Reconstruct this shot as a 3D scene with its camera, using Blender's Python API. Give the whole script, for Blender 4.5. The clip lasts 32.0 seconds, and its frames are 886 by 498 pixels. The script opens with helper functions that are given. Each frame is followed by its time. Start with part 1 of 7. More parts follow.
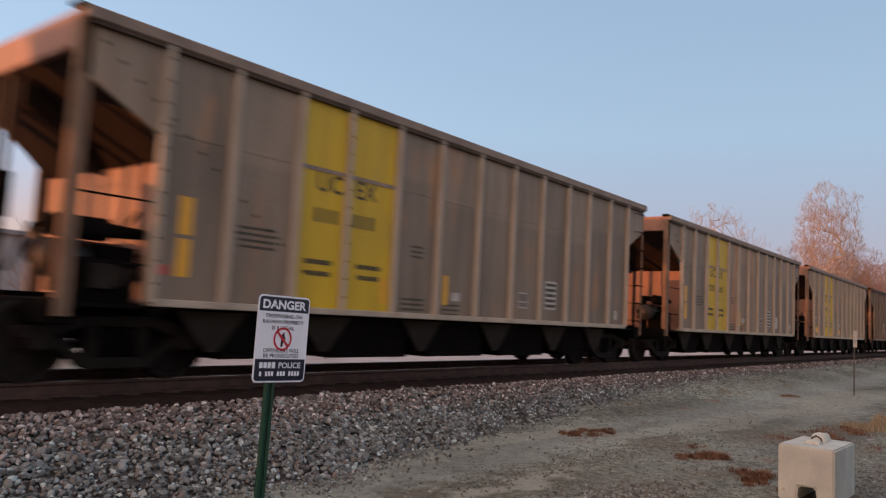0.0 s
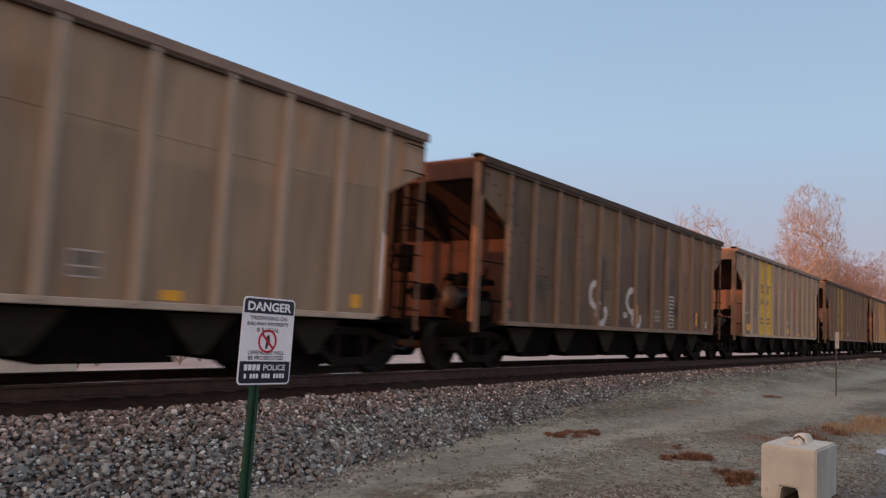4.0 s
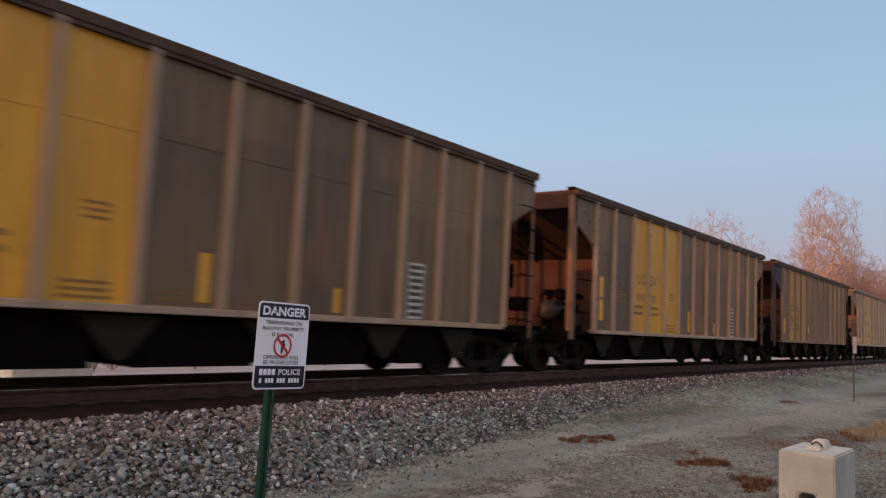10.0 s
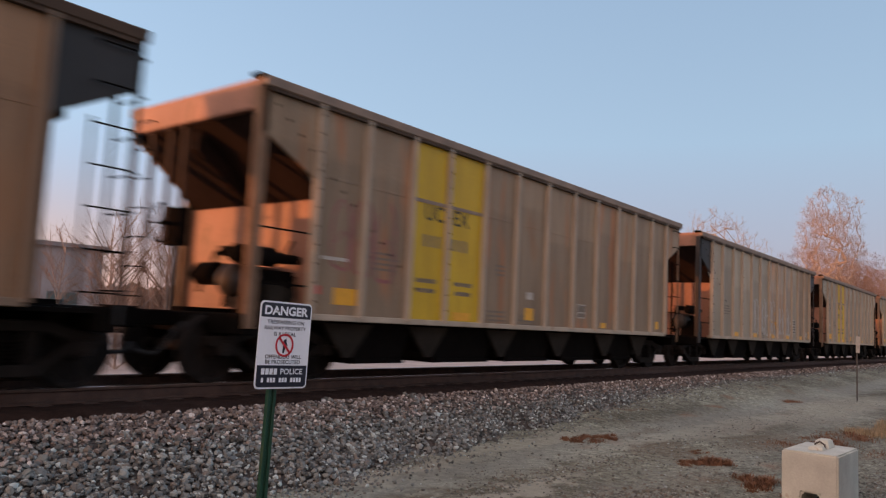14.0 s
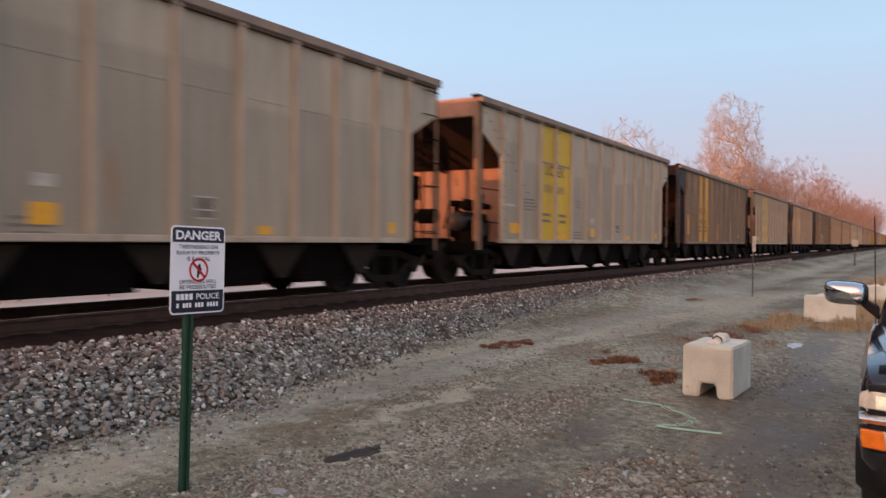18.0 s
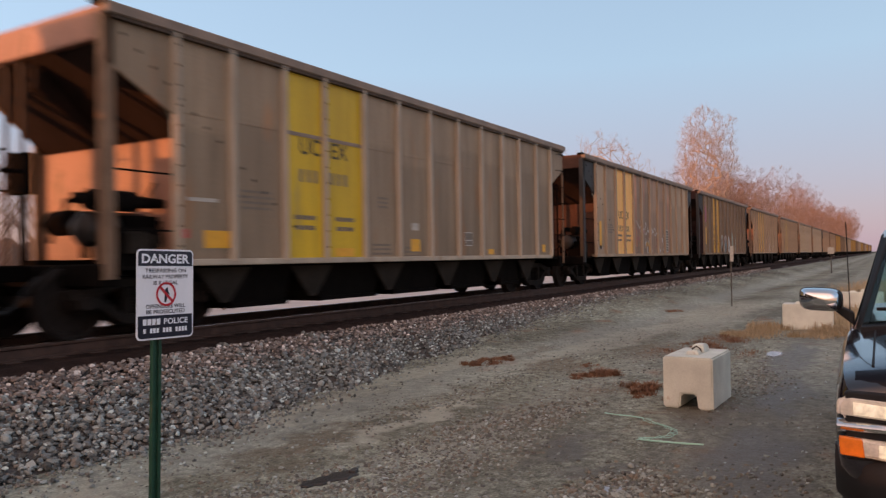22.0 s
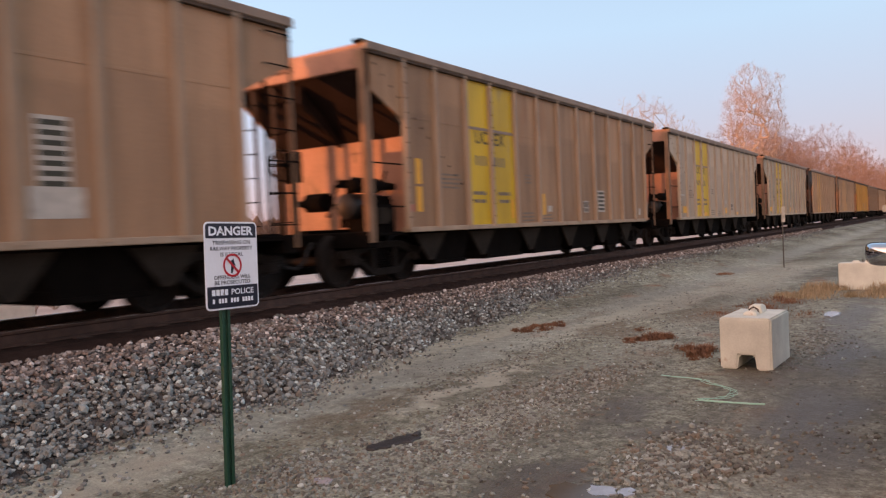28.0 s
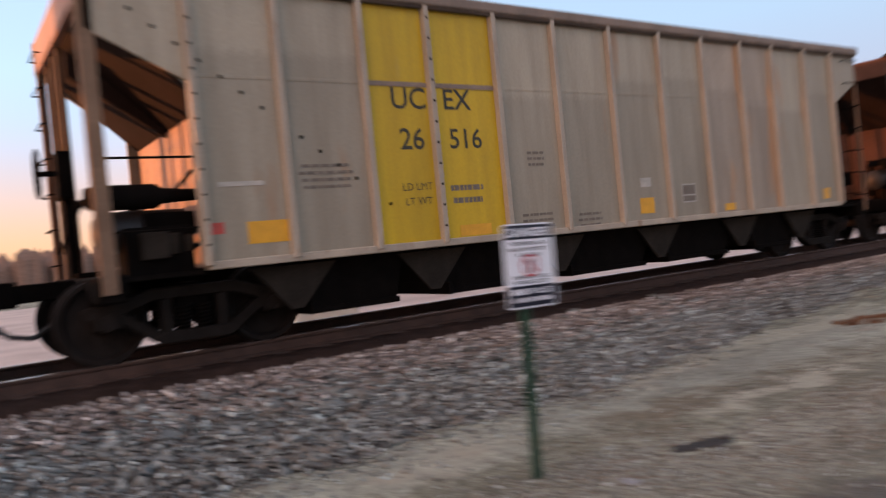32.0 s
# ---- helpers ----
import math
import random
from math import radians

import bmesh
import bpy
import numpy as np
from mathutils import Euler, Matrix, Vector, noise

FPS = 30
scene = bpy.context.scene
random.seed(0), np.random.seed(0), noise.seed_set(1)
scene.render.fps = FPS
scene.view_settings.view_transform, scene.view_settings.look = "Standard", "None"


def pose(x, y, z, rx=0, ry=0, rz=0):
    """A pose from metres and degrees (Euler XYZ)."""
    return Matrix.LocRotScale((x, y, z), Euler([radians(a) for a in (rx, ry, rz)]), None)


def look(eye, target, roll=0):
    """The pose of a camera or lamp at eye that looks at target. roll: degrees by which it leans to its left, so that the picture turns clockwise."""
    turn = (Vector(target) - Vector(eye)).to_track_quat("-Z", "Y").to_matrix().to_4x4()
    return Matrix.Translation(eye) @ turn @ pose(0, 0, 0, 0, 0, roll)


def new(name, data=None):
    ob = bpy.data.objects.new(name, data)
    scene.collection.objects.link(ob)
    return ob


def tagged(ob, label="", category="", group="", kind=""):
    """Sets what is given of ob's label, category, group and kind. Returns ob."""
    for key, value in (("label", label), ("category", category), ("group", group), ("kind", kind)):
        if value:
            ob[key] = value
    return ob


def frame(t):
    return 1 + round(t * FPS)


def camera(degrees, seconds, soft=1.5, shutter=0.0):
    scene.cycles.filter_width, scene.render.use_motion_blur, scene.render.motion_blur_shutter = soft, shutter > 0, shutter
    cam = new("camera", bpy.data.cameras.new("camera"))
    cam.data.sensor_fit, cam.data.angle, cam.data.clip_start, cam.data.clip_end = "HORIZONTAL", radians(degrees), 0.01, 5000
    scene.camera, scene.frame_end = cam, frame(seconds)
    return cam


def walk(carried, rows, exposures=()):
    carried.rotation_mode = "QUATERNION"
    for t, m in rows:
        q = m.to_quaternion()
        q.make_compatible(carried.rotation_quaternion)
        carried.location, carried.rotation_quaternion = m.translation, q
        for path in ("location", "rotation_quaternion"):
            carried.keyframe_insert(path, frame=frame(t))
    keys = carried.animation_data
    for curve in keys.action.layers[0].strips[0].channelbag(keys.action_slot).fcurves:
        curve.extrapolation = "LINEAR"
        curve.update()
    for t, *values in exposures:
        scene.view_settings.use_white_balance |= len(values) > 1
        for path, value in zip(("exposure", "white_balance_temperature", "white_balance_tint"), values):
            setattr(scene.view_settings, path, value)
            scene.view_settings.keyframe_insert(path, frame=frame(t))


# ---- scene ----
cam = camera(61.2, 32.0, soft=1.25, shutter=0.5)
PATH = [
    (0, (-3.489, 2.152, 1.782), (-1.929, 3.39, 1.965), 2.9),
    (0.5, (-3.496, 2.15, 1.776), (-1.937, 3.391, 1.951), 3.0),
    (1, (-3.491, 2.162, 1.777), (-1.931, 3.403, 1.947), 3.0),
    (1.5, (-3.485, 2.164, 1.78), (-1.927, 3.405, 1.955), 3.0),
    (2, (-3.496, 2.153, 1.783), (-1.937, 3.393, 1.965), 3.0),
    (2.5, (-3.493, 2.15, 1.783), (-1.932, 3.386, 1.975), 2.9),
    (3, (-3.498, 2.138, 1.785), (-1.928, 3.361, 1.982), 3.0),
    (3.5, (-3.491, 2.141, 1.783), (-1.906, 3.346, 1.972), 2.9),
    (5.5, (-3.498, 2.146, 1.776), (-1.94, 3.383, 1.98), 2.3),
    (6, (-3.499, 2.155, 1.777), (-1.947, 3.397, 1.988), 2.3),
    (6.5, (-3.507, 2.143, 1.778), (-1.96, 3.393, 1.993), 2.4),
    (7, (-3.5, 2.152, 1.785), (-1.956, 3.406, 1.995), 2.5),
    (7.5, (-3.506, 2.146, 1.773), (-1.963, 3.401, 1.984), 2.5),
    (8, (-3.502, 2.148, 1.773), (-1.956, 3.398, 1.987), 2.6),
    (8.5, (-3.507, 2.143, 1.774), (-1.954, 3.385, 1.991), 2.4),
    (9, (-3.502, 2.146, 1.78), (-1.946, 3.384, 1.987), 2.3),
    (9.5, (-3.497, 2.144, 1.776), (-1.938, 3.382, 1.98), 2.5),
    (10, (-3.497, 2.153, 1.779), (-1.937, 3.389, 1.98), 2.8),
    (10.5, (-3.5, 2.154, 1.773), (-1.942, 3.391, 1.977), 2.7),
    (11, (-3.509, 2.142, 1.778), (-1.954, 3.381, 1.985), 2.5),
    (11.5, (-3.507, 2.156, 1.778), (-1.955, 3.399, 1.986), 2.6),
    (12, (-3.498, 2.164, 1.778), (-1.947, 3.41, 1.982), 2.6),
    (12.5, (-3.493, 2.158, 1.771), (-1.943, 3.407, 1.973), 2.4),
    (13, (-3.497, 2.155, 1.77), (-1.946, 3.402, 1.968), 2.6),
    (13.5, (-3.494, 2.16, 1.772), (-1.944, 3.408, 1.97), 2.8),
    (14, (-3.488, 2.156, 1.78), (-1.932, 3.397, 1.979), 2.8),
    (14.5, (-3.507, 2.143, 1.786), (-1.951, 3.386, 1.969), 2.4),
    (16.5, (-3.523, 2.16, 1.801), (-1.987, 3.44, 1.852), -1.3),
    (17, (-3.52, 2.141, 1.803), (-1.905, 3.32, 1.852), 0.5),
    (17.5, (-3.507, 2.138, 1.806), (-1.84, 3.243, 1.842), 0.8),
    (18, (-3.506, 2.124, 1.797), (-1.812, 3.186, 1.774), 0.5),
    (18.5, (-3.543, 2.147, 1.786), (-1.767, 3.069, 1.775), 0.7),
    (19, (-3.546, 2.16, 1.787), (-1.723, 2.98, 1.832), 1.6),
    (19.5, (-3.572, 2.177, 1.773), (-1.738, 2.973, 1.834), 2.3),
    (20, (-3.599, 2.191, 1.784), (-1.771, 3.002, 1.844), 3.4),
    (20.5, (-3.616, 2.19, 1.779), (-1.803, 3.034, 1.83), 3.8),
    (21, (-3.582, 2.15, 1.796), (-1.795, 3.048, 1.84), 1.8),
    (21.5, (-3.479, 2.103, 1.785), (-1.731, 3.074, 1.828), 0.3),
    (22, (-3.414, 2.105, 1.786), (-1.694, 3.125, 1.811), -1.0),
    (22.5, (-3.468, 2.175, 1.777), (-1.766, 3.225, 1.771), -2.4),
    (23, (-3.507, 2.199, 1.761), (-1.824, 3.279, 1.733), -2.3),
    (23.5, (-3.51, 2.194, 1.754), (-1.842, 3.297, 1.707), -2.1),
    (24, (-3.497, 2.187, 1.75), (-1.833, 3.295, 1.676), -1.1),
    (24.5, (-3.503, 2.192, 1.748), (-1.846, 3.31, 1.672), -1.3),
    (25, (-3.509, 2.192, 1.758), (-1.848, 3.303, 1.691), -1.7),
    (25.5, (-3.508, 2.188, 1.76), (-1.842, 3.293, 1.702), -2.0),
    (27.5, (-3.521, 2.193, 1.759), (-1.862, 3.309, 1.713), -2.5),
    (28, (-3.515, 2.19, 1.753), (-1.855, 3.305, 1.703), -2.6),
    (28.5, (-3.516, 2.195, 1.748), (-1.861, 3.317, 1.698), -2.6),
    (29, (-3.523, 2.21, 1.752), (-1.886, 3.358, 1.709), -2.8),
    (29.5, (-3.529, 2.216, 1.755), (-1.918, 3.4, 1.718), -3.1),
    (30, (-3.526, 2.203, 1.747), (-1.923, 3.399, 1.713), -3.7),
    (30.5, (-3.517, 2.186, 1.75), (-1.906, 3.371, 1.719), -3.6),
    (31, (-3.503, 2.174, 1.757), (-1.869, 3.325, 1.712), -3.3),
    (31.5, (-3.532, 2.111, 1.769), (-1.947, 3.329, 1.719), -4.4),
    (31.7, (-3.576, 2.078, 1.782), (-2.112, 3.44, 1.747), -5.0),
    (31.9, (-3.52, 2.033, 1.782), (-2.298, 3.617, 1.766), -4.9),
    (32, (-3.53, 2.24, 1.811), (-2.403, 3.891, 1.79), -5.6),
]
walk(cam, [(t, look(eye, target, roll)) for t, eye, target, roll in PATH],
     [(0, 0.02, 7700, 13), (14.5, 0.03, 7700, 13), (16.5, 0.41, 7950, 13), (18, 0.41, 7800, 13), (19, 0.31, 7650, 13), (20.2, 0.07, 7650, 12), (21.2, 0.07, 7700, 12), (23, 0.43, 8050, 14), (25, 0.5, 8150, 15), (29, 0.5, 8000, 15), (30.5, 0.45, 7750, 15), (32, 0.44, 7650, 15)])

# ---- light ----
SUN_HEAD, SUN_UP = 130.0, 1.6
sun = new("sun", bpy.data.lights.new("sun", "SUN"))
sun.data.energy, sun.data.angle, sun.data.color = 3.4, radians(0.6), (1.0, 0.36, 0.14)
ch, sh, cu_, su_ = (math.cos(radians(SUN_HEAD)), math.sin(radians(SUN_HEAD)), math.cos(radians(SUN_UP)), math.sin(radians(SUN_UP)))
sun.matrix_world = look((300 * ch * cu_, 300 * sh * cu_, 300 * su_), (0, 0, 0))
world = bpy.data.worlds.new("evening_sky")
scene.world = world
world.use_nodes = True
wn, wl = world.node_tree.nodes, world.node_tree.links
wn.clear()
sky = wn.new("ShaderNodeTexSky")
sky.sky_type, sky.sun_disc = "NISHITA", False
sky.sun_elevation, sky.sun_rotation = radians(SUN_UP), radians(90 - SUN_HEAD)
sky.altitude, sky.air_density, sky.dust_density, sky.ozone_density = 200, 1.0, 0.6, 2.0
# a clear dusk dome: lilac along the horizon, paler blue above, added to the sun's own glow
wco = wn.new("ShaderNodeTexCoord")
wsep = wn.new("ShaderNodeSeparateXYZ")
wl.new(wco.outputs["Generated"], wsep.inputs[0])
dome = wn.new("ShaderNodeValToRGB")
DOME = ((0.0, (0.44, 0.385, 0.55)), (0.08, (0.405, 0.445, 0.69)), (0.24, (0.372, 0.59, 0.905)), (0.55, (0.27, 0.455, 0.755)), (1.0, (0.30, 0.35, 0.46)))
while len(dome.color_ramp.elements) < len(DOME):
    dome.color_ramp.elements.new(0.5)
for e, (at, c) in zip(dome.color_ramp.elements, DOME):
    e.position, e.color = at, (*c, 1)
wl.new(wsep.outputs["Z"], dome.inputs[0])
# the western half of the dome still holds a broad peach afterglow
west = wn.new("ShaderNodeVectorMath")
west.operation = "DOT_PRODUCT"
west.inputs[1].default_value = (math.cos(radians(174)), math.sin(radians(174)), 0.0)
wl.new(wco.outputs["Generated"], west.inputs[0])
wfade = wn.new("ShaderNodeMapRange")
wfade.interpolation_type = "SMOOTHSTEP"
wfade.inputs["From Min"].default_value, wfade.inputs["From Max"].default_value = 0.0, 1.0
wl.new(west.outputs["Value"], wfade.inputs["Value"])
glow = wn.new("ShaderNodeMix")
glow.data_type, glow.blend_type = "RGBA", "ADD"
glow.inputs[7].default_value = (1.97, 1.02, 0.54, 1)
wl.new(wfade.outputs[0], glow.inputs["Factor"])
away = wn.new("ShaderNodeMapRange")
away.inputs["From Min"].default_value, away.inputs["From Max"].default_value = -1.0, -0.2
away.inputs["To Min"].default_value, away.inputs["To Max"].default_value = 0.94, 1.2
wl.new(west.outputs["Value"], away.inputs["Value"])
deep = wn.new("ShaderNodeMix")
deep.data_type, deep.blend_type = "RGBA", "MULTIPLY"
deep.inputs["Factor"].default_value = 1.0
wl.new(dome.outputs[0], deep.inputs[6])
wl.new(away.outputs[0], deep.inputs[7])
wl.new(deep.outputs[2], glow.inputs[6])
# and a low rosy band lies along the horizon from west to north
low = wn.new("ShaderNodeMapRange")
low.interpolation_type = "SMOOTHSTEP"
low.inputs["From Min"].default_value, low.inputs["From Max"].default_value = 0.2, 0.0
wl.new(wsep.outputs["Z"], low.inputs["Value"])
side = wn.new("ShaderNodeMapRange")
side.interpolation_type = "SMOOTHSTEP"
side.inputs["From Min"].default_value, side.inputs["From Max"].default_value = -0.75, 0.05
wl.new(west.outputs["Value"], side.inputs["Value"])
both_f = wn.new("ShaderNodeMath")
both_f.operation = "MULTIPLY"
wl.new(low.outputs[0], both_f.inputs[0])
wl.new(side.outputs[0], both_f.inputs[1])
rosy = wn.new("ShaderNodeMix")
rosy.data_type, rosy.blend_type = "RGBA", "MIX"
rosy.inputs[7].default_value = (0.78, 0.47, 0.35, 1)
wl.new(both_f.outputs[0], rosy.inputs["Factor"])
wl.new(glow.outputs[2], rosy.inputs[6])
bg = wn.new("ShaderNodeBackground")
bg.inputs["Strength"].default_value = 0.08
bg2 = wn.new("ShaderNodeBackground")
bg2.inputs["Strength"].default_value = 0.85
both = wn.new("ShaderNodeAddShader")
wo = wn.new("ShaderNodeOutputWorld")
wl.new(sky.outputs[0], bg.inputs["Color"])
wl.new(rosy.outputs[2], bg2.inputs["Color"])
wl.new(bg.outputs[0], both.inputs[0])
wl.new(bg2.outputs[0], both.inputs[1])
wl.new(both.outputs[0], wo.inputs["Surface"])


# ---- materials ----
def mat(name, base, rough=0.7, metal=0.0, vary=0.25, scale=6.0, fine=60.0, bump=0.2, dark=None, streak=0.0,
        spots=None, spot_amount=0.35, spec=0.5, coat=0.0, rnd=0.0, emit=0.0, bump_size=0.01, runs=0.0, tide=0.0):
    """A painted, dusty, stony or woody surface: base colour, large stains, fine grain, relief."""
    m = bpy.data.materials.new(name)
    m.use_nodes = True
    n, l = m.node_tree.nodes, m.node_tree.links
    p = n["Principled BSDF"]
    p.inputs["Roughness"].default_value, p.inputs["Metallic"].default_value = rough, metal
    p.inputs["Specular IOR Level"].default_value = spec
    p.inputs["Coat Weight"].default_value = coat
    co = n.new("ShaderNodeTexCoord")
    where = co.outputs["Object"]
    if rnd:
        oi = n.new("ShaderNodeObjectInfo")
        far = n.new("ShaderNodeVectorMath")
        far.operation = "SCALE"
        far.inputs[0].default_value = (61.0, 17.0, 43.0)
        l.new(oi.outputs["Random"], far.inputs["Scale"])
        shift = n.new("ShaderNodeVectorMath")
        l.new(where, shift.inputs[0])
        l.new(far.outputs[0], shift.inputs[1])
        where = shift.outputs[0]
    mp = n.new("ShaderNodeMapping")
    l.new(where, mp.inputs["Vector"])
    if streak:
        mp.inputs["Scale"].default_value = (1, 1, streak)
    big = n.new("ShaderNodeTexNoise")
    big.inputs["Scale"].default_value, big.inputs["Detail"].default_value = scale, 5
    l.new(mp.outputs[0], big.inputs["Vector"])
    small = n.new("ShaderNodeTexNoise")
    small.inputs["Scale"].default_value, small.inputs["Detail"].default_value = fine, 4
    l.new(where, small.inputs["Vector"])
    dk = dark or tuple(c * (1 - vary) for c in base)
    lt = tuple(min(1, c * (1 + vary * 0.6)) for c in base)
    r1 = n.new("ShaderNodeValToRGB")
    r1.color_ramp.elements[0].position, r1.color_ramp.elements[1].position = 0.3, 0.7
    r1.color_ramp.elements[0].color, r1.color_ramp.elements[1].color = (*dk, 1), (*lt, 1)
    l.new(big.outputs[0], r1.inputs[0])
    mx = n.new("ShaderNodeMix")
    mx.data_type, mx.blend_type = "RGBA", "MULTIPLY"
    mx.inputs["Factor"].default_value = 1.0
    r2 = n.new("ShaderNodeValToRGB")
    r2.color_ramp.elements[0].position, r2.color_ramp.elements[1].position = 0.25, 0.75
    lo = 1 - vary * 0.8
    r2.color_ramp.elements[0].color, r2.color_ramp.elements[1].color = (lo, lo, lo, 1), (1, 1, 1, 1)
    l.new(small.outputs[0], r2.inputs[0])
    l.new(r1.outputs[0], mx.inputs[6])
    l.new(r2.outputs[0], mx.inputs[7])
    out = mx.outputs[2]
    if spots:
        sp = n.new("ShaderNodeTexNoise")
        sp.inputs["Scale"].default_value, sp.inputs["Detail"].default_value = scale * 2.3, 8
        l.new(mp.outputs[0], sp.inputs["Vector"])
        r3 = n.new("ShaderNodeValToRGB")
        r3.color_ramp.elements[0].position, r3.color_ramp.elements[1].position = 0.9 - spot_amount, 1.0 - spot_amount
        l.new(sp.outputs[0], r3.inputs[0])
        m2 = n.new("ShaderNodeMix")
        m2.data_type = "RGBA"
        l.new(r3.outputs[0], m2.inputs["Factor"])
        l.new(out, m2.inputs[6])
        m2.inputs[7].default_value = (*spots, 1)
        out = m2.outputs[2]
    if runs:
        mr_ = n.new("ShaderNodeMapping")
        mr_.inputs["Scale"].default_value = (1, 1, 0.12)
        l.new(where, mr_.inputs["Vector"])
        rn = n.new("ShaderNodeTexNoise")
        rn.inputs["Scale"].default_value, rn.inputs["Detail"].default_value = 5, 7
        l.new(mr_.outputs[0], rn.inputs["Vector"])
        r4 = n.new("ShaderNodeValToRGB")
        r4.color_ramp.elements[0].position, r4.color_ramp.elements[1].position = 0.32, 0.62
        r4.color_ramp.elements[0].color, r4.color_ramp.elements[1].color = (1 - runs, 1 - runs * 1.15, 1 - runs * 1.3, 1), (1.06, 1.06, 1.06, 1)
        l.new(rn.outputs[0], r4.inputs[0])
        m4 = n.new("ShaderNodeMix")
        m4.data_type, m4.blend_type = "RGBA", "MULTIPLY"
        m4.inputs["Factor"].default_value = 1.0
        l.new(out, m4.inputs[6])
        l.new(r4.outputs[0], m4.inputs[7])
        out = m4.outputs[2]
    if tide:
        # grime up to a line that differs from sheet to sheet
        zs = n.new("ShaderNodeSeparateXYZ")
        l.new(co.outputs["Object"], zs.inputs[0])
        lift = n.new("ShaderNodeMath")
        lift.operation = "MULTIPLY_ADD"
        l.new(oi.outputs["Random"], lift.inputs[0])
        lift.inputs[1].default_value = 0.75
        l.new(zs.outputs["Z"], lift.inputs[2])
        wave = n.new("ShaderNodeMath")
        wave.operation = "MULTIPLY_ADD"
        l.new(small.outputs[0], wave.inputs[0])
        wave.inputs[1].default_value = 0.12
        l.new(lift.outputs[0], wave.inputs[2])
        line = n.new("ShaderNodeMapRange")
        line.interpolation_type = "SMOOTHSTEP"
        line.inputs["From Min"].default_value, line.inputs["From Max"].default_value = 2.36, 2.52
        line.inputs["To Min"].default_value, line.inputs["To Max"].default_value = 1 - tide, 1.03
        l.new(wave.outputs[0], line.inputs["Value"])
        m5 = n.new("ShaderNodeMix")
        m5.data_type, m5.blend_type = "RGBA", "MULTIPLY"
        m5.inputs["Factor"].default_value = 1.0
        l.new(out, m5.inputs[6])
        l.new(line.outputs[0], m5.inputs[7])
        out = m5.outputs[2]
    if rnd:
        mr = n.new("ShaderNodeMapRange")
        mr.inputs["To Min"].default_value, mr.inputs["To Max"].default_value = 1 - rnd, 1 + rnd
        l.new(oi.outputs["Random"], mr.inputs["Value"])
        m3 = n.new("ShaderNodeMix")
        m3.data_type, m3.blend_type = "RGBA", "MULTIPLY"
        m3.inputs["Factor"].default_value = 1.0
        l.new(out, m3.inputs[6])
        l.new(mr.outputs[0], m3.inputs[7])
        out = m3.outputs[2]
    l.new(out, p.inputs["Base Color"])
    if bump:
        bp = n.new("ShaderNodeBump")
        bp.inputs["Strength"].default_value, bp.inputs["Distance"].default_value = bump, bump_size
        l.new(small.outputs[0], bp.inputs["Height"])
        l.new(bp.outputs[0], p.inputs["Normal"])
    if emit:
        p.inputs["Emission Strength"].default_value = emit
        p.inputs["Emission Color"].default_value = (*base, 1)
    return m


def stones_mat(name, stops):
    """Loose stones, each island its own shade."""
    m = bpy.data.materials.new(name)
    m.use_nodes = True
    n, l = m.node_tree.nodes, m.node_tree.links
    p = n["Principled BSDF"]
    p.inputs["Roughness"].default_value = 0.85
    g = n.new("ShaderNodeNewGeometry")
    oi = n.new("ShaderNodeObjectInfo")
    ad = n.new("ShaderNodeMath")
    ad.operation = "ADD"
    l.new(g.outputs["Random Per Island"], ad.inputs[0])
    l.new(oi.outputs["Random"], ad.inputs[1])
    fr = n.new("ShaderNodeMath")
    fr.operation = "FRACT"
    l.new(ad.outputs[0], fr.inputs[0])
    r = n.new("ShaderNodeValToRGB")
    r.color_ramp.interpolation = "CONSTANT"
    while len(r.color_ramp.elements) < len(stops):
        r.color_ramp.elements.new(0.5)
    for e, (pos, c) in zip(r.color_ramp.elements, stops):
        e.position, e.color = pos, (*c, 1)
    l.new(fr.outputs[0], r.inputs[0])
    co = n.new("ShaderNodeTexCoord")
    ns = n.new("ShaderNodeTexNoise")
    ns.inputs["Scale"].default_value, ns.inputs["Detail"].default_value = 90, 3
    l.new(co.outputs["Object"], ns.inputs["Vector"])
    mx = n.new("ShaderNodeMix")
    mx.data_type, mx.blend_type = "RGBA", "OVERLAY"
    mx.inputs["Factor"].default_value = 0.45
    l.new(r.outputs[0], mx.inputs[6])
    l.new(ns.outputs[0], mx.inputs[7])
    l.new(mx.outputs[2], p.inputs["Base Color"])
    return m


# worn places of the yard: x, y, half length, half width, strength
PALE_PATCHES = ((3.3, 8.2, 1.5, 0.36, 0.8), (6.6, 8.5, 2.6, 0.34, 0.75), (-0.3, 7.45, 0.9, 0.36, 0.65), (3.7, 6.65, 1.5, 0.24, 0.85), (8.9, 7.3, 2.2, 0.24, 0.6), (12.5, 7.0, 4.0, 0.6, 0.6), (20.0, 6.6, 7.0, 1.0, 0.6))
BROWN_PATCHES = ((2.2, 7.1, 0.95, 0.30, 0.75), (1.3, 6.7, 0.5, 0.2, 0.6), (8.1, 6.75, 0.9, 0.5, 0.85), (10.6, 5.9, 1.5, 0.55, 0.8), (6.3, 5.5, 0.9, 0.35, 0.5), (4.3, 5.5, 0.7, 0.28, 0.8), (2.1, 3.75, 0.6, 0.3, 0.7), (7.9, 6.35, 0.6, 0.25, 0.7), (9.5, 7.8, 1.2, 0.2, 0.5), (13.4, 5.1, 1.6, 0.5, 0.7))
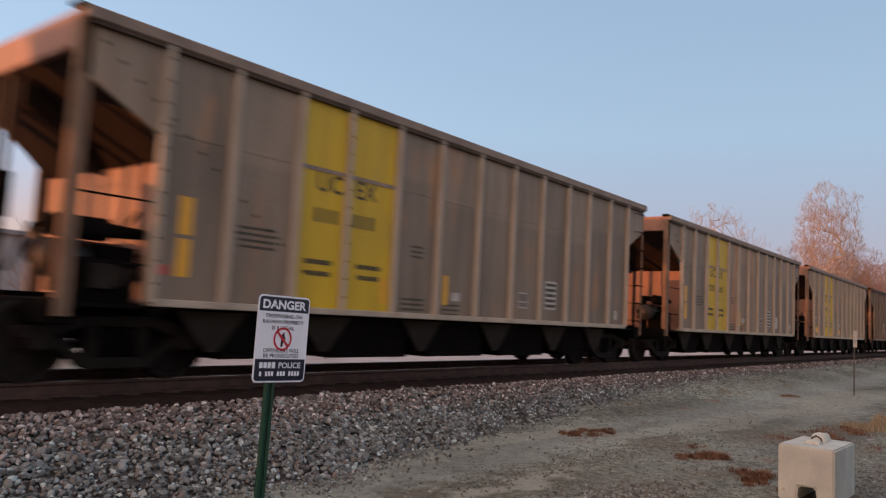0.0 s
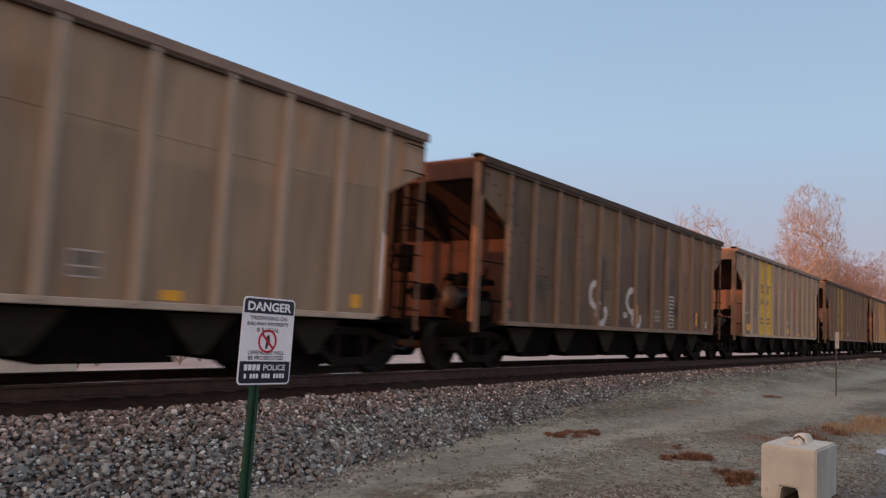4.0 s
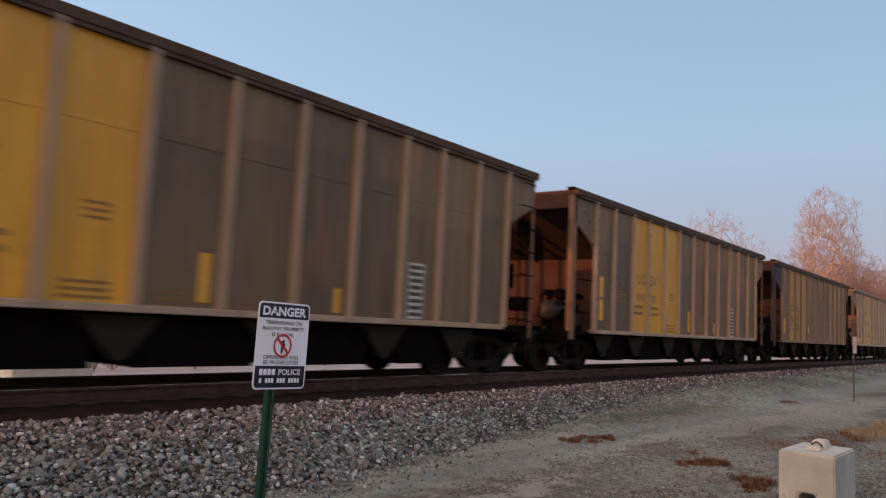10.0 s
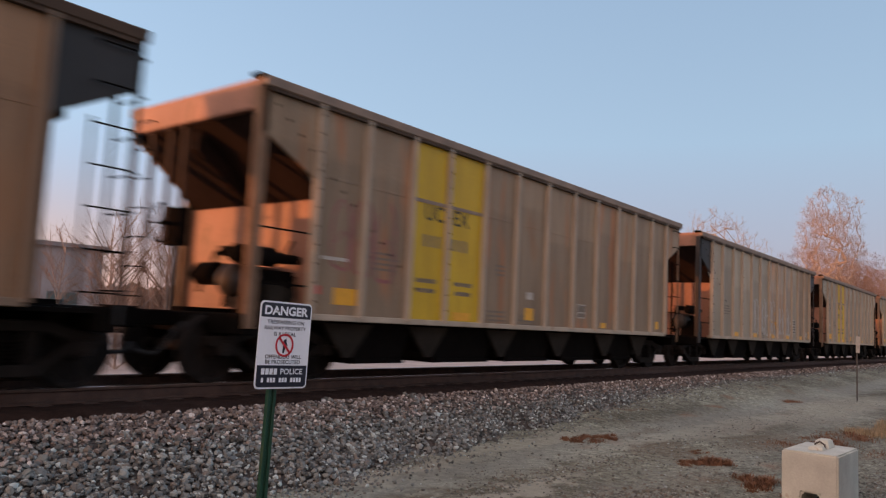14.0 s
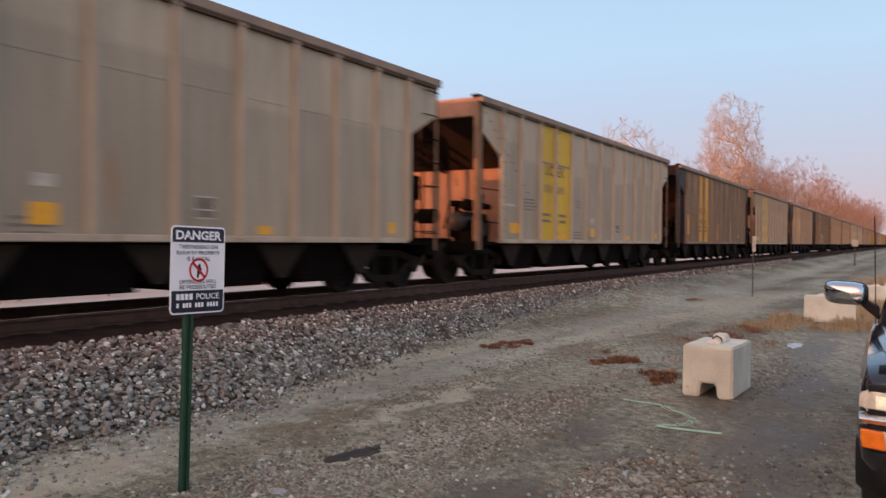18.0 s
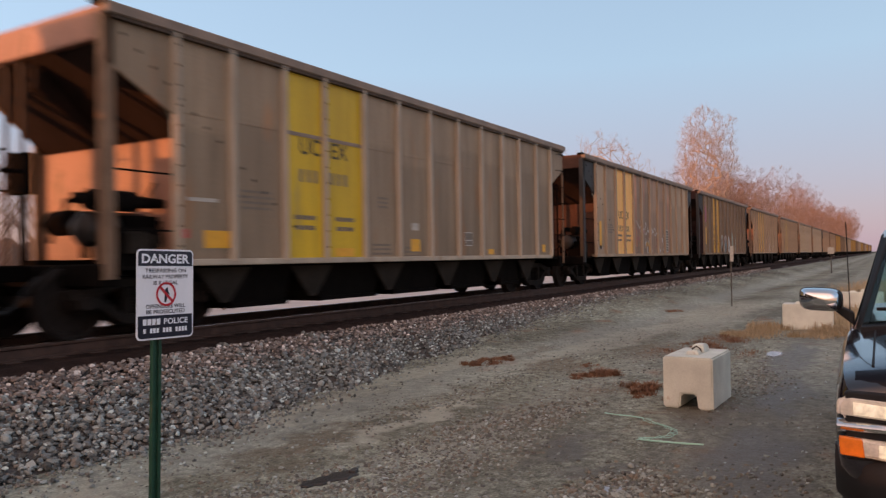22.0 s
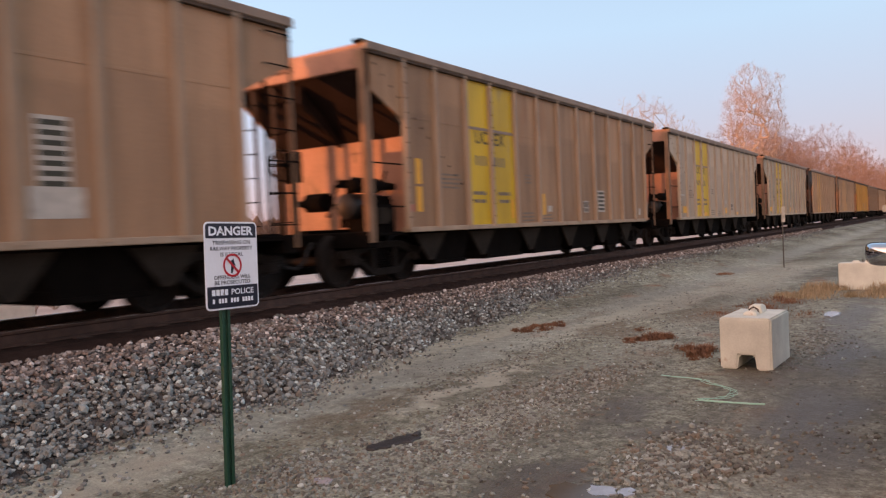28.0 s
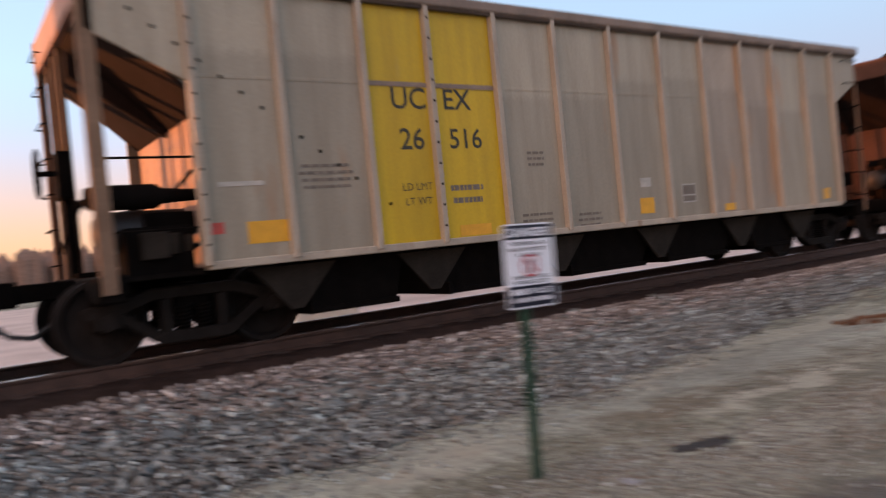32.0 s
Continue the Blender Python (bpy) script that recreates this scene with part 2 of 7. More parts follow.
WET_PATCHES = ((3.2, 4.75, 0.7, 0.32, 0.8), (3.7, 3.2, 1.3, 0.5, 0.85), (5.4, 3.95, 0.9, 0.45, 0.85), (6.9, 3.25, 1.6, 0.4, 0.9), (10.6, 3.5, 2.8, 0.36, 0.9), (1.0, 4.5, 0.6, 0.42, 0.9), (2.6, 4.2, 0.5, 0.22, 0.7), (2.6, 2.9, 1.0, 0.35, 0.7))


def ground_mat():
    """Damp pale gravel with darker muddy tracks, rusty tinges and fine grit."""
    m = bpy.data.materials.new("gravel_ground")
    m.use_nodes = True
    n, l = m.node_tree.nodes, m.node_tree.links
    p = n["Principled BSDF"]
    p.inputs["Roughness"].default_value = 0.9
    co = n.new("ShaderNodeTexCoord")

    def tex(scale, detail=6, stretch=(1, 1, 1)):
        mp = n.new("ShaderNodeMapping")
        mp.inputs["Scale"].default_value = stretch
        l.new(co.outputs["Object"], mp.inputs["Vector"])
        t = n.new("ShaderNodeTexNoise")
        t.inputs["Scale"].default_value, t.inputs["Detail"].default_value = scale, detail
        l.new(mp.outputs[0], t.inputs["Vector"])
        return t

    def ramp(src, a, b, ca, cb):
        r = n.new("ShaderNodeValToRGB")
        r.color_ramp.elements[0].position, r.color_ramp.elements[1].position = a, b
        r.color_ramp.elements[0].color, r.color_ramp.elements[1].color = (*ca, 1), (*cb, 1)
        l.new(src, r.inputs[0])
        return r.outputs[0]

    def mix(a, b, fac, kind="MIX"):
        x = n.new("ShaderNodeMix")
        x.data_type, x.blend_type = "RGBA", kind
        if isinstance(fac, float):
            x.inputs["Factor"].default_value = fac
        else:
            l.new(fac, x.inputs["Factor"])
        l.new(a, x.inputs[6])
        if isinstance(b, tuple):
            x.inputs[7].default_value = (*b, 1)
        else:
            l.new(b, x.inputs[7])
        return x.outputs[2]

    large = tex(0.32, 5, (0.6, 1.5, 1))
    mid = tex(2.2, 7)
    grit = tex(38, 4)
    c = ramp(large.outputs[0], 0.36, 0.62, (0.190, 0.211, 0.182), (0.406, 0.477, 0.434))
    c = mix(c, ramp(mid.outputs[0], 0.3, 0.72, (0.62, 0.60, 0.55), (1.08, 1.08, 1.05)), 1.0, "MULTIPLY")
    clod = tex(9, 8)
    c = mix(c, ramp(clod.outputs[0], 0.34, 0.66, (0.46, 0.44, 0.40), (1.28, 1.28, 1.25)), 1.0, "MULTIPLY")
    c = mix(c, ramp(grit.outputs[0], 0.34, 0.68, (0.5, 0.47, 0.44), (1.25, 1.25, 1.25)), 1.0, "MULTIPLY")
    rust = tex(0.9, 8, (1, 1.4, 1))
    c = mix(c, (0.22, 0.12, 0.065), ramp(rust.outputs[0], 0.60, 0.72, (0, 0, 0), (0.7, 0.7, 0.7)))
    sep = n.new("ShaderNodeSeparateXYZ")
    l.new(co.outputs["Object"], sep.inputs[0])

    def lane(y0, half, wob, soft):
        """1 inside a long worn lane beside the track, fading out raggedly."""
        a = n.new("ShaderNodeMath")
        a.operation = "MULTIPLY_ADD"
        l.new(mid.outputs[0], a.inputs[0])
        a.inputs[1].default_value = wob
        l.new(sep.outputs["Y"], a.inputs[2])
        d = n.new("ShaderNodeMath")
        d.operation = "SUBTRACT"
        l.new(a.outputs[0], d.inputs[0])
        d.inputs[1].default_value = y0 + wob / 2
        e = n.new("ShaderNodeMath")
        e.operation = "ABSOLUTE"
        l.new(d.outputs[0], e.inputs[0])
        r = n.new("ShaderNodeMapRange")
        r.interpolation_type = "SMOOTHSTEP"
        r.inputs["From Min"].default_value, r.inputs["From Max"].default_value = half + soft, half - soft * 0.5
        l.new(e.outputs[0], r.inputs["Value"])
        return r.outputs[0]

    def scaled(x, k):
        q = n.new("ShaderNodeMath")
        q.operation = "MULTIPLY"
        l.new(x, q.inputs[0])
        q.inputs[1].default_value = k
        return q.outputs[0]
    worn = mix(c, (1.0, 0.98, 0.92), 0.0)
    c = mix(c, mix(worn, (0.182, 0.194, 0.178), 0.7), scaled(lane(3.2, 0.6, 1.6, 0.5), 0.5))
    c = mix(c, mix(worn, (0.083, 0.092, 0.084), 0.62), scaled(lane(4.9, 0.22, 2.4, 0.5), 0.4))
    c = mix(c, mix(worn, (0.371, 0.425, 0.393), 0.6), scaled(lane(5.75, 0.22, 2.0, 0.4), 0.35))
    c = mix(c, mix(worn, (0.103, 0.106, 0.076), 0.62), scaled(lane(6.55, 0.28, 2.6, 0.45), 0.35))
    c = mix(c, mix(worn, (0.412, 0.483, 0.457), 0.6), scaled(lane(7.7, 0.4, 1.4, 0.45), 0.6))
    # ragged patches: each is a place, a reach, a colour and a strength
    wob = n.new("ShaderNodeVectorMath")
    wob.operation = "MULTIPLY_ADD"
    l.new(mid.outputs["Color"], wob.inputs[0])
    wob.inputs[1].default_value = (1.5, 1.1, 0.0)
    l.new(co.outputs["Object"], wob.inputs[2])

    def patch(x, y, rx, ry):
        """1 inside a ragged round patch of the yard."""
        a = n.new("ShaderNodeVectorMath")
        a.operation = "MULTIPLY_ADD"
        l.new(wob.outputs[0], a.inputs[0])
        a.inputs[1].default_value = (1 / rx, 1 / ry, 0.0)
        a.inputs[2].default_value = (-(x + 0.75) / rx, -(y + 0.55) / ry, 0.0)
        d = n.new("ShaderNodeVectorMath")
        d.operation = "LENGTH"
        l.new(a.outputs[0], d.inputs[0])
        r = n.new("ShaderNodeMapRange")
        r.interpolation_type = "SMOOTHSTEP"
        r.inputs["From Min"].default_value, r.inputs["From Max"].default_value = 1.2, 0.55
        l.new(d.outputs["Value"], r.inputs["Value"])
        return r.outputs[0]
    for x, y, rx, ry, k in PALE_PATCHES:
        c = mix(c, mix(worn, (0.42, 0.45, 0.39), 0.76), scaled(patch(x, y, rx, ry), k))
    for x, y, rx, ry, k in BROWN_PATCHES:
        c = mix(c, mix(worn, (0.125, 0.098, 0.066), 0.66), scaled(patch(x, y, rx, ry), k))
    wet = None
    for x, y, rx, ry, k in WET_PATCHES:
        f = scaled(patch(x, y, rx, ry), k)
        c = mix(c, mix(worn, (0.078, 0.066, 0.05), 0.84), f)
        if wet is None:
            wet = f
        else:
            q = n.new("ShaderNodeMath")
            q.operation = "MAXIMUM"
            l.new(wet, q.inputs[0])
            l.new(f, q.inputs[1])
            wet = q.outputs[0]
    shine = n.new("ShaderNodeMapRange")
    shine.inputs["To Min"].default_value, shine.inputs["To Max"].default_value = 0.9, 0.5
    l.new(wet, shine.inputs["Value"])
    l.new(shine.outputs[0], p.inputs["Roughness"])
    c = mix(c, (1.06, 0.985, 0.93), 1.0, "MULTIPLY")
    l.new(c, p.inputs["Base Color"])
    vor = n.new("ShaderNodeTexVoronoi")
    vor.inputs["Scale"].default_value = 45
    l.new(co.outputs["Object"], vor.inputs["Vector"])
    b1 = n.new("ShaderNodeBump")
    b1.inputs["Strength"].default_value, b1.inputs["Distance"].default_value = 0.7, 0.012
    b1.invert = True
    l.new(vor.outputs["Distance"], b1.inputs["Height"])
    b2 = n.new("ShaderNodeBump")
    b2.inputs["Strength"].default_value, b2.inputs["Distance"].default_value = 0.5, 0.02
    l.new(grit.outputs[0], b2.inputs["Height"])
    l.new(b1.outputs[0], b2.inputs["Normal"])
    l.new(b2.outputs[0], p.inputs["Normal"])
    return m


def glass_mat(name, tint, rough=0.02):
    m = bpy.data.materials.new(name)
    m.use_nodes = True
    p = m.node_tree.nodes["Principled BSDF"]
    p.inputs["Base Color"].default_value = (*tint, 1)
    p.inputs["Roughness"].default_value = rough
    p.inputs["Transmission Weight"].default_value = 1.0
    p.inputs["IOR"].default_value = 1.35
    return m


GREY = (0.325, 0.23, 0.148)
# rust brown taken near black to put in the shade under the slope
SLOPE = mat("shaded_rust_underside", (0.024, 0.0145, 0.012), 0.85, 0.0, 0.35, 1.6, 30, 0.1, spec=0.1)
CHORDM = mat("grimy_brown_chord_paint", (0.27, 0.19, 0.14), 0.6, 0.0, 0.3, 2.0, 30, 0.1)
POSTM = mat("grimy_brown_post_steel", (0.24, 0.155, 0.105), 0.8, 0.0, 0.3, 2.0, 30, 0.1, spec=0.15)
MAROON = mat("dark_maroon_end_steel", (0.048, 0.028, 0.027), 0.95, 0.0, 0.3, 1.6, 30, 0.1, spec=0.0)
PAINT = {
    "grey": mat("dusty_grey_beige_paint", GREY, 0.55, 0.0, 0.22, 0.9, 30, 0.08, streak=0.25, spots=(0.34, 0.18, 0.09), spot_amount=0.31, spec=0.4, rnd=0.07, runs=0.2, tide=0.14),
    "taupe": mat("dusty_taupe_paint", (0.265, 0.197, 0.14), 0.55, 0.0, 0.22, 0.9, 30, 0.08, streak=0.25, spots=(0.34, 0.18, 0.09), spot_amount=0.31, spec=0.4, rnd=0.07, runs=0.2, tide=0.14),
    "dark": mat("sooty_olive_grey_paint", (0.122, 0.084, 0.048), 0.6, 0.0, 0.25, 0.9, 30, 0.08, streak=0.25, spots=(0.09, 0.06, 0.04), spot_amount=0.3, rnd=0.09, runs=0.15, tide=0.14),
    "dull": mat("grimy_yellow_paint", (0.33, 0.205, 0.014), 0.55, 0.0, 0.16, 1.1, 30, 0.05, streak=0.3, spots=(0.24, 0.15, 0.03), spot_amount=0.28, rnd=0.09, runs=0.10),
    "pale": mat("dusty_pale_grey_paint", (0.395, 0.338, 0.252), 0.5, 0.0, 0.16, 0.9, 30, 0.06, streak=0.25, spots=(0.40, 0.24, 0.14), spot_amount=0.28, spec=0.4, rnd=0.05, runs=0.13, tide=0.14),
    "drab": mat("drab_olive_brown_paint", (0.172, 0.112, 0.058), 0.6, 0.0, 0.3, 0.9, 30, 0.08, streak=0.25, spots=(0.22, 0.115, 0.06), spot_amount=0.31, rnd=0.09, runs=0.22, tide=0.14),
    "sooty": mat("dark_olive_brown_paint", (0.17, 0.104, 0.05), 0.65, 0.0, 0.35, 0.9, 30, 0.08, streak=0.3, spots=(0.06, 0.038, 0.022), spot_amount=0.33, rnd=0.1, runs=0.25, tide=0.14),
    "cinder": mat("dull_red_brown_paint", (0.25, 0.135, 0.066), 0.65, 0.0, 0.3, 0.9, 30, 0.08, streak=0.3, spots=(0.13, 0.07, 0.038), spot_amount=0.31, rnd=0.1, runs=0.22, tide=0.14),
    "ochre": mat("weathered_orange_brown_paint", (0.37, 0.21, 0.112), 0.6, 0.0, 0.25, 0.9, 30, 0.08, streak=0.25, spots=(0.30, 0.15, 0.07), spot_amount=0.31, rnd=0.09, runs=0.2, tide=0.14),
    "brown": mat("rusty_brown_paint", (0.265, 0.16, 0.084), 0.65, 0.0, 0.3, 0.8, 30, 0.08, streak=0.25, spots=(0.14, 0.075, 0.045), spot_amount=0.33, rnd=0.09, runs=0.15, tide=0.14),
    "tan": mat("faded_tan_paint", (0.42, 0.237, 0.13), 0.6, 0.0, 0.22, 0.9, 30, 0.08, streak=0.25, spots=(0.25, 0.15, 0.08), spot_amount=0.3, rnd=0.09, runs=0.15, tide=0.14),
    "buff": mat("faded_buff_yellow_paint", (0.45, 0.255, 0.062), 0.6, 0.0, 0.2, 0.9, 30, 0.08, streak=0.25, spots=(0.28, 0.19, 0.1), spot_amount=0.28, rnd=0.09, runs=0.15),
    "yellow": mat("lemon_yellow_paint", (0.60, 0.38, 0.009), 0.5, 0.0, 0.14, 1.1, 30, 0.05, streak=0.3, spots=(0.42, 0.29, 0.06), spot_amount=0.26, rnd=0.09, runs=0.10),
    "amber": mat("amber_yellow_paint", (0.62, 0.302, 0.02), 0.5, 0.0, 0.16, 1.1, 30, 0.05, streak=0.3, spots=(0.36, 0.22, 0.06), spot_amount=0.28, rnd=0.09, runs=0.12),
    "peach": mat("faded_orange_buff_paint", (0.90, 0.49, 0.15), 0.55, 0.0, 0.1, 1.1, 30, 0.05, streak=0.3, spots=(0.55, 0.36, 0.16), spot_amount=0.26, rnd=0.04, runs=0.06),
    "sand": mat("weathered_sandy_brown_paint", (0.44, 0.305, 0.195), 0.55, 0.0, 0.2, 0.9, 30, 0.08, streak=0.25, spots=(0.42, 0.22, 0.11), spot_amount=0.3, rnd=0.07, runs=0.16, tide=0.14),
    "bone": mat("dusty_bone_grey_paint", (0.50, 0.388, 0.28), 0.5, 0.0, 0.16, 0.9, 30, 0.06, streak=0.25, spots=(0.46, 0.29, 0.17), spot_amount=0.28, spec=0.4, rnd=0.05, runs=0.12, tide=0.14),
    # orange streaks in these three imitate warm reflections glinting on the sheets
    "rusted": mat("glint_streaked_grey_paint", GREY, 0.55, 0.0, 0.22, 1.3, 30, 0.08, streak=0.16, spots=(0.42, 0.19, 0.09), spot_amount=0.36, spec=0.4, rnd=0.06, runs=0.2, tide=0.14),
    "rusted_sand": mat("glint_streaked_brown_paint", (0.38, 0.245, 0.165), 0.55, 0.0, 0.22, 1.3, 30, 0.08, streak=0.16, spots=(0.52, 0.23, 0.13), spot_amount=0.37, spec=0.4, rnd=0.06, runs=0.2, tide=0.14),
    "rusted_pale": mat("glint_streaked_pale_paint", (0.43, 0.345, 0.26), 0.5, 0.0, 0.2, 1.3, 30, 0.06, streak=0.16, spots=(0.50, 0.27, 0.14), spot_amount=0.35, spec=0.4, rnd=0.05, runs=0.15, tide=0.14),
    "black": mat("sooty_black_paint", (0.022, 0.020, 0.020), 0.6, 0.0, 0.35, 2, 40, 0.1),
}
RIBTONE = {"brown": mat("worn_brown_rib_paint", (0.225, 0.152, 0.10), 0.55, 0.0, 0.25, 2.0, 40, 0.1, streak=0.3, spots=(0.2, 0.12, 0.08), spot_amount=0.3), "tan": mat("worn_tan_rib_paint", (0.40, 0.285, 0.195), 0.55, 0.0, 0.25, 2.0, 40, 0.1, streak=0.3, spots=(0.25, 0.16, 0.1), spot_amount=0.3),
           "grey": mat("worn_pale_rib_paint", (0.46, 0.375, 0.285), 0.5, 0.0, 0.25, 2.0, 40, 0.1, streak=0.3, spots=(0.3, 0.2, 0.13), spot_amount=0.3)}
ENDTONE = mat("reddish_primer_end_steel", (0.36, 0.18, 0.122), 0.6, 0.0, 0.28, 1.6, 30, 0.1, streak=0.5, spots=(0.18, 0.10, 0.06), spot_amount=0.34)
CAPM = mat("dark_brown_chord_paint", (0.085, 0.056, 0.04), 0.7, 0.0, 0.3, 2.0, 30, 0.1, spec=0.2)
ENDDARK = mat("dark_red_brown_end_steel", (0.095, 0.05, 0.038), 0.85, 0.0, 0.3, 1.6, 30, 0.1, spec=0.08, spots=(0.065, 0.035, 0.026), spot_amount=0.32)
# running gear steels, all set near black
UNDER = mat("near_black_running_gear_steel", (0.007, 0.0056, 0.0048), 0.9, 0.0, 0.4, 4, 50, 0.2, spec=0.05)
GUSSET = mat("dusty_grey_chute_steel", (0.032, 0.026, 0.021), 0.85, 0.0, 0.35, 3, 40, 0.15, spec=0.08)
FRAMEM = mat("near_black_side_frame", (0.019, 0.0155, 0.0135), 0.85, 0.0, 0.35, 4, 50, 0.2, spec=0.08)
WHEEL = mat("near_black_wheel_steel", (0.022, 0.0175, 0.0155), 0.75, 0.0, 0.4, 6, 50, 0.1, spec=0.12)
RUBBER = mat("black_rubber", (0.02, 0.02, 0.02), 0.7, 0.0, 0.2, 8, 60, 0.1)
DECAL_W = mat("faded_white_marking", (0.50, 0.455, 0.395), 0.6, 0.0, 0.25, 8, 60, 0.0)
DECAL_K = mat("faded_black_lettering", (0.045, 0.038, 0.02), 0.6, 0.0, 0.3, 8, 60, 0.0)
DECAL_A = mat("worn_brown_lettering", (0.24, 0.125, 0.03), 0.6, 0.0, 0.3, 8, 60, 0.0)
DECAL_G = mat("faint_grey_lettering", (0.19, 0.15, 0.115), 0.6, 0.0, 0.3, 8, 60, 0.0)
DECAL_Y = mat("amber_reflective_sheeting", (0.75, 0.36, 0.02), 0.4, 0.0, 0.12, 8, 60, 0.0)
DECAL_R = mat("red_spray_mark", (0.55, 0.07, 0.05), 0.5, 0.0, 0.2, 8, 60, 0.0)
SPRAY_W = mat("white_spray_paint", (0.58, 0.56, 0.53), 0.5, 0.0, 0.3, 3, 40, 0.0)
SPRAY_P = mat("magenta_spray_paint", (0.36, 0.07, 0.13), 0.5, 0.0, 0.2, 3, 40, 0.0)
SPRAY_G = mat("grey_green_spray_paint", (0.22, 0.27, 0.22), 0.5, 0.0, 0.25, 3, 40, 0.0)
SPRAY_R = mat("dull_red_spray_and_glow_tone", (0.30, 0.10, 0.09), 0.5, 0.0, 0.3, 3, 40, 0.0)
RAILM = mat("rusty_rail_steel", (0.075, 0.04, 0.029), 0.85, 0.0, 0.35, 5, 60, 0.2)
RAILTOP = mat("bright_rail_head", (0.55, 0.52, 0.5), 0.22, 1.0, 0.1, 5, 60, 0.02)
TIE = mat("dark_creosoted_timber", (0.035, 0.024, 0.018), 0.85, 0.0, 0.35, 3, 40, 0.4, rnd=0.3)
DARKBED = mat("dark_brown_ballast_bed", (0.05, 0.03, 0.024), 0.95, 0.0, 0.4, 5, 45, 0.9, bump_size=0.03, spec=0.1)
BEDM = mat("grey_ballast_bed", (0.11, 0.098, 0.09), 0.9, 0.0, 0.4, 5, 40, 0.9, bump_size=0.03)
STONE = stones_mat("mixed_ballast_stone", [(0, (0.12, 0.122, 0.114)), (0.14, (0.218, 0.231, 0.213)), (0.32, (0.17, 0.195, 0.194)), (0.48, (0.069, 0.074, 0.07)), (0.62, (0.32, 0.356, 0.342)), (0.74, (0.196, 0.176, 0.15)), (0.86, (0.145, 0.166, 0.17)), (0.94, (0.493, 0.583, 0.572))])
RAILSTONE = stones_mat("warm_ballast_stone", [(0, (0.168, 0.138, 0.122)), (0.22, (0.285, 0.244, 0.213)), (0.42, (0.110, 0.090, 0.082)), (0.64, (0.403, 0.358, 0.328)), (0.8, (0.218, 0.163, 0.133)), (0.95, (0.705, 0.666, 0.622))])
GRIT = stones_mat("pale_gravel_stone", [(0, (0.140, 0.145, 0.125)), (0.24, (0.226, 0.245, 0.215)), (0.46, (0.095, 0.092, 0.080)), (0.64, (0.265, 0.29, 0.262)), (0.78, (0.175, 0.150, 0.118)), (0.97, (0.40, 0.45, 0.43))])
GROUND = ground_mat()
LOT = mat("pale_hardstanding", (0.50, 0.415, 0.37), 0.85, 0.0, 0.2, 0.5, 30, 0.3)
CONC = mat("cast_concrete", (0.65, 0.68, 0.605), 0.85, 0.0, 0.16, 3.0, 45, 0.25, spots=(0.45, 0.37, 0.27), spot_amount=0.24)
GREEN = mat("green_post_enamel", (0.009, 0.062, 0.036), 0.45, 0.0, 0.25, 6, 50, 0.1)
SIGNW = mat("white_sign_sheeting", (0.80, 0.83, 0.88), 0.35, 0.0, 0.05, 4, 50, 0.0)
SIGNK = mat("navy_black_sign_ink", (0.014, 0.016, 0.03), 0.35, 0.0, 0.1, 4, 50, 0.0)
SIGNR = mat("red_sign_ink", (0.55, 0.02, 0.035), 0.35, 0.0, 0.1, 4, 50, 0.0)
GALV = mat("galvanised_steel", (0.33, 0.31, 0.29), 0.5, 0.6, 0.2, 6, 50, 0.1)
DARKPOST = mat("weathered_dark_post", (0.09, 0.075, 0.06), 0.8, 0.0, 0.3, 6, 50, 0.2)
CARP = mat("deep_navy_car_paint", (0.007, 0.0055, 0.013), 0.14, 0.0, 0.15, 2, 30, 0.0, spec=0.5, coat=0.8)
TRIMK = mat("charcoal_plastic_trim", (0.018, 0.018, 0.02), 0.6, 0.0, 0.2, 8, 80, 0.1, spec=0.15)
CHROME = mat("bright_chrome", (0.66, 0.67, 0.70), 0.07, 1.0, 0.03, 8, 40, 0.0)
SHIELD = mat("smoky_shield_plastic", (0.006, 0.006, 0.010), 0.25, 0.0, 0.1, 4, 40, 0.0, spec=0.12)
SEATC = mat("grey_seat_cloth", (0.10, 0.105, 0.105), 0.9, 0.0, 0.2, 8, 80, 0.2)
LENS = mat("clear_headlamp_reflector", (0.80, 0.74, 0.66), 0.25, 0.25, 0.25, 14, 60, 0.1)
LAMPW = mat("lit_headlamp_bulb_glass", (1.0, 0.88, 0.70), 0.25, 0.0, 0.4, 22, 60, 0.1, emit=0.3)
LAMPY = mat("lit_yellow_lamp", (1.0, 0.75, 0.3), 0.4, 0.0, 0.05, 9, 60, 0.0, emit=2.5)
LAMPO = mat("orange_signal_lens", (0.85, 0.20, 0.02), 0.2, 0.0, 0.15, 20, 60, 0.1, coat=0.6)
SIDEGLASS = glass_mat("dark_tinted_side_glass", (0.02, 0.03, 0.035))
WIND = glass_mat("tinted_windscreen", (0.36, 0.68, 0.72))
BARK = mat("pale_pinkish_bark", (0.52, 0.40, 0.315), 0.9, 0.0, 0.3, 3, 20, 0.3)
TWIG = mat("pale_pinkish_twigs", (0.44, 0.325, 0.255), 0.9, 0.0, 0.3, 3, 20, 0.0)
WOODT = mat("bare_brown_twigs", (0.29, 0.185, 0.14), 0.9, 0.0, 0.3, 3, 20, 0.0)
WOODB = mat("brown_bark", (0.36, 0.28, 0.24), 0.9, 0.0, 0.3, 3, 20, 0.3)
POLEM = mat("weathered_pole_timber", (0.50, 0.34, 0.22), 0.9, 0.0, 0.3, 3, 40, 0.3, streak=0.15)
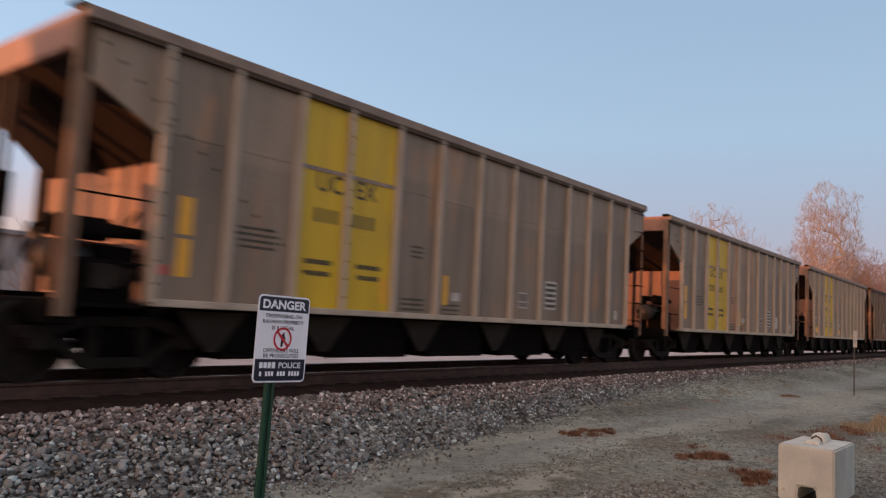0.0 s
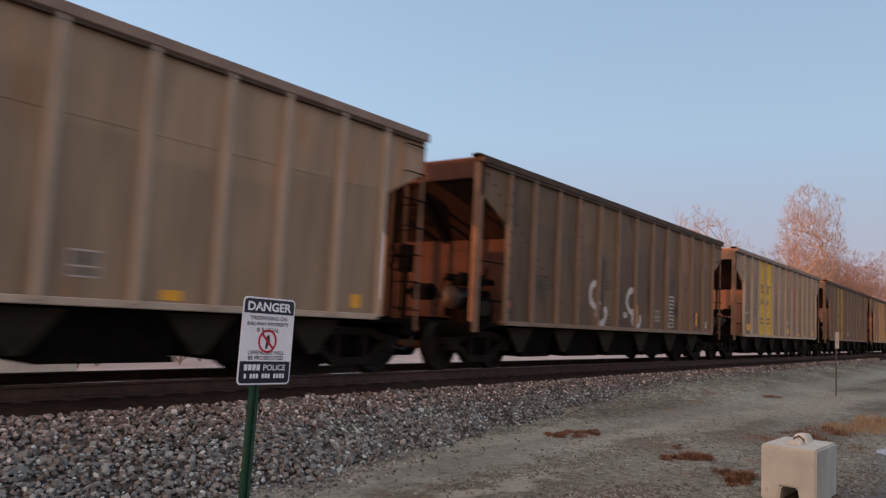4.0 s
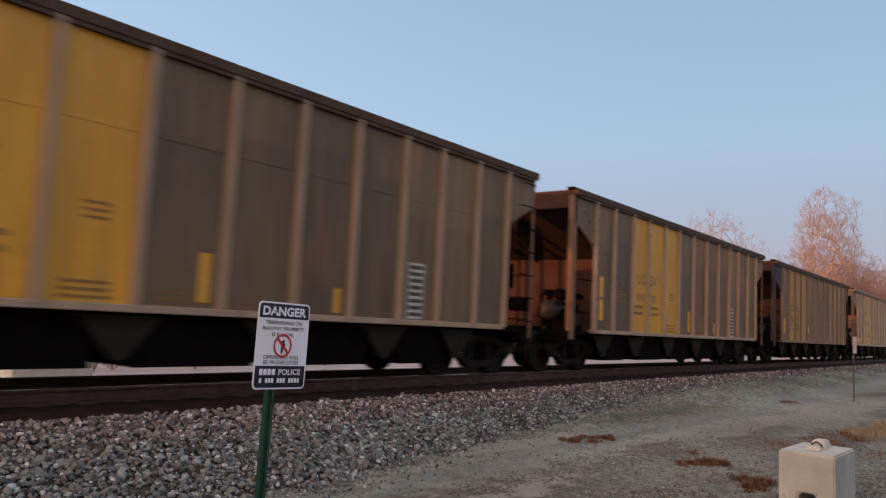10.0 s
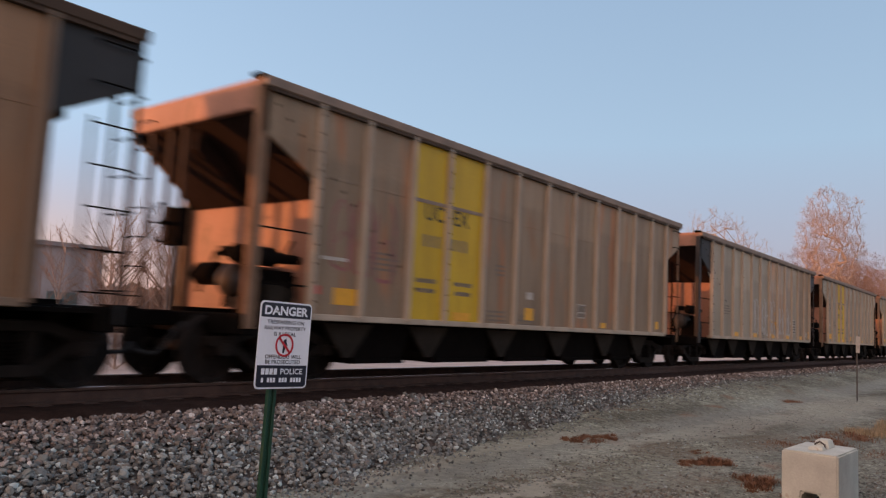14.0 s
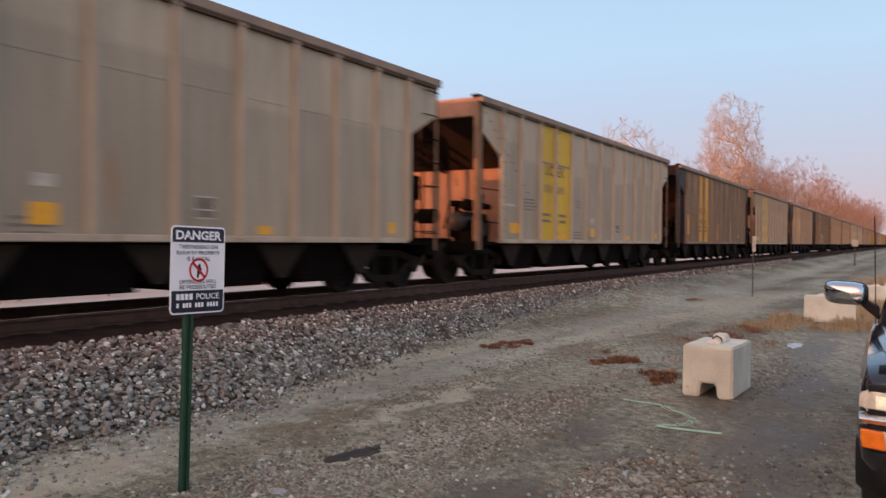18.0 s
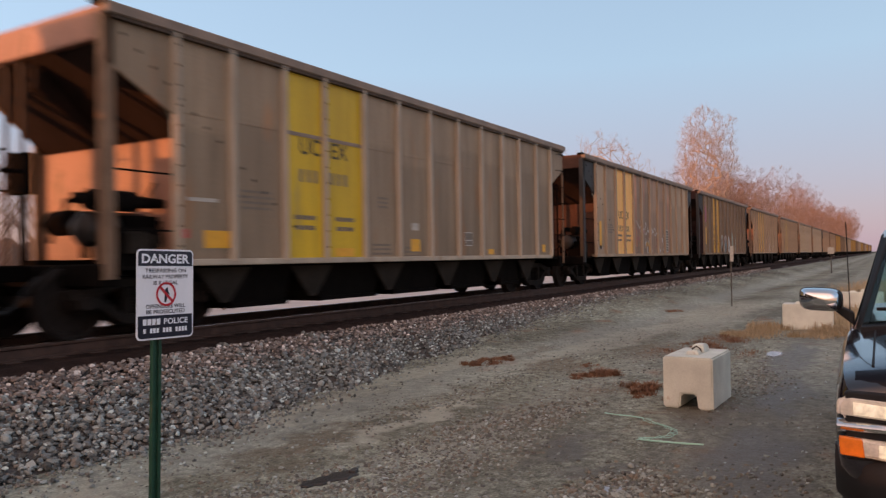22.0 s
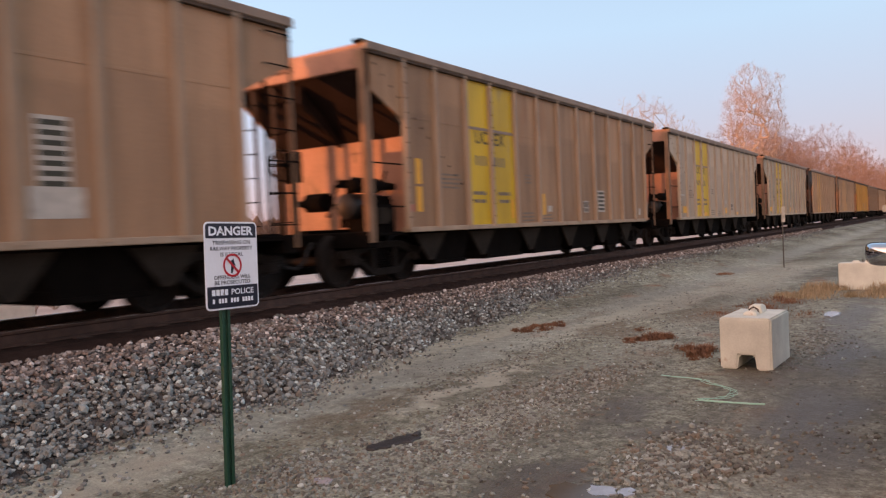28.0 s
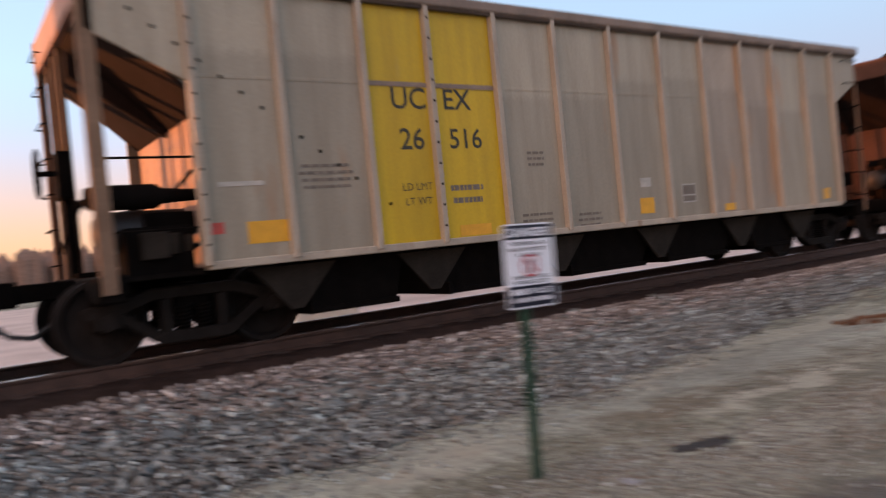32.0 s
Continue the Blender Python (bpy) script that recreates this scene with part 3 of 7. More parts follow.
STRAW = mat("dry_straw_grass", (0.44, 0.345, 0.22), 0.9, 0.0, 0.3, 5, 20, 0.0, rnd=0.2)
RUSTW = mat("rusty_dead_weeds", (0.25, 0.125, 0.07), 0.9, 0.0, 0.35, 5, 20, 0.0)
HOLLOWM = mat("shaded_hollow_tone", (0.035, 0.03, 0.027), 0.5, 0.0, 0.35, 7, 50, 0.5)
ICE = mat("thin_grey_ice", (0.36, 0.38, 0.41), 0.15, 0.0, 0.15, 8, 40, 0.05)
WATER = mat("muddy_puddle_water", (0.105, 0.08, 0.052), 0.12, 0.0, 0.2, 3, 30, 0.0, spec=0.22)
TWINE = mat("pale_green_plastic_twine", (0.38, 0.68, 0.56), 0.5, 0.0, 0.15, 9, 60, 0.0)
WALLW = mat("grey_painted_wall", (0.30, 0.28, 0.28), 0.7, 0.0, 0.1, 2, 30, 0.1)
ROOFM = mat("grey_metal_roof", (0.25, 0.23, 0.23), 0.5, 0.3, 0.15, 2, 30, 0.1)


# ---- mesh tools ----
class Build:
    """Collects vertices and faces of one mesh."""

    def __init__(self):
        self.v, self.f = [], []

    def add(self, vs, fs):
        o = len(self.v)
        self.v += [tuple(p) for p in vs]
        self.f += [tuple(i + o for i in q) for q in fs]
        return self

    def box(self, x0, x1, y0, y1, z0, z1):
        return self.add([(x, y, z) for x in (x0, x1) for y in (y0, y1) for z in (z0, z1)],
                        [(0, 1, 3, 2), (4, 6, 7, 5), (0, 4, 5, 1), (2, 3, 7, 6), (0, 2, 6, 4), (1, 5, 7, 3)])

    def prism(self, pts, a, b, axis="y"):
        """A flat outline pushed from a to b along an axis; pts are (x, z), (y, z) or (x, y)."""
        k = len(pts)
        put = {"y": lambda p, d: (p[0], d, p[1]), "x": lambda p, d: (d, p[0], p[1]), "z": lambda p, d: (p[0], p[1], d)}[axis]
        vs = [put(p, a) for p in pts] + [put(p, b) for p in pts]
        fs = [tuple(range(k))[::-1], tuple(range(k, 2 * k))] + [(i, (i + 1) % k, k + (i + 1) % k, k + i) for i in range(k)]
        return self.add(vs, fs)

    def tube(self, pts, r, n=8, closed_ends=True, r2=None):
        """A round bar through points, with an even or tapering radius."""
        pts = [Vector(p) for p in pts]
        rings = []
        for i, p in enumerate(pts):
            d = (pts[min(i + 1, len(pts) - 1)] - pts[max(i - 1, 0)]).normalized()
            u = d.cross(Vector((0, 0, 1)) if abs(d.z) < 0.9 else Vector((1, 0, 0))).normalized()
            w = d.cross(u)
            rr = r if r2 is None else r + (r2 - r) * i / (len(pts) - 1)
            rings.append([p + (u * math.cos(2 * math.pi * j / n) + w * math.sin(2 * math.pi * j / n)) * rr for j in range(n)])
        vs = [q for ring in rings for q in ring]
        fs = [(i * n + j, i * n + (j + 1) % n, (i + 1) * n + (j + 1) % n, (i + 1) * n + j) for i in range(len(pts) - 1) for j in range(n)]
        if closed_ends:
            fs += [tuple(range(n))[::-1], tuple(range(len(vs) - n, len(vs)))]
        return self.add(vs, fs)

    def lathe(self, prof, n=24, axis="y"):
        """A turned profile of (radius, along) about an axis through the origin."""
        vs, k = [], len(prof)
        for j in range(n):
            a = 2 * math.pi * j / n
            for r, d in prof:
                vs.append({"y": (r * math.cos(a), d, r * math.sin(a)), "x": (d, r * math.cos(a), r * math.sin(a)), "z": (r * math.cos(a), r * math.sin(a), d)}[axis])
        fs = [(j * k + i, j * k + i + 1, ((j + 1) % n) * k + i + 1, ((j + 1) % n) * k + i) for j in range(n) for i in range(k - 1)]
        return self.add(vs, fs)

    def loft(self, rings, caps=True, closed=True):
        k = len(rings[0])
        vs = [p for ring in rings for p in ring]
        last = k if closed else k - 1
        fs = [(i * k + j, i * k + (j + 1) % k, (i + 1) * k + (j + 1) % k, (i + 1) * k + j) for i in range(len(rings) - 1) for j in range(last)]
        if caps:
            fs += [tuple(range(k))[::-1], tuple(range(len(vs) - k, len(vs)))]
        return self.add(vs, fs)

    def mesh(self, name, material, bevel=0.0, smooth=False, seg=1):
        me = bpy.data.meshes.new(name)
        me.from_pydata(self.v, [], self.f)
        bm = bmesh.new()
        bm.from_mesh(me)
        bmesh.ops.recalc_face_normals(bm, faces=bm.faces)
        if bevel:
            es = [e for e in bm.edges if len(e.link_faces) == 2 and e.calc_face_angle(0) > 0.6]
            bmesh.ops.bevel(bm, geom=es, offset=bevel, segments=seg, affect="EDGES", clamp_overlap=True)
        bm.to_mesh(me)
        bm.free()
        if smooth:
            me.shade_smooth()
            me.set_sharp_from_angle(angle=radians(38))
        me.materials.append(material)
        return me


def part(name, mesh, parent=None, label="", at=(0, 0, 0), turn=None):
    """Links one mesh object, under a thing or a part."""
    ob = new(name, mesh)
    ob.location = at
    if turn:
        ob.rotation_euler = [radians(a) for a in turn]
    if parent:
        ob.parent = parent
    return tagged(ob, label)


def thing(name, label, category, at=(0, 0, 0), turn=0.0, group="", kind=""):
    ob = new(name)
    ob.empty_display_size = 0.2
    ob.location, ob.rotation_euler = at, (0, 0, radians(turn))
    return tagged(ob, label, category, group, kind)


def solid(name, mesh, label, category, at=(0, 0, 0), turn=0.0, group="", kind=""):
    ob = new(name, mesh)
    ob.location, ob.rotation_euler = at, (0, 0, radians(turn))
    return tagged(ob, label, category, group, kind)


def words(text, material, width=None, height=None, depth=0.002, bold=0.0):
    """Lettering as a thin mesh in the x-z plane, centred, facing -y."""
    cu = bpy.data.curves.new("words", "FONT")
    cu.body, cu.align_x, cu.align_y, cu.extrude, cu.offset = text, "CENTER", "CENTER", 0.0, bold
    cu.resolution_u = 3
    tmp = bpy.data.objects.new("words", cu)
    me = bpy.data.meshes.new_from_object(tmp)
    bpy.data.objects.remove(tmp)
    co = np.array([v.co[:] for v in me.vertices])
    lo, hi = co.min(0), co.max(0)
    sx = (width or 1) / (hi[0] - lo[0]) if width else None
    sz = (height or 1) / (hi[1] - lo[1]) if height else None
    sx, sz = sx or sz, sz or sx
    c = (lo + hi) / 2
    for v, p in zip(me.vertices, co):
        v.co = ((p[0] - c[0]) * sx, 0, (p[1] - c[1]) * sz)
    me.materials.clear()
    me.materials.append(material)
    me.name = "words"
    return me


def bar_rows(w, rows, material, h=0.03, gap=0.03, ragged=0.2, seed=1):
    """Rows of small bars, standing for lettering too worn to read."""
    rg = random.Random(seed)
    b = Build()
    for i in range(rows):
        ww = w * (1 - ragged * rg.random())
        z = -i * (h + gap)
        x = -ww / 2
        while x < ww / 2 - 0.02:
            d = min(rg.uniform(0.05, 0.14), ww / 2 - x)
            b.box(x, x + d * 0.82, -0.001, 0.001, z - h / 2, z + h / 2)
            x += d
    return b.mesh("bars", material)


# ---- the ground ----
TRACK_Y, RAIL_Z = 11.6, 0.85
rng = np.random.default_rng(7)


def toe(x):
    """Where the ballast slope meets the ground."""
    return float(np.interp(x, [-40, -4, 0, 1.5, 3.5, 7, 12, 22, 60], [8.2, 8.2, 8.2, 8.1, 8.5, 9.0, 9.4, 9.55, 9.6])) + 0.12 * math.sin(x * 1.9) + 0.07 * math.sin(x * 4.3 + 1)


def apron(x, y):
    """Farther along, fine pale stone has spilled and lifts the yard towards the rails."""
    a, b = max(0.0, min(1.0, (x - 5) / 17)), max(0.0, min(1.0, (y - 7.2) / 2.6))
    return 0.43 * a * a * (3 - 2 * a) * b * b * (3 - 2 * b)


def ground_z(x, y):
    z = 0.03 * noise.noise((x * 0.35, y * 0.35, 0.0)) + 0.015 * noise.noise((x * 1.3, y * 1.3, 3.0))
    return z * max(0.0, min(1.0, (60 - abs(x)) / 40)) * max(0.0, min(1.0, (y + 40) / 20)) + apron(x, y)


def make_ground():
    xs = [-3000, -800, -200, -60, -30] + [-16 + 0.5 * i for i in range(100)] + [36, 42, 50, 60, 80, 120, 200, 400, 900, 3000]
    ys = [-3000, -900, -300, -100, -50, -25, -14] + [-9 + 0.5 * i for i in range(30)] + [6 + 0.25 * i for i in range(17)] + [10.06, 10.5, 12, 14, 18, 25, 40, 80, 200, 600, 3000]
    vs = [(x, y, ground_z(x, y) if y < 10.4 else -0.02) for y in ys for x in xs]
    k = len(xs)
    fs = [(j * k + i, j * k + i + 1, (j + 1) * k + i + 1, (j + 1) * k + i) for j in range(len(ys) - 1) for i in range(k - 1)]
    b = Build().add(vs, fs)
    return solid("ground", b.mesh("ground", GROUND, smooth=True), "damp pale gravel yard with muddy tracks", "ground", kind="structure")


ground = make_ground()

lot = Build().box(-400, 700, 15.2, 60, -0.3, 0.012)
solid("pavement", lot.mesh("pavement", LOT), "pale hardstanding beyond the railway track", "pavement", kind="structure")


def shoulder(x, y):
    """Height of the ballast bank on the near side."""
    t = toe(x)
    u = (y - t) / (10.05 - t)
    return 0.60 * max(0.0, min(1.0, u)) ** 0.9


def make_bank():
    xs = list(np.arange(-30, 40, 0.4)) + list(np.arange(40, 120, 4.0)) + [120, 160, 240, 400, 900]
    us = [0, 0.2, 0.4, 0.6, 0.8, 1.0]
    vs, k = [], len(us) + 5
    for x in xs:
        t = toe(x)
        for u in us:
            y = t + (10.05 - t) * u
            vs.append((x, y, shoulder(x, y) + (0.0 if u in (0, 1.0) else 0.03 * noise.noise((x, y * 2, 5.0))) - 0.02))
        vs += [(x, 10.3, 0.668), (x, 10.66, 0.672), (x, 12.9, 0.64), (x, 13.2, 0.58), (x, 14.6, -0.05)]
    b = Build().add(vs, [(i * k + j, (i + 1) * k + j, (i + 1) * k + j + 1, i * k + j + 1) for i in range(len(xs) - 1) for j in range(k - 1)])
    me = b.mesh("ballast_bed", BEDM, smooth=True)
    me.materials.append(DARKBED)
    for p in me.polygons:
        if p.center.y > 10.0:
            p.material_index = 1
    return solid("ballast_bed", me, "long sloping bank of railway ballast, dark brown along the rails", "ballast bank", kind="structure")


bank = make_bank()

# ---- the rails ----
RAIL_PROF = [(-0.07, 0.0), (0.07, 0.0), (0.07, 0.012), (0.012, 0.035), (0.010, 0.125), (0.036, 0.14), (0.036, 0.165), (0.028, 0.172), (-0.028, 0.172), (-0.036, 0.165), (-0.036, 0.14), (-0.010, 0.125), (-0.012, 0.035), (-0.07, 0.012)]
for i, y in enumerate((TRACK_Y - 0.755, TRACK_Y + 0.755)):
    r = thing("rail", "rusty steel railway rail with a bright worn head", "rail", (0, y, RAIL_Z - 0.173), group="rails of the track", kind="structure")
    part("web", Build().prism(RAIL_PROF, -60, 900, "x").mesh("web", RAILM), r, "rust-brown web and foot")
    part("head", Build().box(-60, 900, -0.026, 0.026, 0.170, 0.1735).mesh("head", RAILTOP), r, "bright polished running surface")
tie_me = Build().box(-0.115, 0.115, -1.3, 1.3, -0.16, 0.0).mesh("tie", TIE, bevel=0.012)
plate_me = Build().box(-0.1, 0.1, -0.17, 0.17, 0, 0.018).mesh("tie_plate", RAILM)
tie_bed = thing("sleepers", "row of dark creosoted timber sleepers under the rails", "railway sleepers", (0, TRACK_Y, RAIL_Z - 0.19), kind="structure")
for i in range(150):
    o = part("sleeper", tie_me, tie_bed, at=(-18 + i * 0.54 + rng.uniform(-0.02, 0.02), rng.uniform(-0.03, 0.03), 0))
    o.rotation_euler = (0, 0, rng.uniform(-0.015, 0.015))
for i in range(75):
    part("tie_plate", plate_me, tie_bed, at=(-18 + i * 0.54, -0.755, 0))
far_ties = Build()
for i in range(700):
    far_ties.box(63 + i * 0.54 - 0.115, 63 + i * 0.54 + 0.115, -1.3, 1.3, -0.16, 0)
tagged(part("far_sleepers", far_ties.mesh("far_sleepers", TIE), tie_bed), kind="stuff")


# ---- loose stones ----
ICO_V = [(0, 0, 1), (0.894, 0, 0.447), (0.276, 0.851, 0.447), (-0.724, 0.526, 0.447), (-0.724, -0.526, 0.447), (0.276, -0.851, 0.447),
         (0.724, 0.526, -0.447), (-0.276, 0.851, -0.447), (-0.894, 0, -0.447), (-0.276, -0.851, -0.447), (0.724, -0.526, -0.447), (0, 0, -1)]
ICO_F = [(0, 1, 2), (0, 2, 3), (0, 3, 4), (0, 4, 5), (0, 5, 1), (1, 6, 2), (2, 7, 3), (3, 8, 4), (4, 9, 5), (5, 10, 1), (6, 7, 2), (7, 8, 3),
         (8, 9, 4), (9, 10, 5), (10, 6, 1), (11, 7, 6), (11, 8, 7), (11, 9, 8), (11, 10, 9), (11, 6, 10)]


def stone_field(name, places, sizes, material):
    """Many broken stones in one mesh."""
    base, fa = np.array(ICO_V), np.array(ICO_F)
    n = len(places)
    jit = rng.uniform(0.72, 1.28, (n, 12, 1))
    ax = rng.uniform(0.6, 1.25, (n, 1, 3)) * np.array([1, 1, 0.75])
    v = base[None] * jit * ax
    a = rng.uniform(0, 2 * np.pi, n)
    b = rng.uniform(-0.6, 0.6, n)
    ca, sa, cb, sb = np.cos(a)[:, None], np.sin(a)[:, None], np.cos(b)[:, None], np.sin(b)[:, None]
    y, z = v[:, :, 1] * cb - v[:, :, 2] * sb, v[:, :, 1] * sb + v[:, :, 2] * cb
    x = v[:, :, 0]
    v = np.stack([x * ca - y * sa, x * sa + y * ca, z], 2) * np.array(sizes)[:, None, None] + np.array(places)[:, None, :]
    f = (fa[None] + (np.arange(n) * 12)[:, None, None]).reshape(-1, 3)
    me = bpy.data.meshes.new(name)
    me.from_pydata(v.reshape(-1, 3).tolist(), [], f.tolist())
    me.materials.append(material)
    return me


def bank_stones(x0, x1, per_m2, size):
    pl, sz = [], []
    for _ in range(int((x1 - x0) * 2.85 * per_m2)):
        x = rng.uniform(x0, x1)
        t = toe(x)
        y = t - 0.9 + (10.08 - t + 0.9) * rng.uniform(0, 1)
        if y < t and rng.uniform() > 0.75 * math.exp((y - t) / 0.28):
            continue
        if apron(x, y) > shoulder(x, y) and rng.uniform() > 0.2:
            continue
        s = size * rng.uniform(0.5, 1.35) * (0.7 if y < t else 1.0)
        pl.append((x, y, max(shoulder(x, y), ground_z(x, y)) + s * 0.1 + rng.uniform(0, 0.02)))
        sz.append(s)
    return pl, sz


pl, sz = [], []
for x0, x1, d, s in ((-9, -4, 330, 0.034), (-4, 6, 620, 0.028), (6, 14, 480, 0.027), (14, 28, 330, 0.030), (28, 60, 110, 0.040)):
    a, b_ = bank_stones(x0, x1, d, s)
    pl += a
    sz += b_
# the stones nearest the rails take a warmer set of shades
dusty = [(10.05 - p[1]) / (10.05 - toe(p[0])) + rng.uniform(-0.18, 0.18) < 0.34 for p in pl]
tagged(part("ballast", stone_field("ballast", [p for p, d in zip(pl, dusty) if not d], [p for p, d in zip(sz, dusty) if not d], STONE), bank, "mixed grey, brown and white crushed stones"), kind="stuff")
tagged(part("dusty_ballast", stone_field("dusty_ballast", [p for p, d in zip(pl, dusty) if d], [p for p, d in zip(sz, dusty) if d], RAILSTONE), bank, "crushed stones in warmer shades beside the rails"), kind="stuff")
# single stones, those lying highest on the bank nearest the sign
single = [stone_field("stone", [(0, 0, 0)], [1.0], STONE) for _ in range(12)]
for i in range(280):
    x = rng.uniform(-2.5, 6.5)
    y = toe(x) + rng.uniform(-0.05, 1.5)
    s = rng.uniform(0.035, 0.055)
    o = part("stone", single[i % 12], bank, at=(x, y, shoulder(x, y) + s * 0.45))
    o.scale = (s, s, s)
    o.rotation_euler = rng.uniform(0, 6, 3)

pl, sz = [], []


def scatter(cx, cy, rx, ry, n, s0, s1):
    for _ in range(n):
        x, y = rng.normal(cx, rx), rng.normal(cy, ry)
        if y < toe(x) and not (1.3 < x < 6.5 and 0.4 < y < 2.5) and not (abs(x - 1.34) < 0.3 and abs(y - 6.03 + 0.45 * (x - 1.34)) < 0.13):
            s = rng.uniform(s0, s1)
            pl.append((x, y, ground_z(x, y) + s * 0.08))
            sz.append(s)


SMOOTH = PALE_PATCHES[:5] + BROWN_PATCHES[:2] + WET_PATCHES
for _ in range(42000):
    x, y = -2 + 26 * rng.uniform(0, 1) ** 1.7, rng.uniform(-1, 9.6)
    if min(((x - p[0]) / p[2]) ** 2 + ((y - p[1]) / p[3]) ** 2 for p in SMOOTH) < 1.1 and rng.uniform() < 0.8:
        continue
    if noise.noise((x * 0.6, y * 0.8, 9.0)) + rng.uniform(-0.5, 0.5) > -0.1:
        scatter(x, y, 0.03, 0.03, 1, 0.004, 0.015)
for cx, cy, rx, ry, n in ((2.0, 3.8, 0.32, 0.2, 1000), (1.5, 3.95, 0.2, 0.15, 300), (3.2, 5.45, 0.7, 0.2, 1300), (4.4, 5.5, 0.5, 0.16, 500), (1.2, 5.4, 0.6, 0.25, 900), (2.2, 5.9, 0.7, 0.13, 700), (0.4, 6.35, 0.5, 0.14, 700), (7.6, 3.75, 0.8, 0.14, 500), (0.6, 5.9, 0.5, 0.15, 400), (2.9, 2.9, 0.4, 0.3, 160), (4.6, 6.9, 1.4, 0.12, 500), (6.5, 6.3, 1.4, 0.6, 420), (7.2, 3.9, 0.6, 0.4, 200), (9.5, 5.8, 2.0, 1.0, 420), (0.3, 6.0, 0.6, 0.3, 240)):
    scatter(cx, cy, rx * 1.25, ry * 1.3, int(n * 1.35), 0.007, 0.025)
for _ in range(520):
    x, y = rng.normal(1.95, 0.36), rng.normal(3.8, 0.2)
    k = rng.uniform(0.012, 0.034)
    pl.append((x, y, ground_z(x, y) + 0.35 * k))
    sz.append(k)
for _ in range(420):
    # a low ridge of coarser stones pushed up beside the worn lane
    u = rng.uniform(0, 1)
    x, y, k = 3.2 + 1.5 * u + rng.normal(0, 0.1), 6.2 - 0.95 * u + rng.normal(0, 0.11), rng.uniform(0.012, 0.028)
    pl.append((x, y, ground_z(x, y) + 0.35 * k))
    sz.append(k)
for _ in range(260):
    x = rng.uniform(-0.6, 4.6)
    y = 6.55 - 0.24 * x + rng.normal(0, 0.16)
    pl.append((x, y, ground_z(x, y) + 0.002))
    sz.append(rng.uniform(0.012, 0.03))
tagged(part("gravel", stone_field("gravel", pl, sz, GRIT), ground, "loose pale gravel and grit"), kind="stuff")


# ---- the train ----
HALF, W, Z0, Z1, BAY = 7.275, 1.6, 0.94, 4.05, 1.035
RIBX = [-7.275, -6.24, -5.28, -4.22, -3.27, -2.2, -1.13, 0.0, 1.13, 2.2, 3.27, 4.22, 5.28, 6.24, 7.275]
PITCH = 16.18
cache = {}


def shared(key, make):
    if key not in cache:
        cache[key] = make()
    return cache[key]


def panel_mesh(color, kind, w):
    """One sheet between two ribs: full, or cut away under the sloping end sheet."""
    def make():
        b = Build()
        g = 0.012
        if kind == "full":
            b.box(g, w - g, 0, 0.05, 0, Z1 - Z0 - 0.1)
            b.box(g, w - g, -0.006, 0, 1.96, 2.0)
        elif kind == "left":
            b.prism([(0.06, Z1 - Z0 - 0.1), (0.06, 2.40), (w, 1.90), (w, Z1 - Z0 - 0.1)], 0, 0.05)
        else:
            b.prism([(0, Z1 - Z0 - 0.1), (0, 1.90), (w - 0.06, 2.40), (w - 0.06, Z1 - Z0 - 0.1)], 0, 0.05)
        return b.mesh("panel", PAINT[color], bevel=0.004)
    return shared(("panel", color, kind, round(w, 3)), make)


def wheel_mesh():
    b = Build()
    for s in (-1, 1):
        y = s * 0.7525
        o = -s
        prof = [(0.09, y + o * -0.09), (0.12, y + o * -0.09), (0.15, y - o * 0.03), (0.37, y + o * 0.0), (0.40, y - o * 0.07), (0.453, y - o * 0.068), (0.457, y + o * 0.03), (0.482, y + o * 0.045), (0.482, y + o * 0.068), (0.41, y + o * 0.07), (0.37, y + o * 0.03), (0.15, y + o * 0.05), (0.09, y + o * 0.09)]
        b.lathe(prof, 28)
        b.tube([(0, y - o * 0.09, 0), (0, y - o * 0.40, 0)], 0.085, 10)
        for k in range(3):
            a = k * 2 * math.pi / 3
            b.tube([(0.05 * math.cos(a), y - o * 0.39, 0.05 * math.sin(a)), (0.05 * math.cos(a), y - o * 0.415, 0.05 * math.sin(a))], 0.016, 6)
    b.tube([(0, -0.7, 0), (0, 0.7, 0)], 0.08, 12)
    return b.mesh("wheelset", WHEEL, smooth=True)


def frame_mesh():
    """A cast truck side frame with its window, pedestals and spring pocket."""
    b = Build()
    top = [(-1.12, 0.50), (-1.12, 0.62), (-0.78, 0.66), (-0.45, 0.76), (0.45, 0.76), (0.78, 0.66), (1.12, 0.62), (1.12, 0.50), (0.80, 0.50), (0.42, 0.64), (-0.42, 0.64), (-0.80, 0.50)]
    b.prism(top, -0.09, 0.09)
    for s in (-1, 1):
        b.prism([(s * 0.72, 0.54), (s * 0.86, 0.50), (s * 0.44, 0.20), (s * 0.32, 0.26)], -0.08, 0.08)
        b.prism([(s * 0.36, 0.64), (s * 0.24, 0.64), (s * 0.24, 0.28), (s * 0.36, 0.28)], -0.08, 0.08)
        b.box(s * 0.89 - 0.14, s * 0.89 + 0.14, -0.1, 0.1, 0.38, 0.58)
    b.prism([(-0.48, 0.22), (-0.36, 0.16), (0.36, 0.16), (0.48, 0.22), (0.36, 0.29), (-0.36, 0.29)], -0.11, 0.11)
    return b.mesh("side_frame", FRAMEM, bevel=0.012, smooth=True)


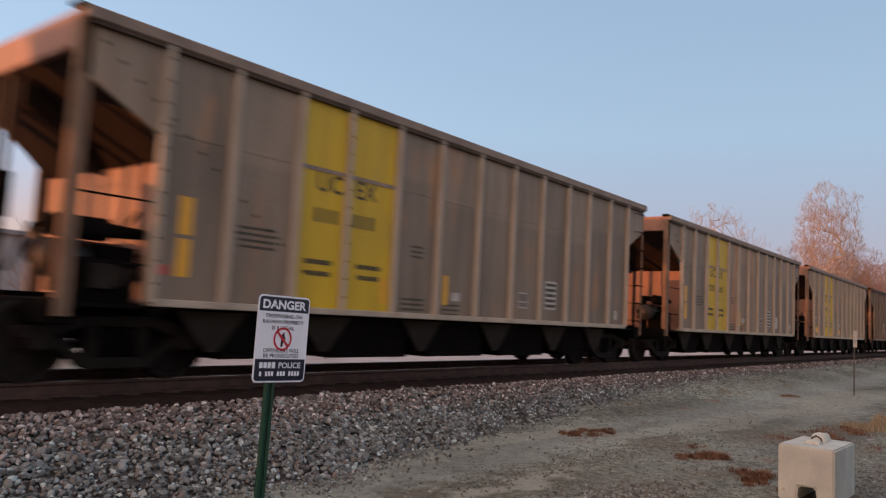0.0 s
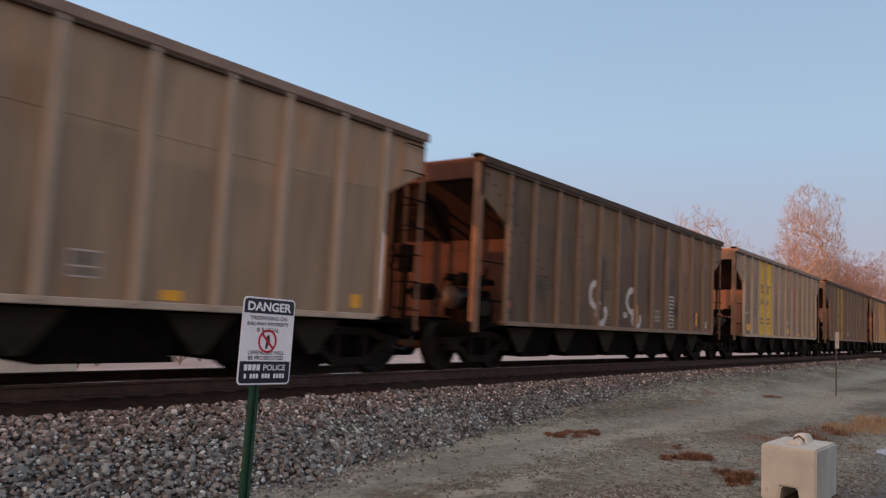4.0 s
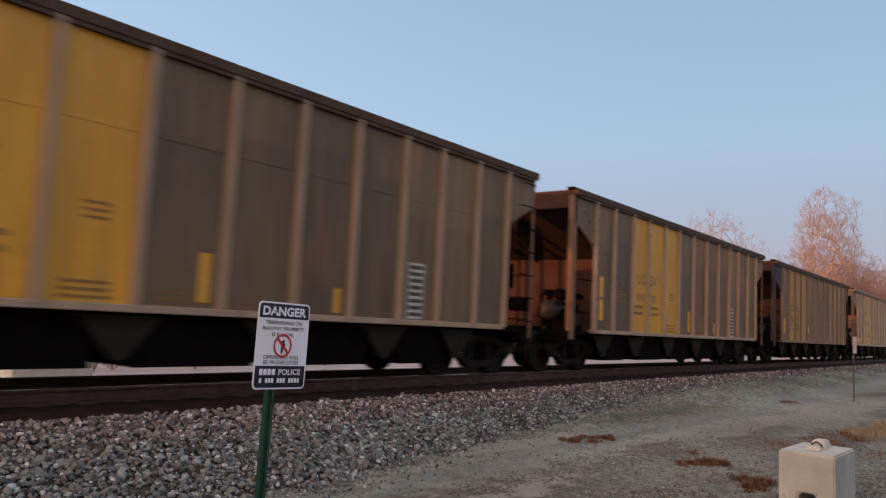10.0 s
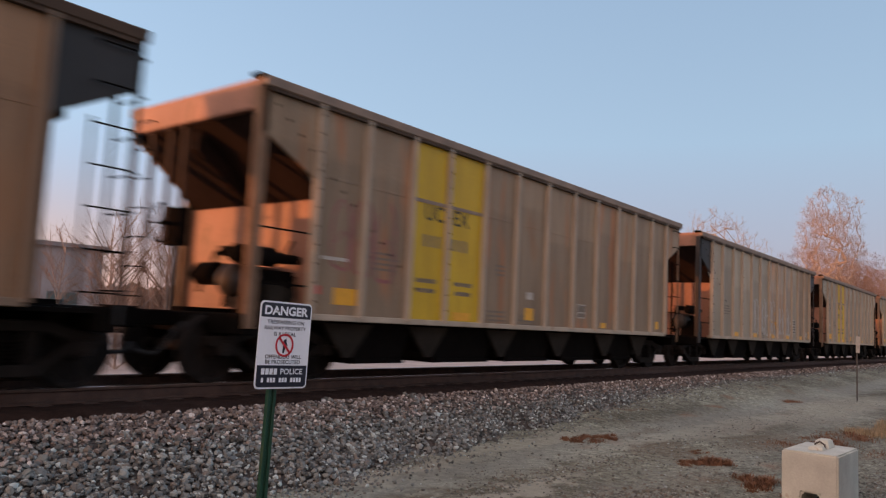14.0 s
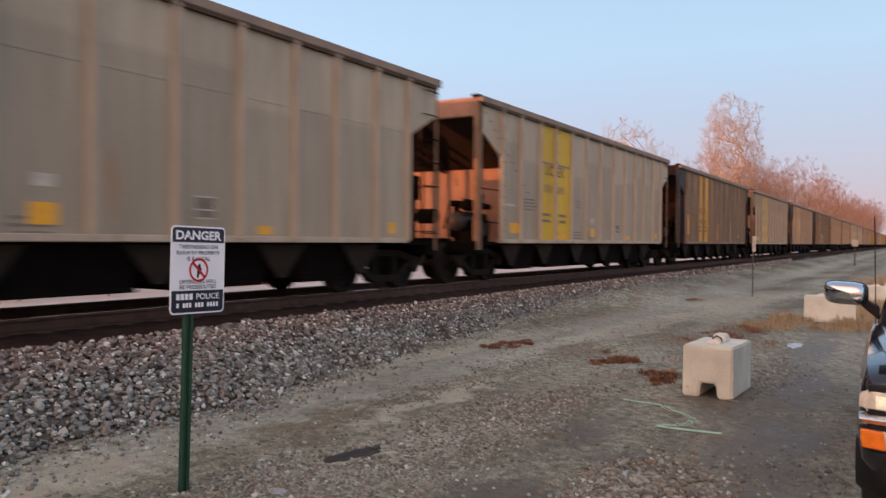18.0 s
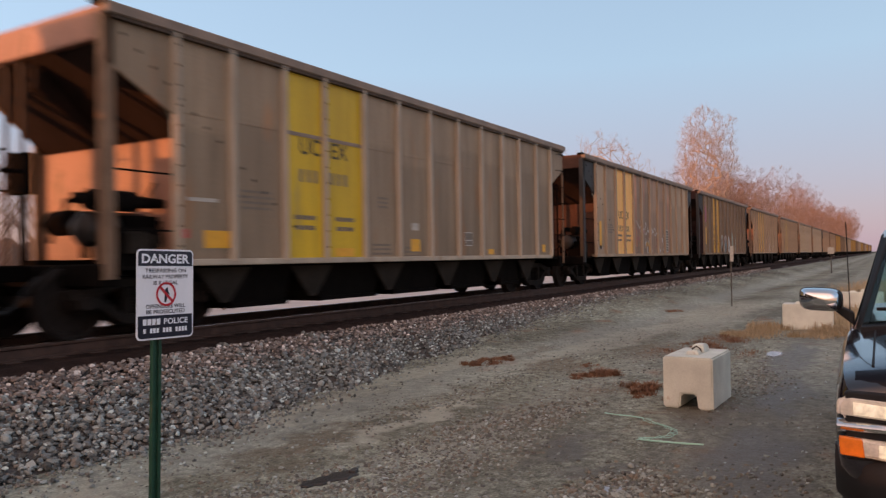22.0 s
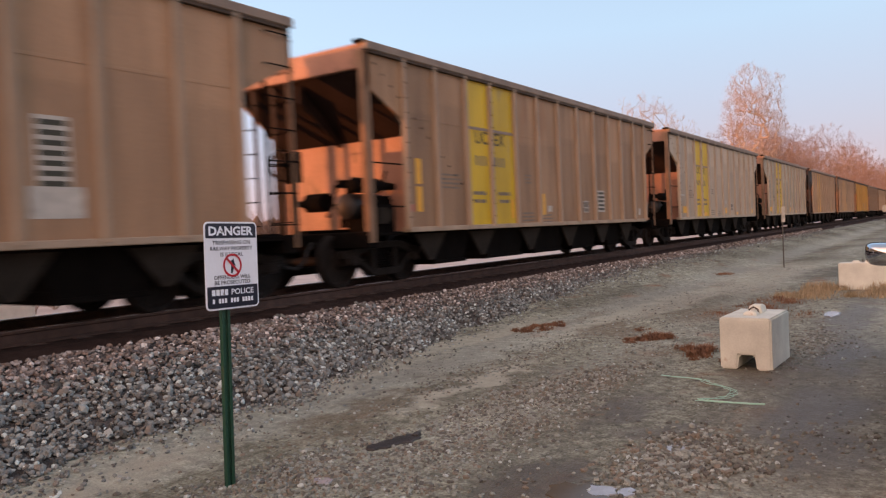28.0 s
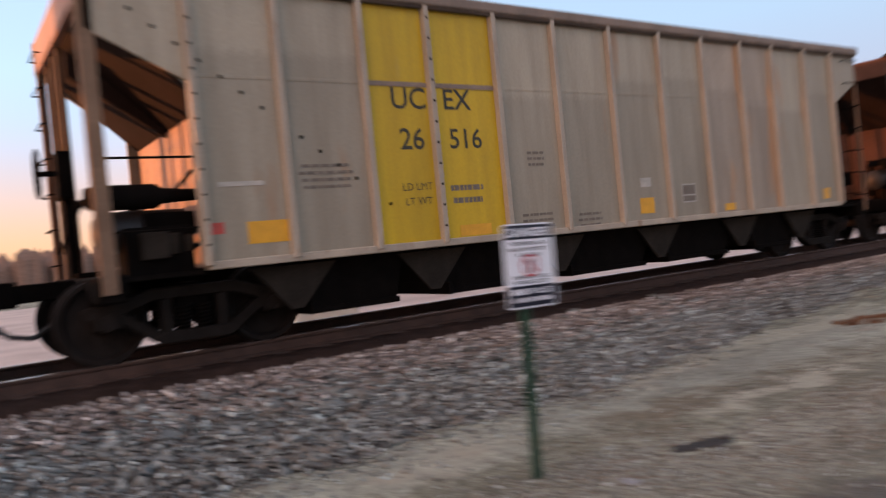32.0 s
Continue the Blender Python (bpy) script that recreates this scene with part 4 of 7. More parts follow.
def spring_mesh():
    b = Build()
    for x in (0.0,):
        pts = [(x + 0.08 * math.cos(a), 0.08 * math.sin(a), 0.29 + 0.25 * a / (12 * math.pi)) for a in np.linspace(0, 12 * math.pi, 54)]
        b.tube(pts, 0.02, 5)
    return b.mesh("spring", UNDER, smooth=True)


wheelsets = {-0.89: [], 0.89: []}


def truck(car, x, near):
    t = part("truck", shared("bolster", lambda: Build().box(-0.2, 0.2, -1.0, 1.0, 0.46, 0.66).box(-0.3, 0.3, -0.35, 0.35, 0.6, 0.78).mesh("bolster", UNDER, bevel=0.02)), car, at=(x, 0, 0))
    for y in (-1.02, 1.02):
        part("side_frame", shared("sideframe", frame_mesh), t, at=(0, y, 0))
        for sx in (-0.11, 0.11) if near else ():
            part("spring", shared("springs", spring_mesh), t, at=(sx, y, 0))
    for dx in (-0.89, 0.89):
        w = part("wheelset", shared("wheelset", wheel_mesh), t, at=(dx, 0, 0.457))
        wheelsets[dx].append(w)
    return t


def hopper_car(spec, near=True):
    """A steel coal hopper car: ribbed sides, sloping ends, corner posts, chutes, trucks, couplers and markings."""
    col, stripe, bays, dark_end = spec["color"], spec["stripe"], spec["bays"], spec.get("dark", False)
    car = thing("hopper_car", spec["label"], "coal hopper car", (0, TRACK_Y, RAIL_Z), group="coal train")
    rib = {"brown": RIBTONE["brown"], "tan": RIBTONE["tan"], "sand": RIBTONE["tan"], "ochre": RIBTONE["tan"], "buff": PAINT["buff"], "drab": RIBTONE["tan"], "dark": RIBTONE["brown"], "sooty": RIBTONE["brown"], "cinder": RIBTONE["tan"]}.get(col, RIBTONE["grey"])
    ys = -W
    for i in range(14):
        kind = "left" if i == 0 else "right" if i == 13 else "full"
        c = stripe if i in bays else ("black" if dark_end and i in (0, 13) else spec.get("late", (col, 99))[0] if i >= spec.get("late", (col, 99))[1] else col)
        # single sheets swapped for ones with painted-in orange glints
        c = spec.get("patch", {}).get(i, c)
        part("side_panel", panel_mesh(c, kind, RIBX[i + 1] - RIBX[i]), car, {"yellow": "bright yellow painted panel", "amber": "amber yellow painted panel", "peach": "faded orange-buff panel", "dull": "grimy yellow painted panel", "black": "sooty black end panel"}.get(c, ""), (RIBX[i], ys, Z0))
    rm = shared(("rib", rib.name), lambda: Build().prism([(-0.055, 0.02), (-0.038, -0.075), (0.038, -0.075), (0.055, 0.02)], 0.0, Z1 - Z0 - 0.12, "z").mesh("rib", rib, bevel=0.006))
    for i in bays:
        if stripe in ("yellow", "dull"):
            wd_ = RIBX[i + 1] - RIBX[i]
            part("seam_strip", shared(("seam", rib.name, round(wd_, 3)), lambda: Build().box(0.05, wd_ - 0.05, -0.012, -0.005, -0.03, 0.03).mesh("seam_strip", CHORDM)), car, "", (RIBX[i], ys, Z0 + 1.98))
    for i in range(1, 14):
        part("rib", rm, car, at=(RIBX[i], ys, Z0))
    rivm = shared("rivets", lambda: stud_rows())
    for i in (1, 4) if near else ():
        tagged(part("rivets", rivm, car, at=(RIBX[i], ys - 0.078, Z0)), kind="stuff")
    chord = CAPM if spec.get("cap") else CHORDM
    cm = shared(("chord", chord.name), lambda: Build().prism([(-0.09, -0.14), (0.05, -0.14), (0.05, 0.0), (-0.09, 0.0)], -HALF, HALF, "x").mesh("top_chord", chord, bevel=0.015))
    part("top_chord", cm, car, at=(0, ys, Z1))
    part("top_chord", cm, car, at=(0, -ys, Z1)).rotation_euler = (0, 0, math.pi)
    # dark strip put in for the shadow line beneath the chord
    part("chord_lip", shared("lip", lambda: Build().box(-HALF + 0.1, HALF - 0.1, -0.07, 0.02, -0.185, -0.14).mesh("chord_lip", CAPM)), car, "dark strip for the shadow under the top chord", (0, ys, Z1))
    part("side_sill", shared(("sill", rib.name), lambda: Build().box(-RIBX[13], RIBX[13], -0.05, 0.12, -0.045, 0.045).mesh("side_sill", rib, bevel=0.01)), car, at=(0, ys, Z0))
    part("far_side", shared(("far", col), lambda: Build().prism([(-HALF, Z1 - Z0 - 0.1), (-HALF, 2.68), (RIBX[1], 1.85), (RIBX[1], 0), (RIBX[13], 0), (RIBX[13], 1.9), (HALF, 2.4), (HALF, Z1 - Z0 - 0.1)], 0, 0.05).mesh("far_side", PAINT[col])), car, at=(0, W - 0.05, Z0))
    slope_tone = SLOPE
    bulk = MAROON if spec.get("maroon") else ENDDARK if (spec.get("cap") or dark_end) and not spec.get("light_end") else ENDTONE
    for s in (-1, 1):
        e = HALF * s
        part("end_beam", shared(("beam", bulk.name, s), lambda: Build().box(-0.05, 0.05, -W + 0.02, W - 0.02, -0.42, -0.02).mesh("end_beam", bulk, bevel=0.01)), car, at=(e - 0.06 * s, 0, Z1))
        post = shared(("post", dark_end), lambda: Build().prism([(-0.075, 0.0), (0.075, 0.0), (0.075, 0.02), (0.02, 0.03), (0.02, 0.13), (-0.075, 0.13)], 0, Z1 - 0.75 - 0.14, "z").mesh("corner_post", PAINT["black"] if dark_end else POSTM, bevel=0.006))
        if s == -1:
            part("corner_post", post, car, at=(e - 0.08 * s, ys, 0.75))
        else:
            part("corner_post", shared(("slim", dark_end), lambda: Build().box(-0.02, 0.02, 0, 0.04, 0, Z1 - 0.89).mesh("corner_post", PAINT["black"] if dark_end else POSTM)), car, "slim corner post", (e - 0.03, ys, 0.75))
        if s == 1:
            part("corner_post", shared("slimfar", lambda: Build().box(-0.02, 0.02, 0, 0.04, 0, Z1 - 0.89).mesh("corner_post", POSTM)), car, "slim corner post", (e - 0.03, W - 0.06, 0.75))
        else:
            part("corner_post", shared("farpost", lambda: Build().prism([(-0.05, 0.05), (0.05, 0.05), (0.05, 0.03), (-0.02, 0.03), (-0.02, -0.07), (-0.05, -0.07)], 0, Z1 - 0.89, "z").mesh("corner_post", POSTM, bevel=0.006)), car, "", (e + 0.06, W - 0.06, 0.75))
        pm = shared("endpost", lambda: Build().prism([(-0.04, 0), (-0.025, -0.05), (0.025, -0.05), (0.04, 0)], 0, Z1 - 0.85 - 0.1, "z").mesh("end_post", CAPM))
        for y in (0.45,) if s == 1 else (0.25, 0.62, 1.12):
            part("end_post", pm, car, at=(e - 0.1 * s, y, 0.85))
        part("chord_cap", shared("chordcap", lambda: Build().box(-0.09, 0.06, -0.03, 0.16, -0.03, 0.028).mesh("chord_cap", UNDER, bevel=0.015)), car, "dark cap on the corner", (e - 0.02 * s, ys, Z1))
        xb = s * (HALF - BAY)
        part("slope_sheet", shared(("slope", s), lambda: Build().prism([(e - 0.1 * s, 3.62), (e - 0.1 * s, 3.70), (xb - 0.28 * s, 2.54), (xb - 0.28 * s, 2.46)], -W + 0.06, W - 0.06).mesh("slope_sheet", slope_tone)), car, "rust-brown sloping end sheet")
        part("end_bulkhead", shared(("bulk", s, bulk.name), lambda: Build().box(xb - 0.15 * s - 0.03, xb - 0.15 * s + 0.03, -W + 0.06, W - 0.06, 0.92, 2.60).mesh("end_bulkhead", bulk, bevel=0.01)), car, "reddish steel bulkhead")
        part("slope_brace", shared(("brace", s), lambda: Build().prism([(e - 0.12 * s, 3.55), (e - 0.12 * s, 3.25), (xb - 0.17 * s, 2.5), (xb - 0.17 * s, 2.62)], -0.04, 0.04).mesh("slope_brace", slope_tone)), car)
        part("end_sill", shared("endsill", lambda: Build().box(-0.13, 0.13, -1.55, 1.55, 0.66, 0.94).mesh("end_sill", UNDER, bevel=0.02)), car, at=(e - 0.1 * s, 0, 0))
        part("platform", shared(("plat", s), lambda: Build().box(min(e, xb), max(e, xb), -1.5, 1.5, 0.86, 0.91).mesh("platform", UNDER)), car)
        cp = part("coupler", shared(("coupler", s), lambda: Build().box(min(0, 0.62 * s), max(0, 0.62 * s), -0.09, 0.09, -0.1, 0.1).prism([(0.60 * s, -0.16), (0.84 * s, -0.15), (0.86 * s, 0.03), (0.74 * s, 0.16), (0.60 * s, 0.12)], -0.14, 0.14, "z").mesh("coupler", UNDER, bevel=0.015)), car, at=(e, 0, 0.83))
        part("air_hose", shared(("hose", s), lambda: Build().tube([(0, 0, 0), (0.15 * s, -0.02, -0.1), (0.28 * s, -0.04, -0.30), (0.45 * s, -0.03, -0.42), (0.66 * s, 0, -0.38), (0.8 * s, 0, -0.28)], 0.028, 8).mesh("air_hose", RUBBER, smooth=True)), cp, at=(0.05 * s, -0.35, -0.05))
        rung = shared("rung", lambda: Build().tube([(-0.22, 0.05, 0), (-0.22, -0.04, 0), (0.22, -0.04, 0), (0.22, 0.05, 0)], 0.011, 6).mesh("rung", UNDER, smooth=True))
        erung = shared(("erung", s), lambda: Build().tube([(0, -0.26, 0), (0.07 * s, -0.26, 0), (0.07 * s, 0.26, 0), (0, 0.26, 0)], 0.011, 6).mesh("rung", UNDER, smooth=True))
        for k in range(7 if near else 0):
            part("ladder_rung", erung, car, at=(e + 0.0 * s, (-W + 0.32) if s == 1 else (W - 0.4), 1.12 + 0.44 * k))
        if s == 1:
            part("ladder_rail", shared("lrail", lambda: Build().box(-0.015, 0.015, -0.03, 0.03, 0, 2.9).mesh("ladder_rail", UNDER)), car, at=(e + 0.01, -W + 0.60, 0.95))
            part("ladder_rail", shared("lrail2", lambda: Build().box(-0.012, 0.012, -0.02, 0.02, 0, 2.0).mesh("ladder_rail", UNDER)), car, at=(e - 0.54, ys - 0.02, 0.95))
            for k in range(7 if near else 0):
                part("ladder_rung", rung, car, at=(e - 0.31, ys - 0.03, 1.08 + 0.45 * k))
        else:
            for z in (1.35, 2.08):
                part("grab_bar", shared("grab", lambda: Build().tube([(0, 0, 0), (BAY - 0.08, 0, 0)], 0.014, 6).mesh("grab_bar", UNDER)), car, at=(-HALF + 0.06, ys + 0.03, z))
        truck(car, s * 6.28, near)
    if spec.get("maroon"):
        part("end_plate", shared("eplate", lambda: Build().box(HALF - 0.24, HALF - 0.2, -W + 0.06, W - 0.06, 0.92, 2.75).mesh("end_plate", MAROON, bevel=0.01)), car, "dark maroon end plate")
        for s, i in ((-1, 0), (1, 13)):
            part("corner_plate", shared(("cplate", s), lambda: Build().box(0.05, BAY - 0.05, 0.02, 0.05, 0.0, 1.93).mesh("corner_plate", MAROON, bevel=0.004)), car, "dark maroon corner plate", (RIBX[i], ys, Z0))
    if near:
        dots = shared("dots", lambda: rivet_line())
        tagged(part("slope_rivets", dots, car, at=(0, ys - 0.004, 0)), kind="stuff")
    # brake gear on the left-hand platform
    part("air_reservoir", shared("res", lambda: Build().lathe([(0, -0.52), (0.14, -0.5), (0.22, -0.42), (0.22, 0.42), (0.14, 0.5), (0, 0.52)], 16, "x").mesh("air_reservoir", PAINT["black"], smooth=True)), car, "black air brake reservoir", (-6.70, -0.95, 1.38))
    part("control_valve", shared("valve", lambda: Build().box(-0.34, 0.34, -0.2, 0.2, -0.2, 0.3).box(-0.1, 0.42, -0.08, 0.08, 0.2, 0.45).tube([(0.3, 0, 0), (0.5, 0, 0.12), (0.5, 0, 0.4)], 0.03, 6).mesh("control_valve", UNDER, bevel=0.02)), car, "near-black brake valve casting", (-6.64, -1.15, 1.1))
    part("brake_cylinder", shared("cyl", lambda: Build().lathe([(0, -0.25), (0.17, -0.25), (0.17, 0.2), (0.08, 0.26), (0.05, 0.45), (0, 0.45)], 14, "y").mesh("brake_cylinder", UNDER, smooth=True)), car, "", (-6.7, 0.1, 1.5))

    part("gear_bracket", shared("gbrk", lambda: Build().box(-0.05, 0.05, -0.06, 0.06, 0, 0.9).box(-0.4, 0.3, -0.05, 0.05, 0.42, 0.52).box(-0.25, -0.17, -0.05, 0.05, 0.1, 0.5).mesh("gear_bracket", UNDER, bevel=0.01)), car, "", (-6.75, -0.75, 0.92))
    part("long_cylinder", shared("lcyl", lambda: Build().lathe([(0, -0.4), (0.10, -0.38), (0.13, -0.3), (0.13, 0.3), (0.08, 0.38), (0.06, 0.75), (0, 0.76)], 14, "x").mesh("long_cylinder", UNDER, smooth=True)), car, "dark brake cylinder", (-6.92, -1.25, 1.72))
    part("valve_casting", shared("vclu", lambda: Build().box(-0.22, 0.05, -0.14, 0.14, -0.14, 0.14).tube([(0.1, 0, -0.1), (0.1, 0, 0.12)], 0.11, 10).tube([(0.28, 0, -0.08), (0.28, 0, 0.10)], 0.07, 8).tube([(-0.3, 0.05, 0.1), (0.4, 0.05, 0.14)], 0.03, 6).mesh("valve_casting", GUSSET, bevel=0.01, smooth=True)), car, "greyish valve castings", (-6.62, -1.3, 1.2))

    def brakewheel():
        b = Build()
        b.tube([(0, 0.27 * math.cos(a), 0.27 * math.sin(a)) for a in np.linspace(0, 2 * math.pi, 21)], 0.016, 6)
        for k in range(5):
            a = k * 2 * math.pi / 5
            b.tube([(0, 0, 0), (0, 0.27 * math.cos(a), 0.27 * math.sin(a))], 0.011, 5)
        b.tube([(-0.03, 0, 0), (0.16, 0, 0)], 0.03, 8)
        return b.mesh("brake_wheel", UNDER, smooth=True)
    part("brake_wheel", shared("bwheel", brakewheel), car, "round hand-brake wheel", (-HALF - 0.26, 0.1, 2.15))
    part("brake_box", shared("bbox", lambda: Build().box(0, 0.16, -0.16, 0.16, -0.3, 0.24).box(0.05, 0.15, -0.05, 0.05, -1.2, -0.3).box(-0.12, 0.0, -0.03, 0.03, -0.03, 0.03).mesh("brake_box", UNDER, bevel=0.015)), car, "", (-HALF - 0.08, 0.1, 2.15))
    part("brake_lever", shared("blev", lambda: Build().tube([(-0.42, 0, -0.5), (-0.18, 0, 0.02), (0.0, 0, 0.1), (0.95, 0, 0.08)], 0.035, 6).box(-0.1, 0.75, -0.06, 0.06, 0.0, 0.13).mesh("brake_lever", UNDER, bevel=0.008)), car, "", (-7.1, -0.9, 1.70))
    part("brake_pipe", shared("bpipe", lambda: Build().tube([(-0.6, 0, 0.1), (-0.4, 0, 0), (0.2, 0, 0), (0.45, 0.1, 0.25)], 0.022, 6).mesh("brake_pipe", UNDER, smooth=True)), car, "", (-6.62, -1.2, 1.75))
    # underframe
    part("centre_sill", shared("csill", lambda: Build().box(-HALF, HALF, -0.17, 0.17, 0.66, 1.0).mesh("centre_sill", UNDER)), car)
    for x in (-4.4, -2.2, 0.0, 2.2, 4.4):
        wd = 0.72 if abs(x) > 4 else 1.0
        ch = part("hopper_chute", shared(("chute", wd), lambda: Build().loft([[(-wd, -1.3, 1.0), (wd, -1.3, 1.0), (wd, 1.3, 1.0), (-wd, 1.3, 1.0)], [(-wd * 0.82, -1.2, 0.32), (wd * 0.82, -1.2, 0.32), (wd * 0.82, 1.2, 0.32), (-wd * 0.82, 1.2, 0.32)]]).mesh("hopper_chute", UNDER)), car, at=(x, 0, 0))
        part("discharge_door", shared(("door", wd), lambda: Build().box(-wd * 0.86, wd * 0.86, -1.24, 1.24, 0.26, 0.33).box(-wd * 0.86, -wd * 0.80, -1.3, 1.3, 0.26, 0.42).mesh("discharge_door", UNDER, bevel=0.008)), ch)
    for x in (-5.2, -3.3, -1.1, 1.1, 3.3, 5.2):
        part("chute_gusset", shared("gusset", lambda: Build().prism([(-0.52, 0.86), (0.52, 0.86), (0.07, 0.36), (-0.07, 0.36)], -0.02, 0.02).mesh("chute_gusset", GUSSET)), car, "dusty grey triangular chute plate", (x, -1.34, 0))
    # markings
    dec = lambda name, me, x, z, lab="", bay=False: part(name, me, car, lab, (x, ys - (0.004 if not bay else 0.004), z))
    bx = [(RIBX[i] + RIBX[i + 1]) / 2 for i in range(14)]
    faint = DECAL_A if stripe == "amber" else DECAL_K if col in ("dark", "sooty", "taupe") else DECAL_G
    ink = DECAL_A if stripe == "amber" else DECAL_K
    if spec.get("code", True):
        lm, rm_ = bx[bays[0]], bx[bays[1]]
        zm = 2.75 if stripe in ("yellow", "dull") else 2.33
        num = spec.get("number")
        dec("reporting_mark", shared(("UC", ink.name), lambda: words("UC", ink, height=0.27, bold=0.012)), lm + 0.14, zm)
        dec("reporting_mark", shared(("EX", ink.name), lambda: words("EX", ink, height=0.26, bold=0.012)), rm_ - 0.13, zm)
        if num:
            dec("car_number", shared(("n", num[0]), lambda: words(num[0], DECAL_K, height=0.27, bold=0.012)), lm + 0.14, 2.25)
            dec("car_number", shared(("n", num[1]), lambda: words(num[1], DECAL_K, height=0.26, bold=0.012)), rm_ - 0.05, 2.25)
        else:
            for x in (lm + 0.1, rm_ - 0.15):
                dec("worn_number", shared(("nbar", faint.name), lambda: Build().box(-0.22, -0.14, -0.001, 0.001, -0.10, 0.10).box(-0.05, 0.03, -0.001, 0.001, -0.10, 0.10).box(0.12, 0.20, -0.001, 0.001, -0.10, 0.10).mesh("worn_number", faint)), x, zm - 0.47)
        if num:
            for t_, z_ in (("LD LMT", 1.66), ("LT WT", 1.48)):
                dec("load_line", shared(t_, lambda: words(t_, DECAL_K, height=0.09)), lm + 0.16, z_)
        for x in (rm_ - 0.1,) if num else (lm, rm_):
            tagged(dec("load_lettering", shared(("lbar", faint.name), lambda: bar_rows(0.55, 2, faint, 0.07, 0.09, seed=4)), x, 1.62), kind="stuff")
    for x, z, w_, r_, sd in spec.get("notes", [(bx[2] - 0.05, 1.95, 0.7, 4, 5), (bx[5], 1.2, 0.6, 3, 8), (bx[5] + 0.05, 2.05, 0.35, 3, 11), (bx[6] - 0.1, 1.15, 0.5, 3, 9)]):
        tagged(dec("worn_lettering", shared(("nb", w_, r_, sd, faint.name), lambda: bar_rows(w_, r_, faint, 0.035, 0.045, seed=sd)), x, z), kind="stuff")
    for x, z, w_, h_ in spec.get("tape", [(bx[1] - 0.1, 1.98, 0.17, 0.45), (bx[1] - 0.1, 1.48, 0.17, 0.45), (bx[6] - 0.28, 1.4, 0.13, 0.5), (bx[4] + 0.35, 1.3, 0.12, 0.4)]):
        dec("reflector", shared(("tp", w_, h_), lambda: Build().box(-w_ / 2, w_ / 2, -0.002, 0.002, -h_ / 2, h_ / 2).mesh("reflector", DECAL_Y)), x, z, "amber reflective strip")
    for x, z, w_, h_ in spec.get("white", [(bx[6] + 0.02, 1.3, 0.22, 0.14), (bx[12], 1.2, 0.14, 0.2)]):
        dec("white_panel", shared(("wp", w_, h_), lambda: Build().box(-w_ / 2, w_ / 2, -0.002, 0.002, -h_ / 2, h_ / 2).mesh("white_panel", DECAL_W)), x, z)
    sb, sz_ = spec.get("stencil", (9, 1.50))
    if near:
        dec("red_mark", shared("redm", lambda: Build().box(-0.085, 0.085, -0.002, 0.002, -0.06, 0.06).mesh("red_mark", DECAL_R)), bx[1] - 0.37, 1.32, "small red spray mark")
    if spec.get("plate", True):
        pl_ = dec("data_plate", shared("dplate", lambda: Build().box(-0.17, 0.17, -0.002, 0.0, -0.15, 0.15).mesh("data_plate", DECAL_W)), bx[8] - 0.05, 1.35, "white-edged data panel with dark squares")
        part("dark_square", shared("dsq", lambda: Build().box(-0.15, 0.15, -0.006, -0.003, -0.02, 0.13).box(-0.15, 0.15, -0.006, -0.003, -0.13, -0.04).mesh("dark_square", DECAL_G)), pl_)
    if spec.get("bars", True):
        rows, hw = (8, 0.16) if stripe in ("amber", "buff", "peach", "sooty") else (5, 0.2)
        dec("stencil_plate", shared(("stp", rows), lambda: Build().box(-hw - 0.03, hw + 0.03, 0.0, 0.002, -0.054 * rows - 0.02, 0.054 * rows + 0.02).mesh("stencil_plate", DECAL_W)), bx[sb] - 0.05, sz_)
        for k in range(rows):
            dec("stencil_bar", shared(("stn", hw), lambda: Build().box(-hw, hw, -0.001, 0.001, -0.03, 0.03).mesh("stencil_bar", DECAL_K)), bx[sb] - 0.05, sz_ + 0.054 * (rows - 1) - 0.108 * k)
    for x, z, what, sd in spec.get("graffiti", ()):
        tagged(dec("graffiti", graffiti_mesh(what, sd), x, z, "spray-painted graffiti"), kind="stuff")
    return car


def rivet_line():
    """Rivet heads along the hidden edge of the sloping end sheets."""
    b = Build()
    for s in (-1,):
        for k in range(15):
            u = k / 14
            x, z = s * (7.0 - 3.0 * u), 3.72 - 2.25 * u
            if min(abs(x - r) for r in RIBX) > 0.07:
                b.box(x - 0.018, x + 0.018, -0.008, 0, z - 0.018, z + 0.018)
    return b.mesh("slope_rivets", UNDER)


def stud_rows():
    b = Build()
    for k in range(11):
        b.box(-0.014, 0.014, -0.008, 0, 0.2 + k * 0.26, 0.228 + k * 0.26)
    return b.mesh("rivets", UNDER)


def ribbon(b, pts, w, rg, level=0):
    """One continuous spray stroke of uneven width through points, as a thin strip."""
    up, dn = [], []
    for i, p in enumerate(pts):
        q, r = pts[max(i - 1, 0)], pts[min(i + 1, len(pts) - 1)]
        d = Vector((r[0] - q[0], r[1] - q[1]))
        d = d.normalized() if d.length > 1e-6 else Vector((1, 0))
        k = w * rg.uniform(0.75, 1.2) * (0.5 if i in (0, len(pts) - 1) else 1)
        up.append((p[0] - d.y * k, p[1] + d.x * k))
        dn.append((p[0] + d.y * k, p[1] - d.x * k))
    y = -0.0012 - 0.0006 * level
    n = len(pts)
    b.add([(x, y, z) for x, z in up + dn], [(i, i + 1, n + i + 1, n + i) for i in range(n - 1)])


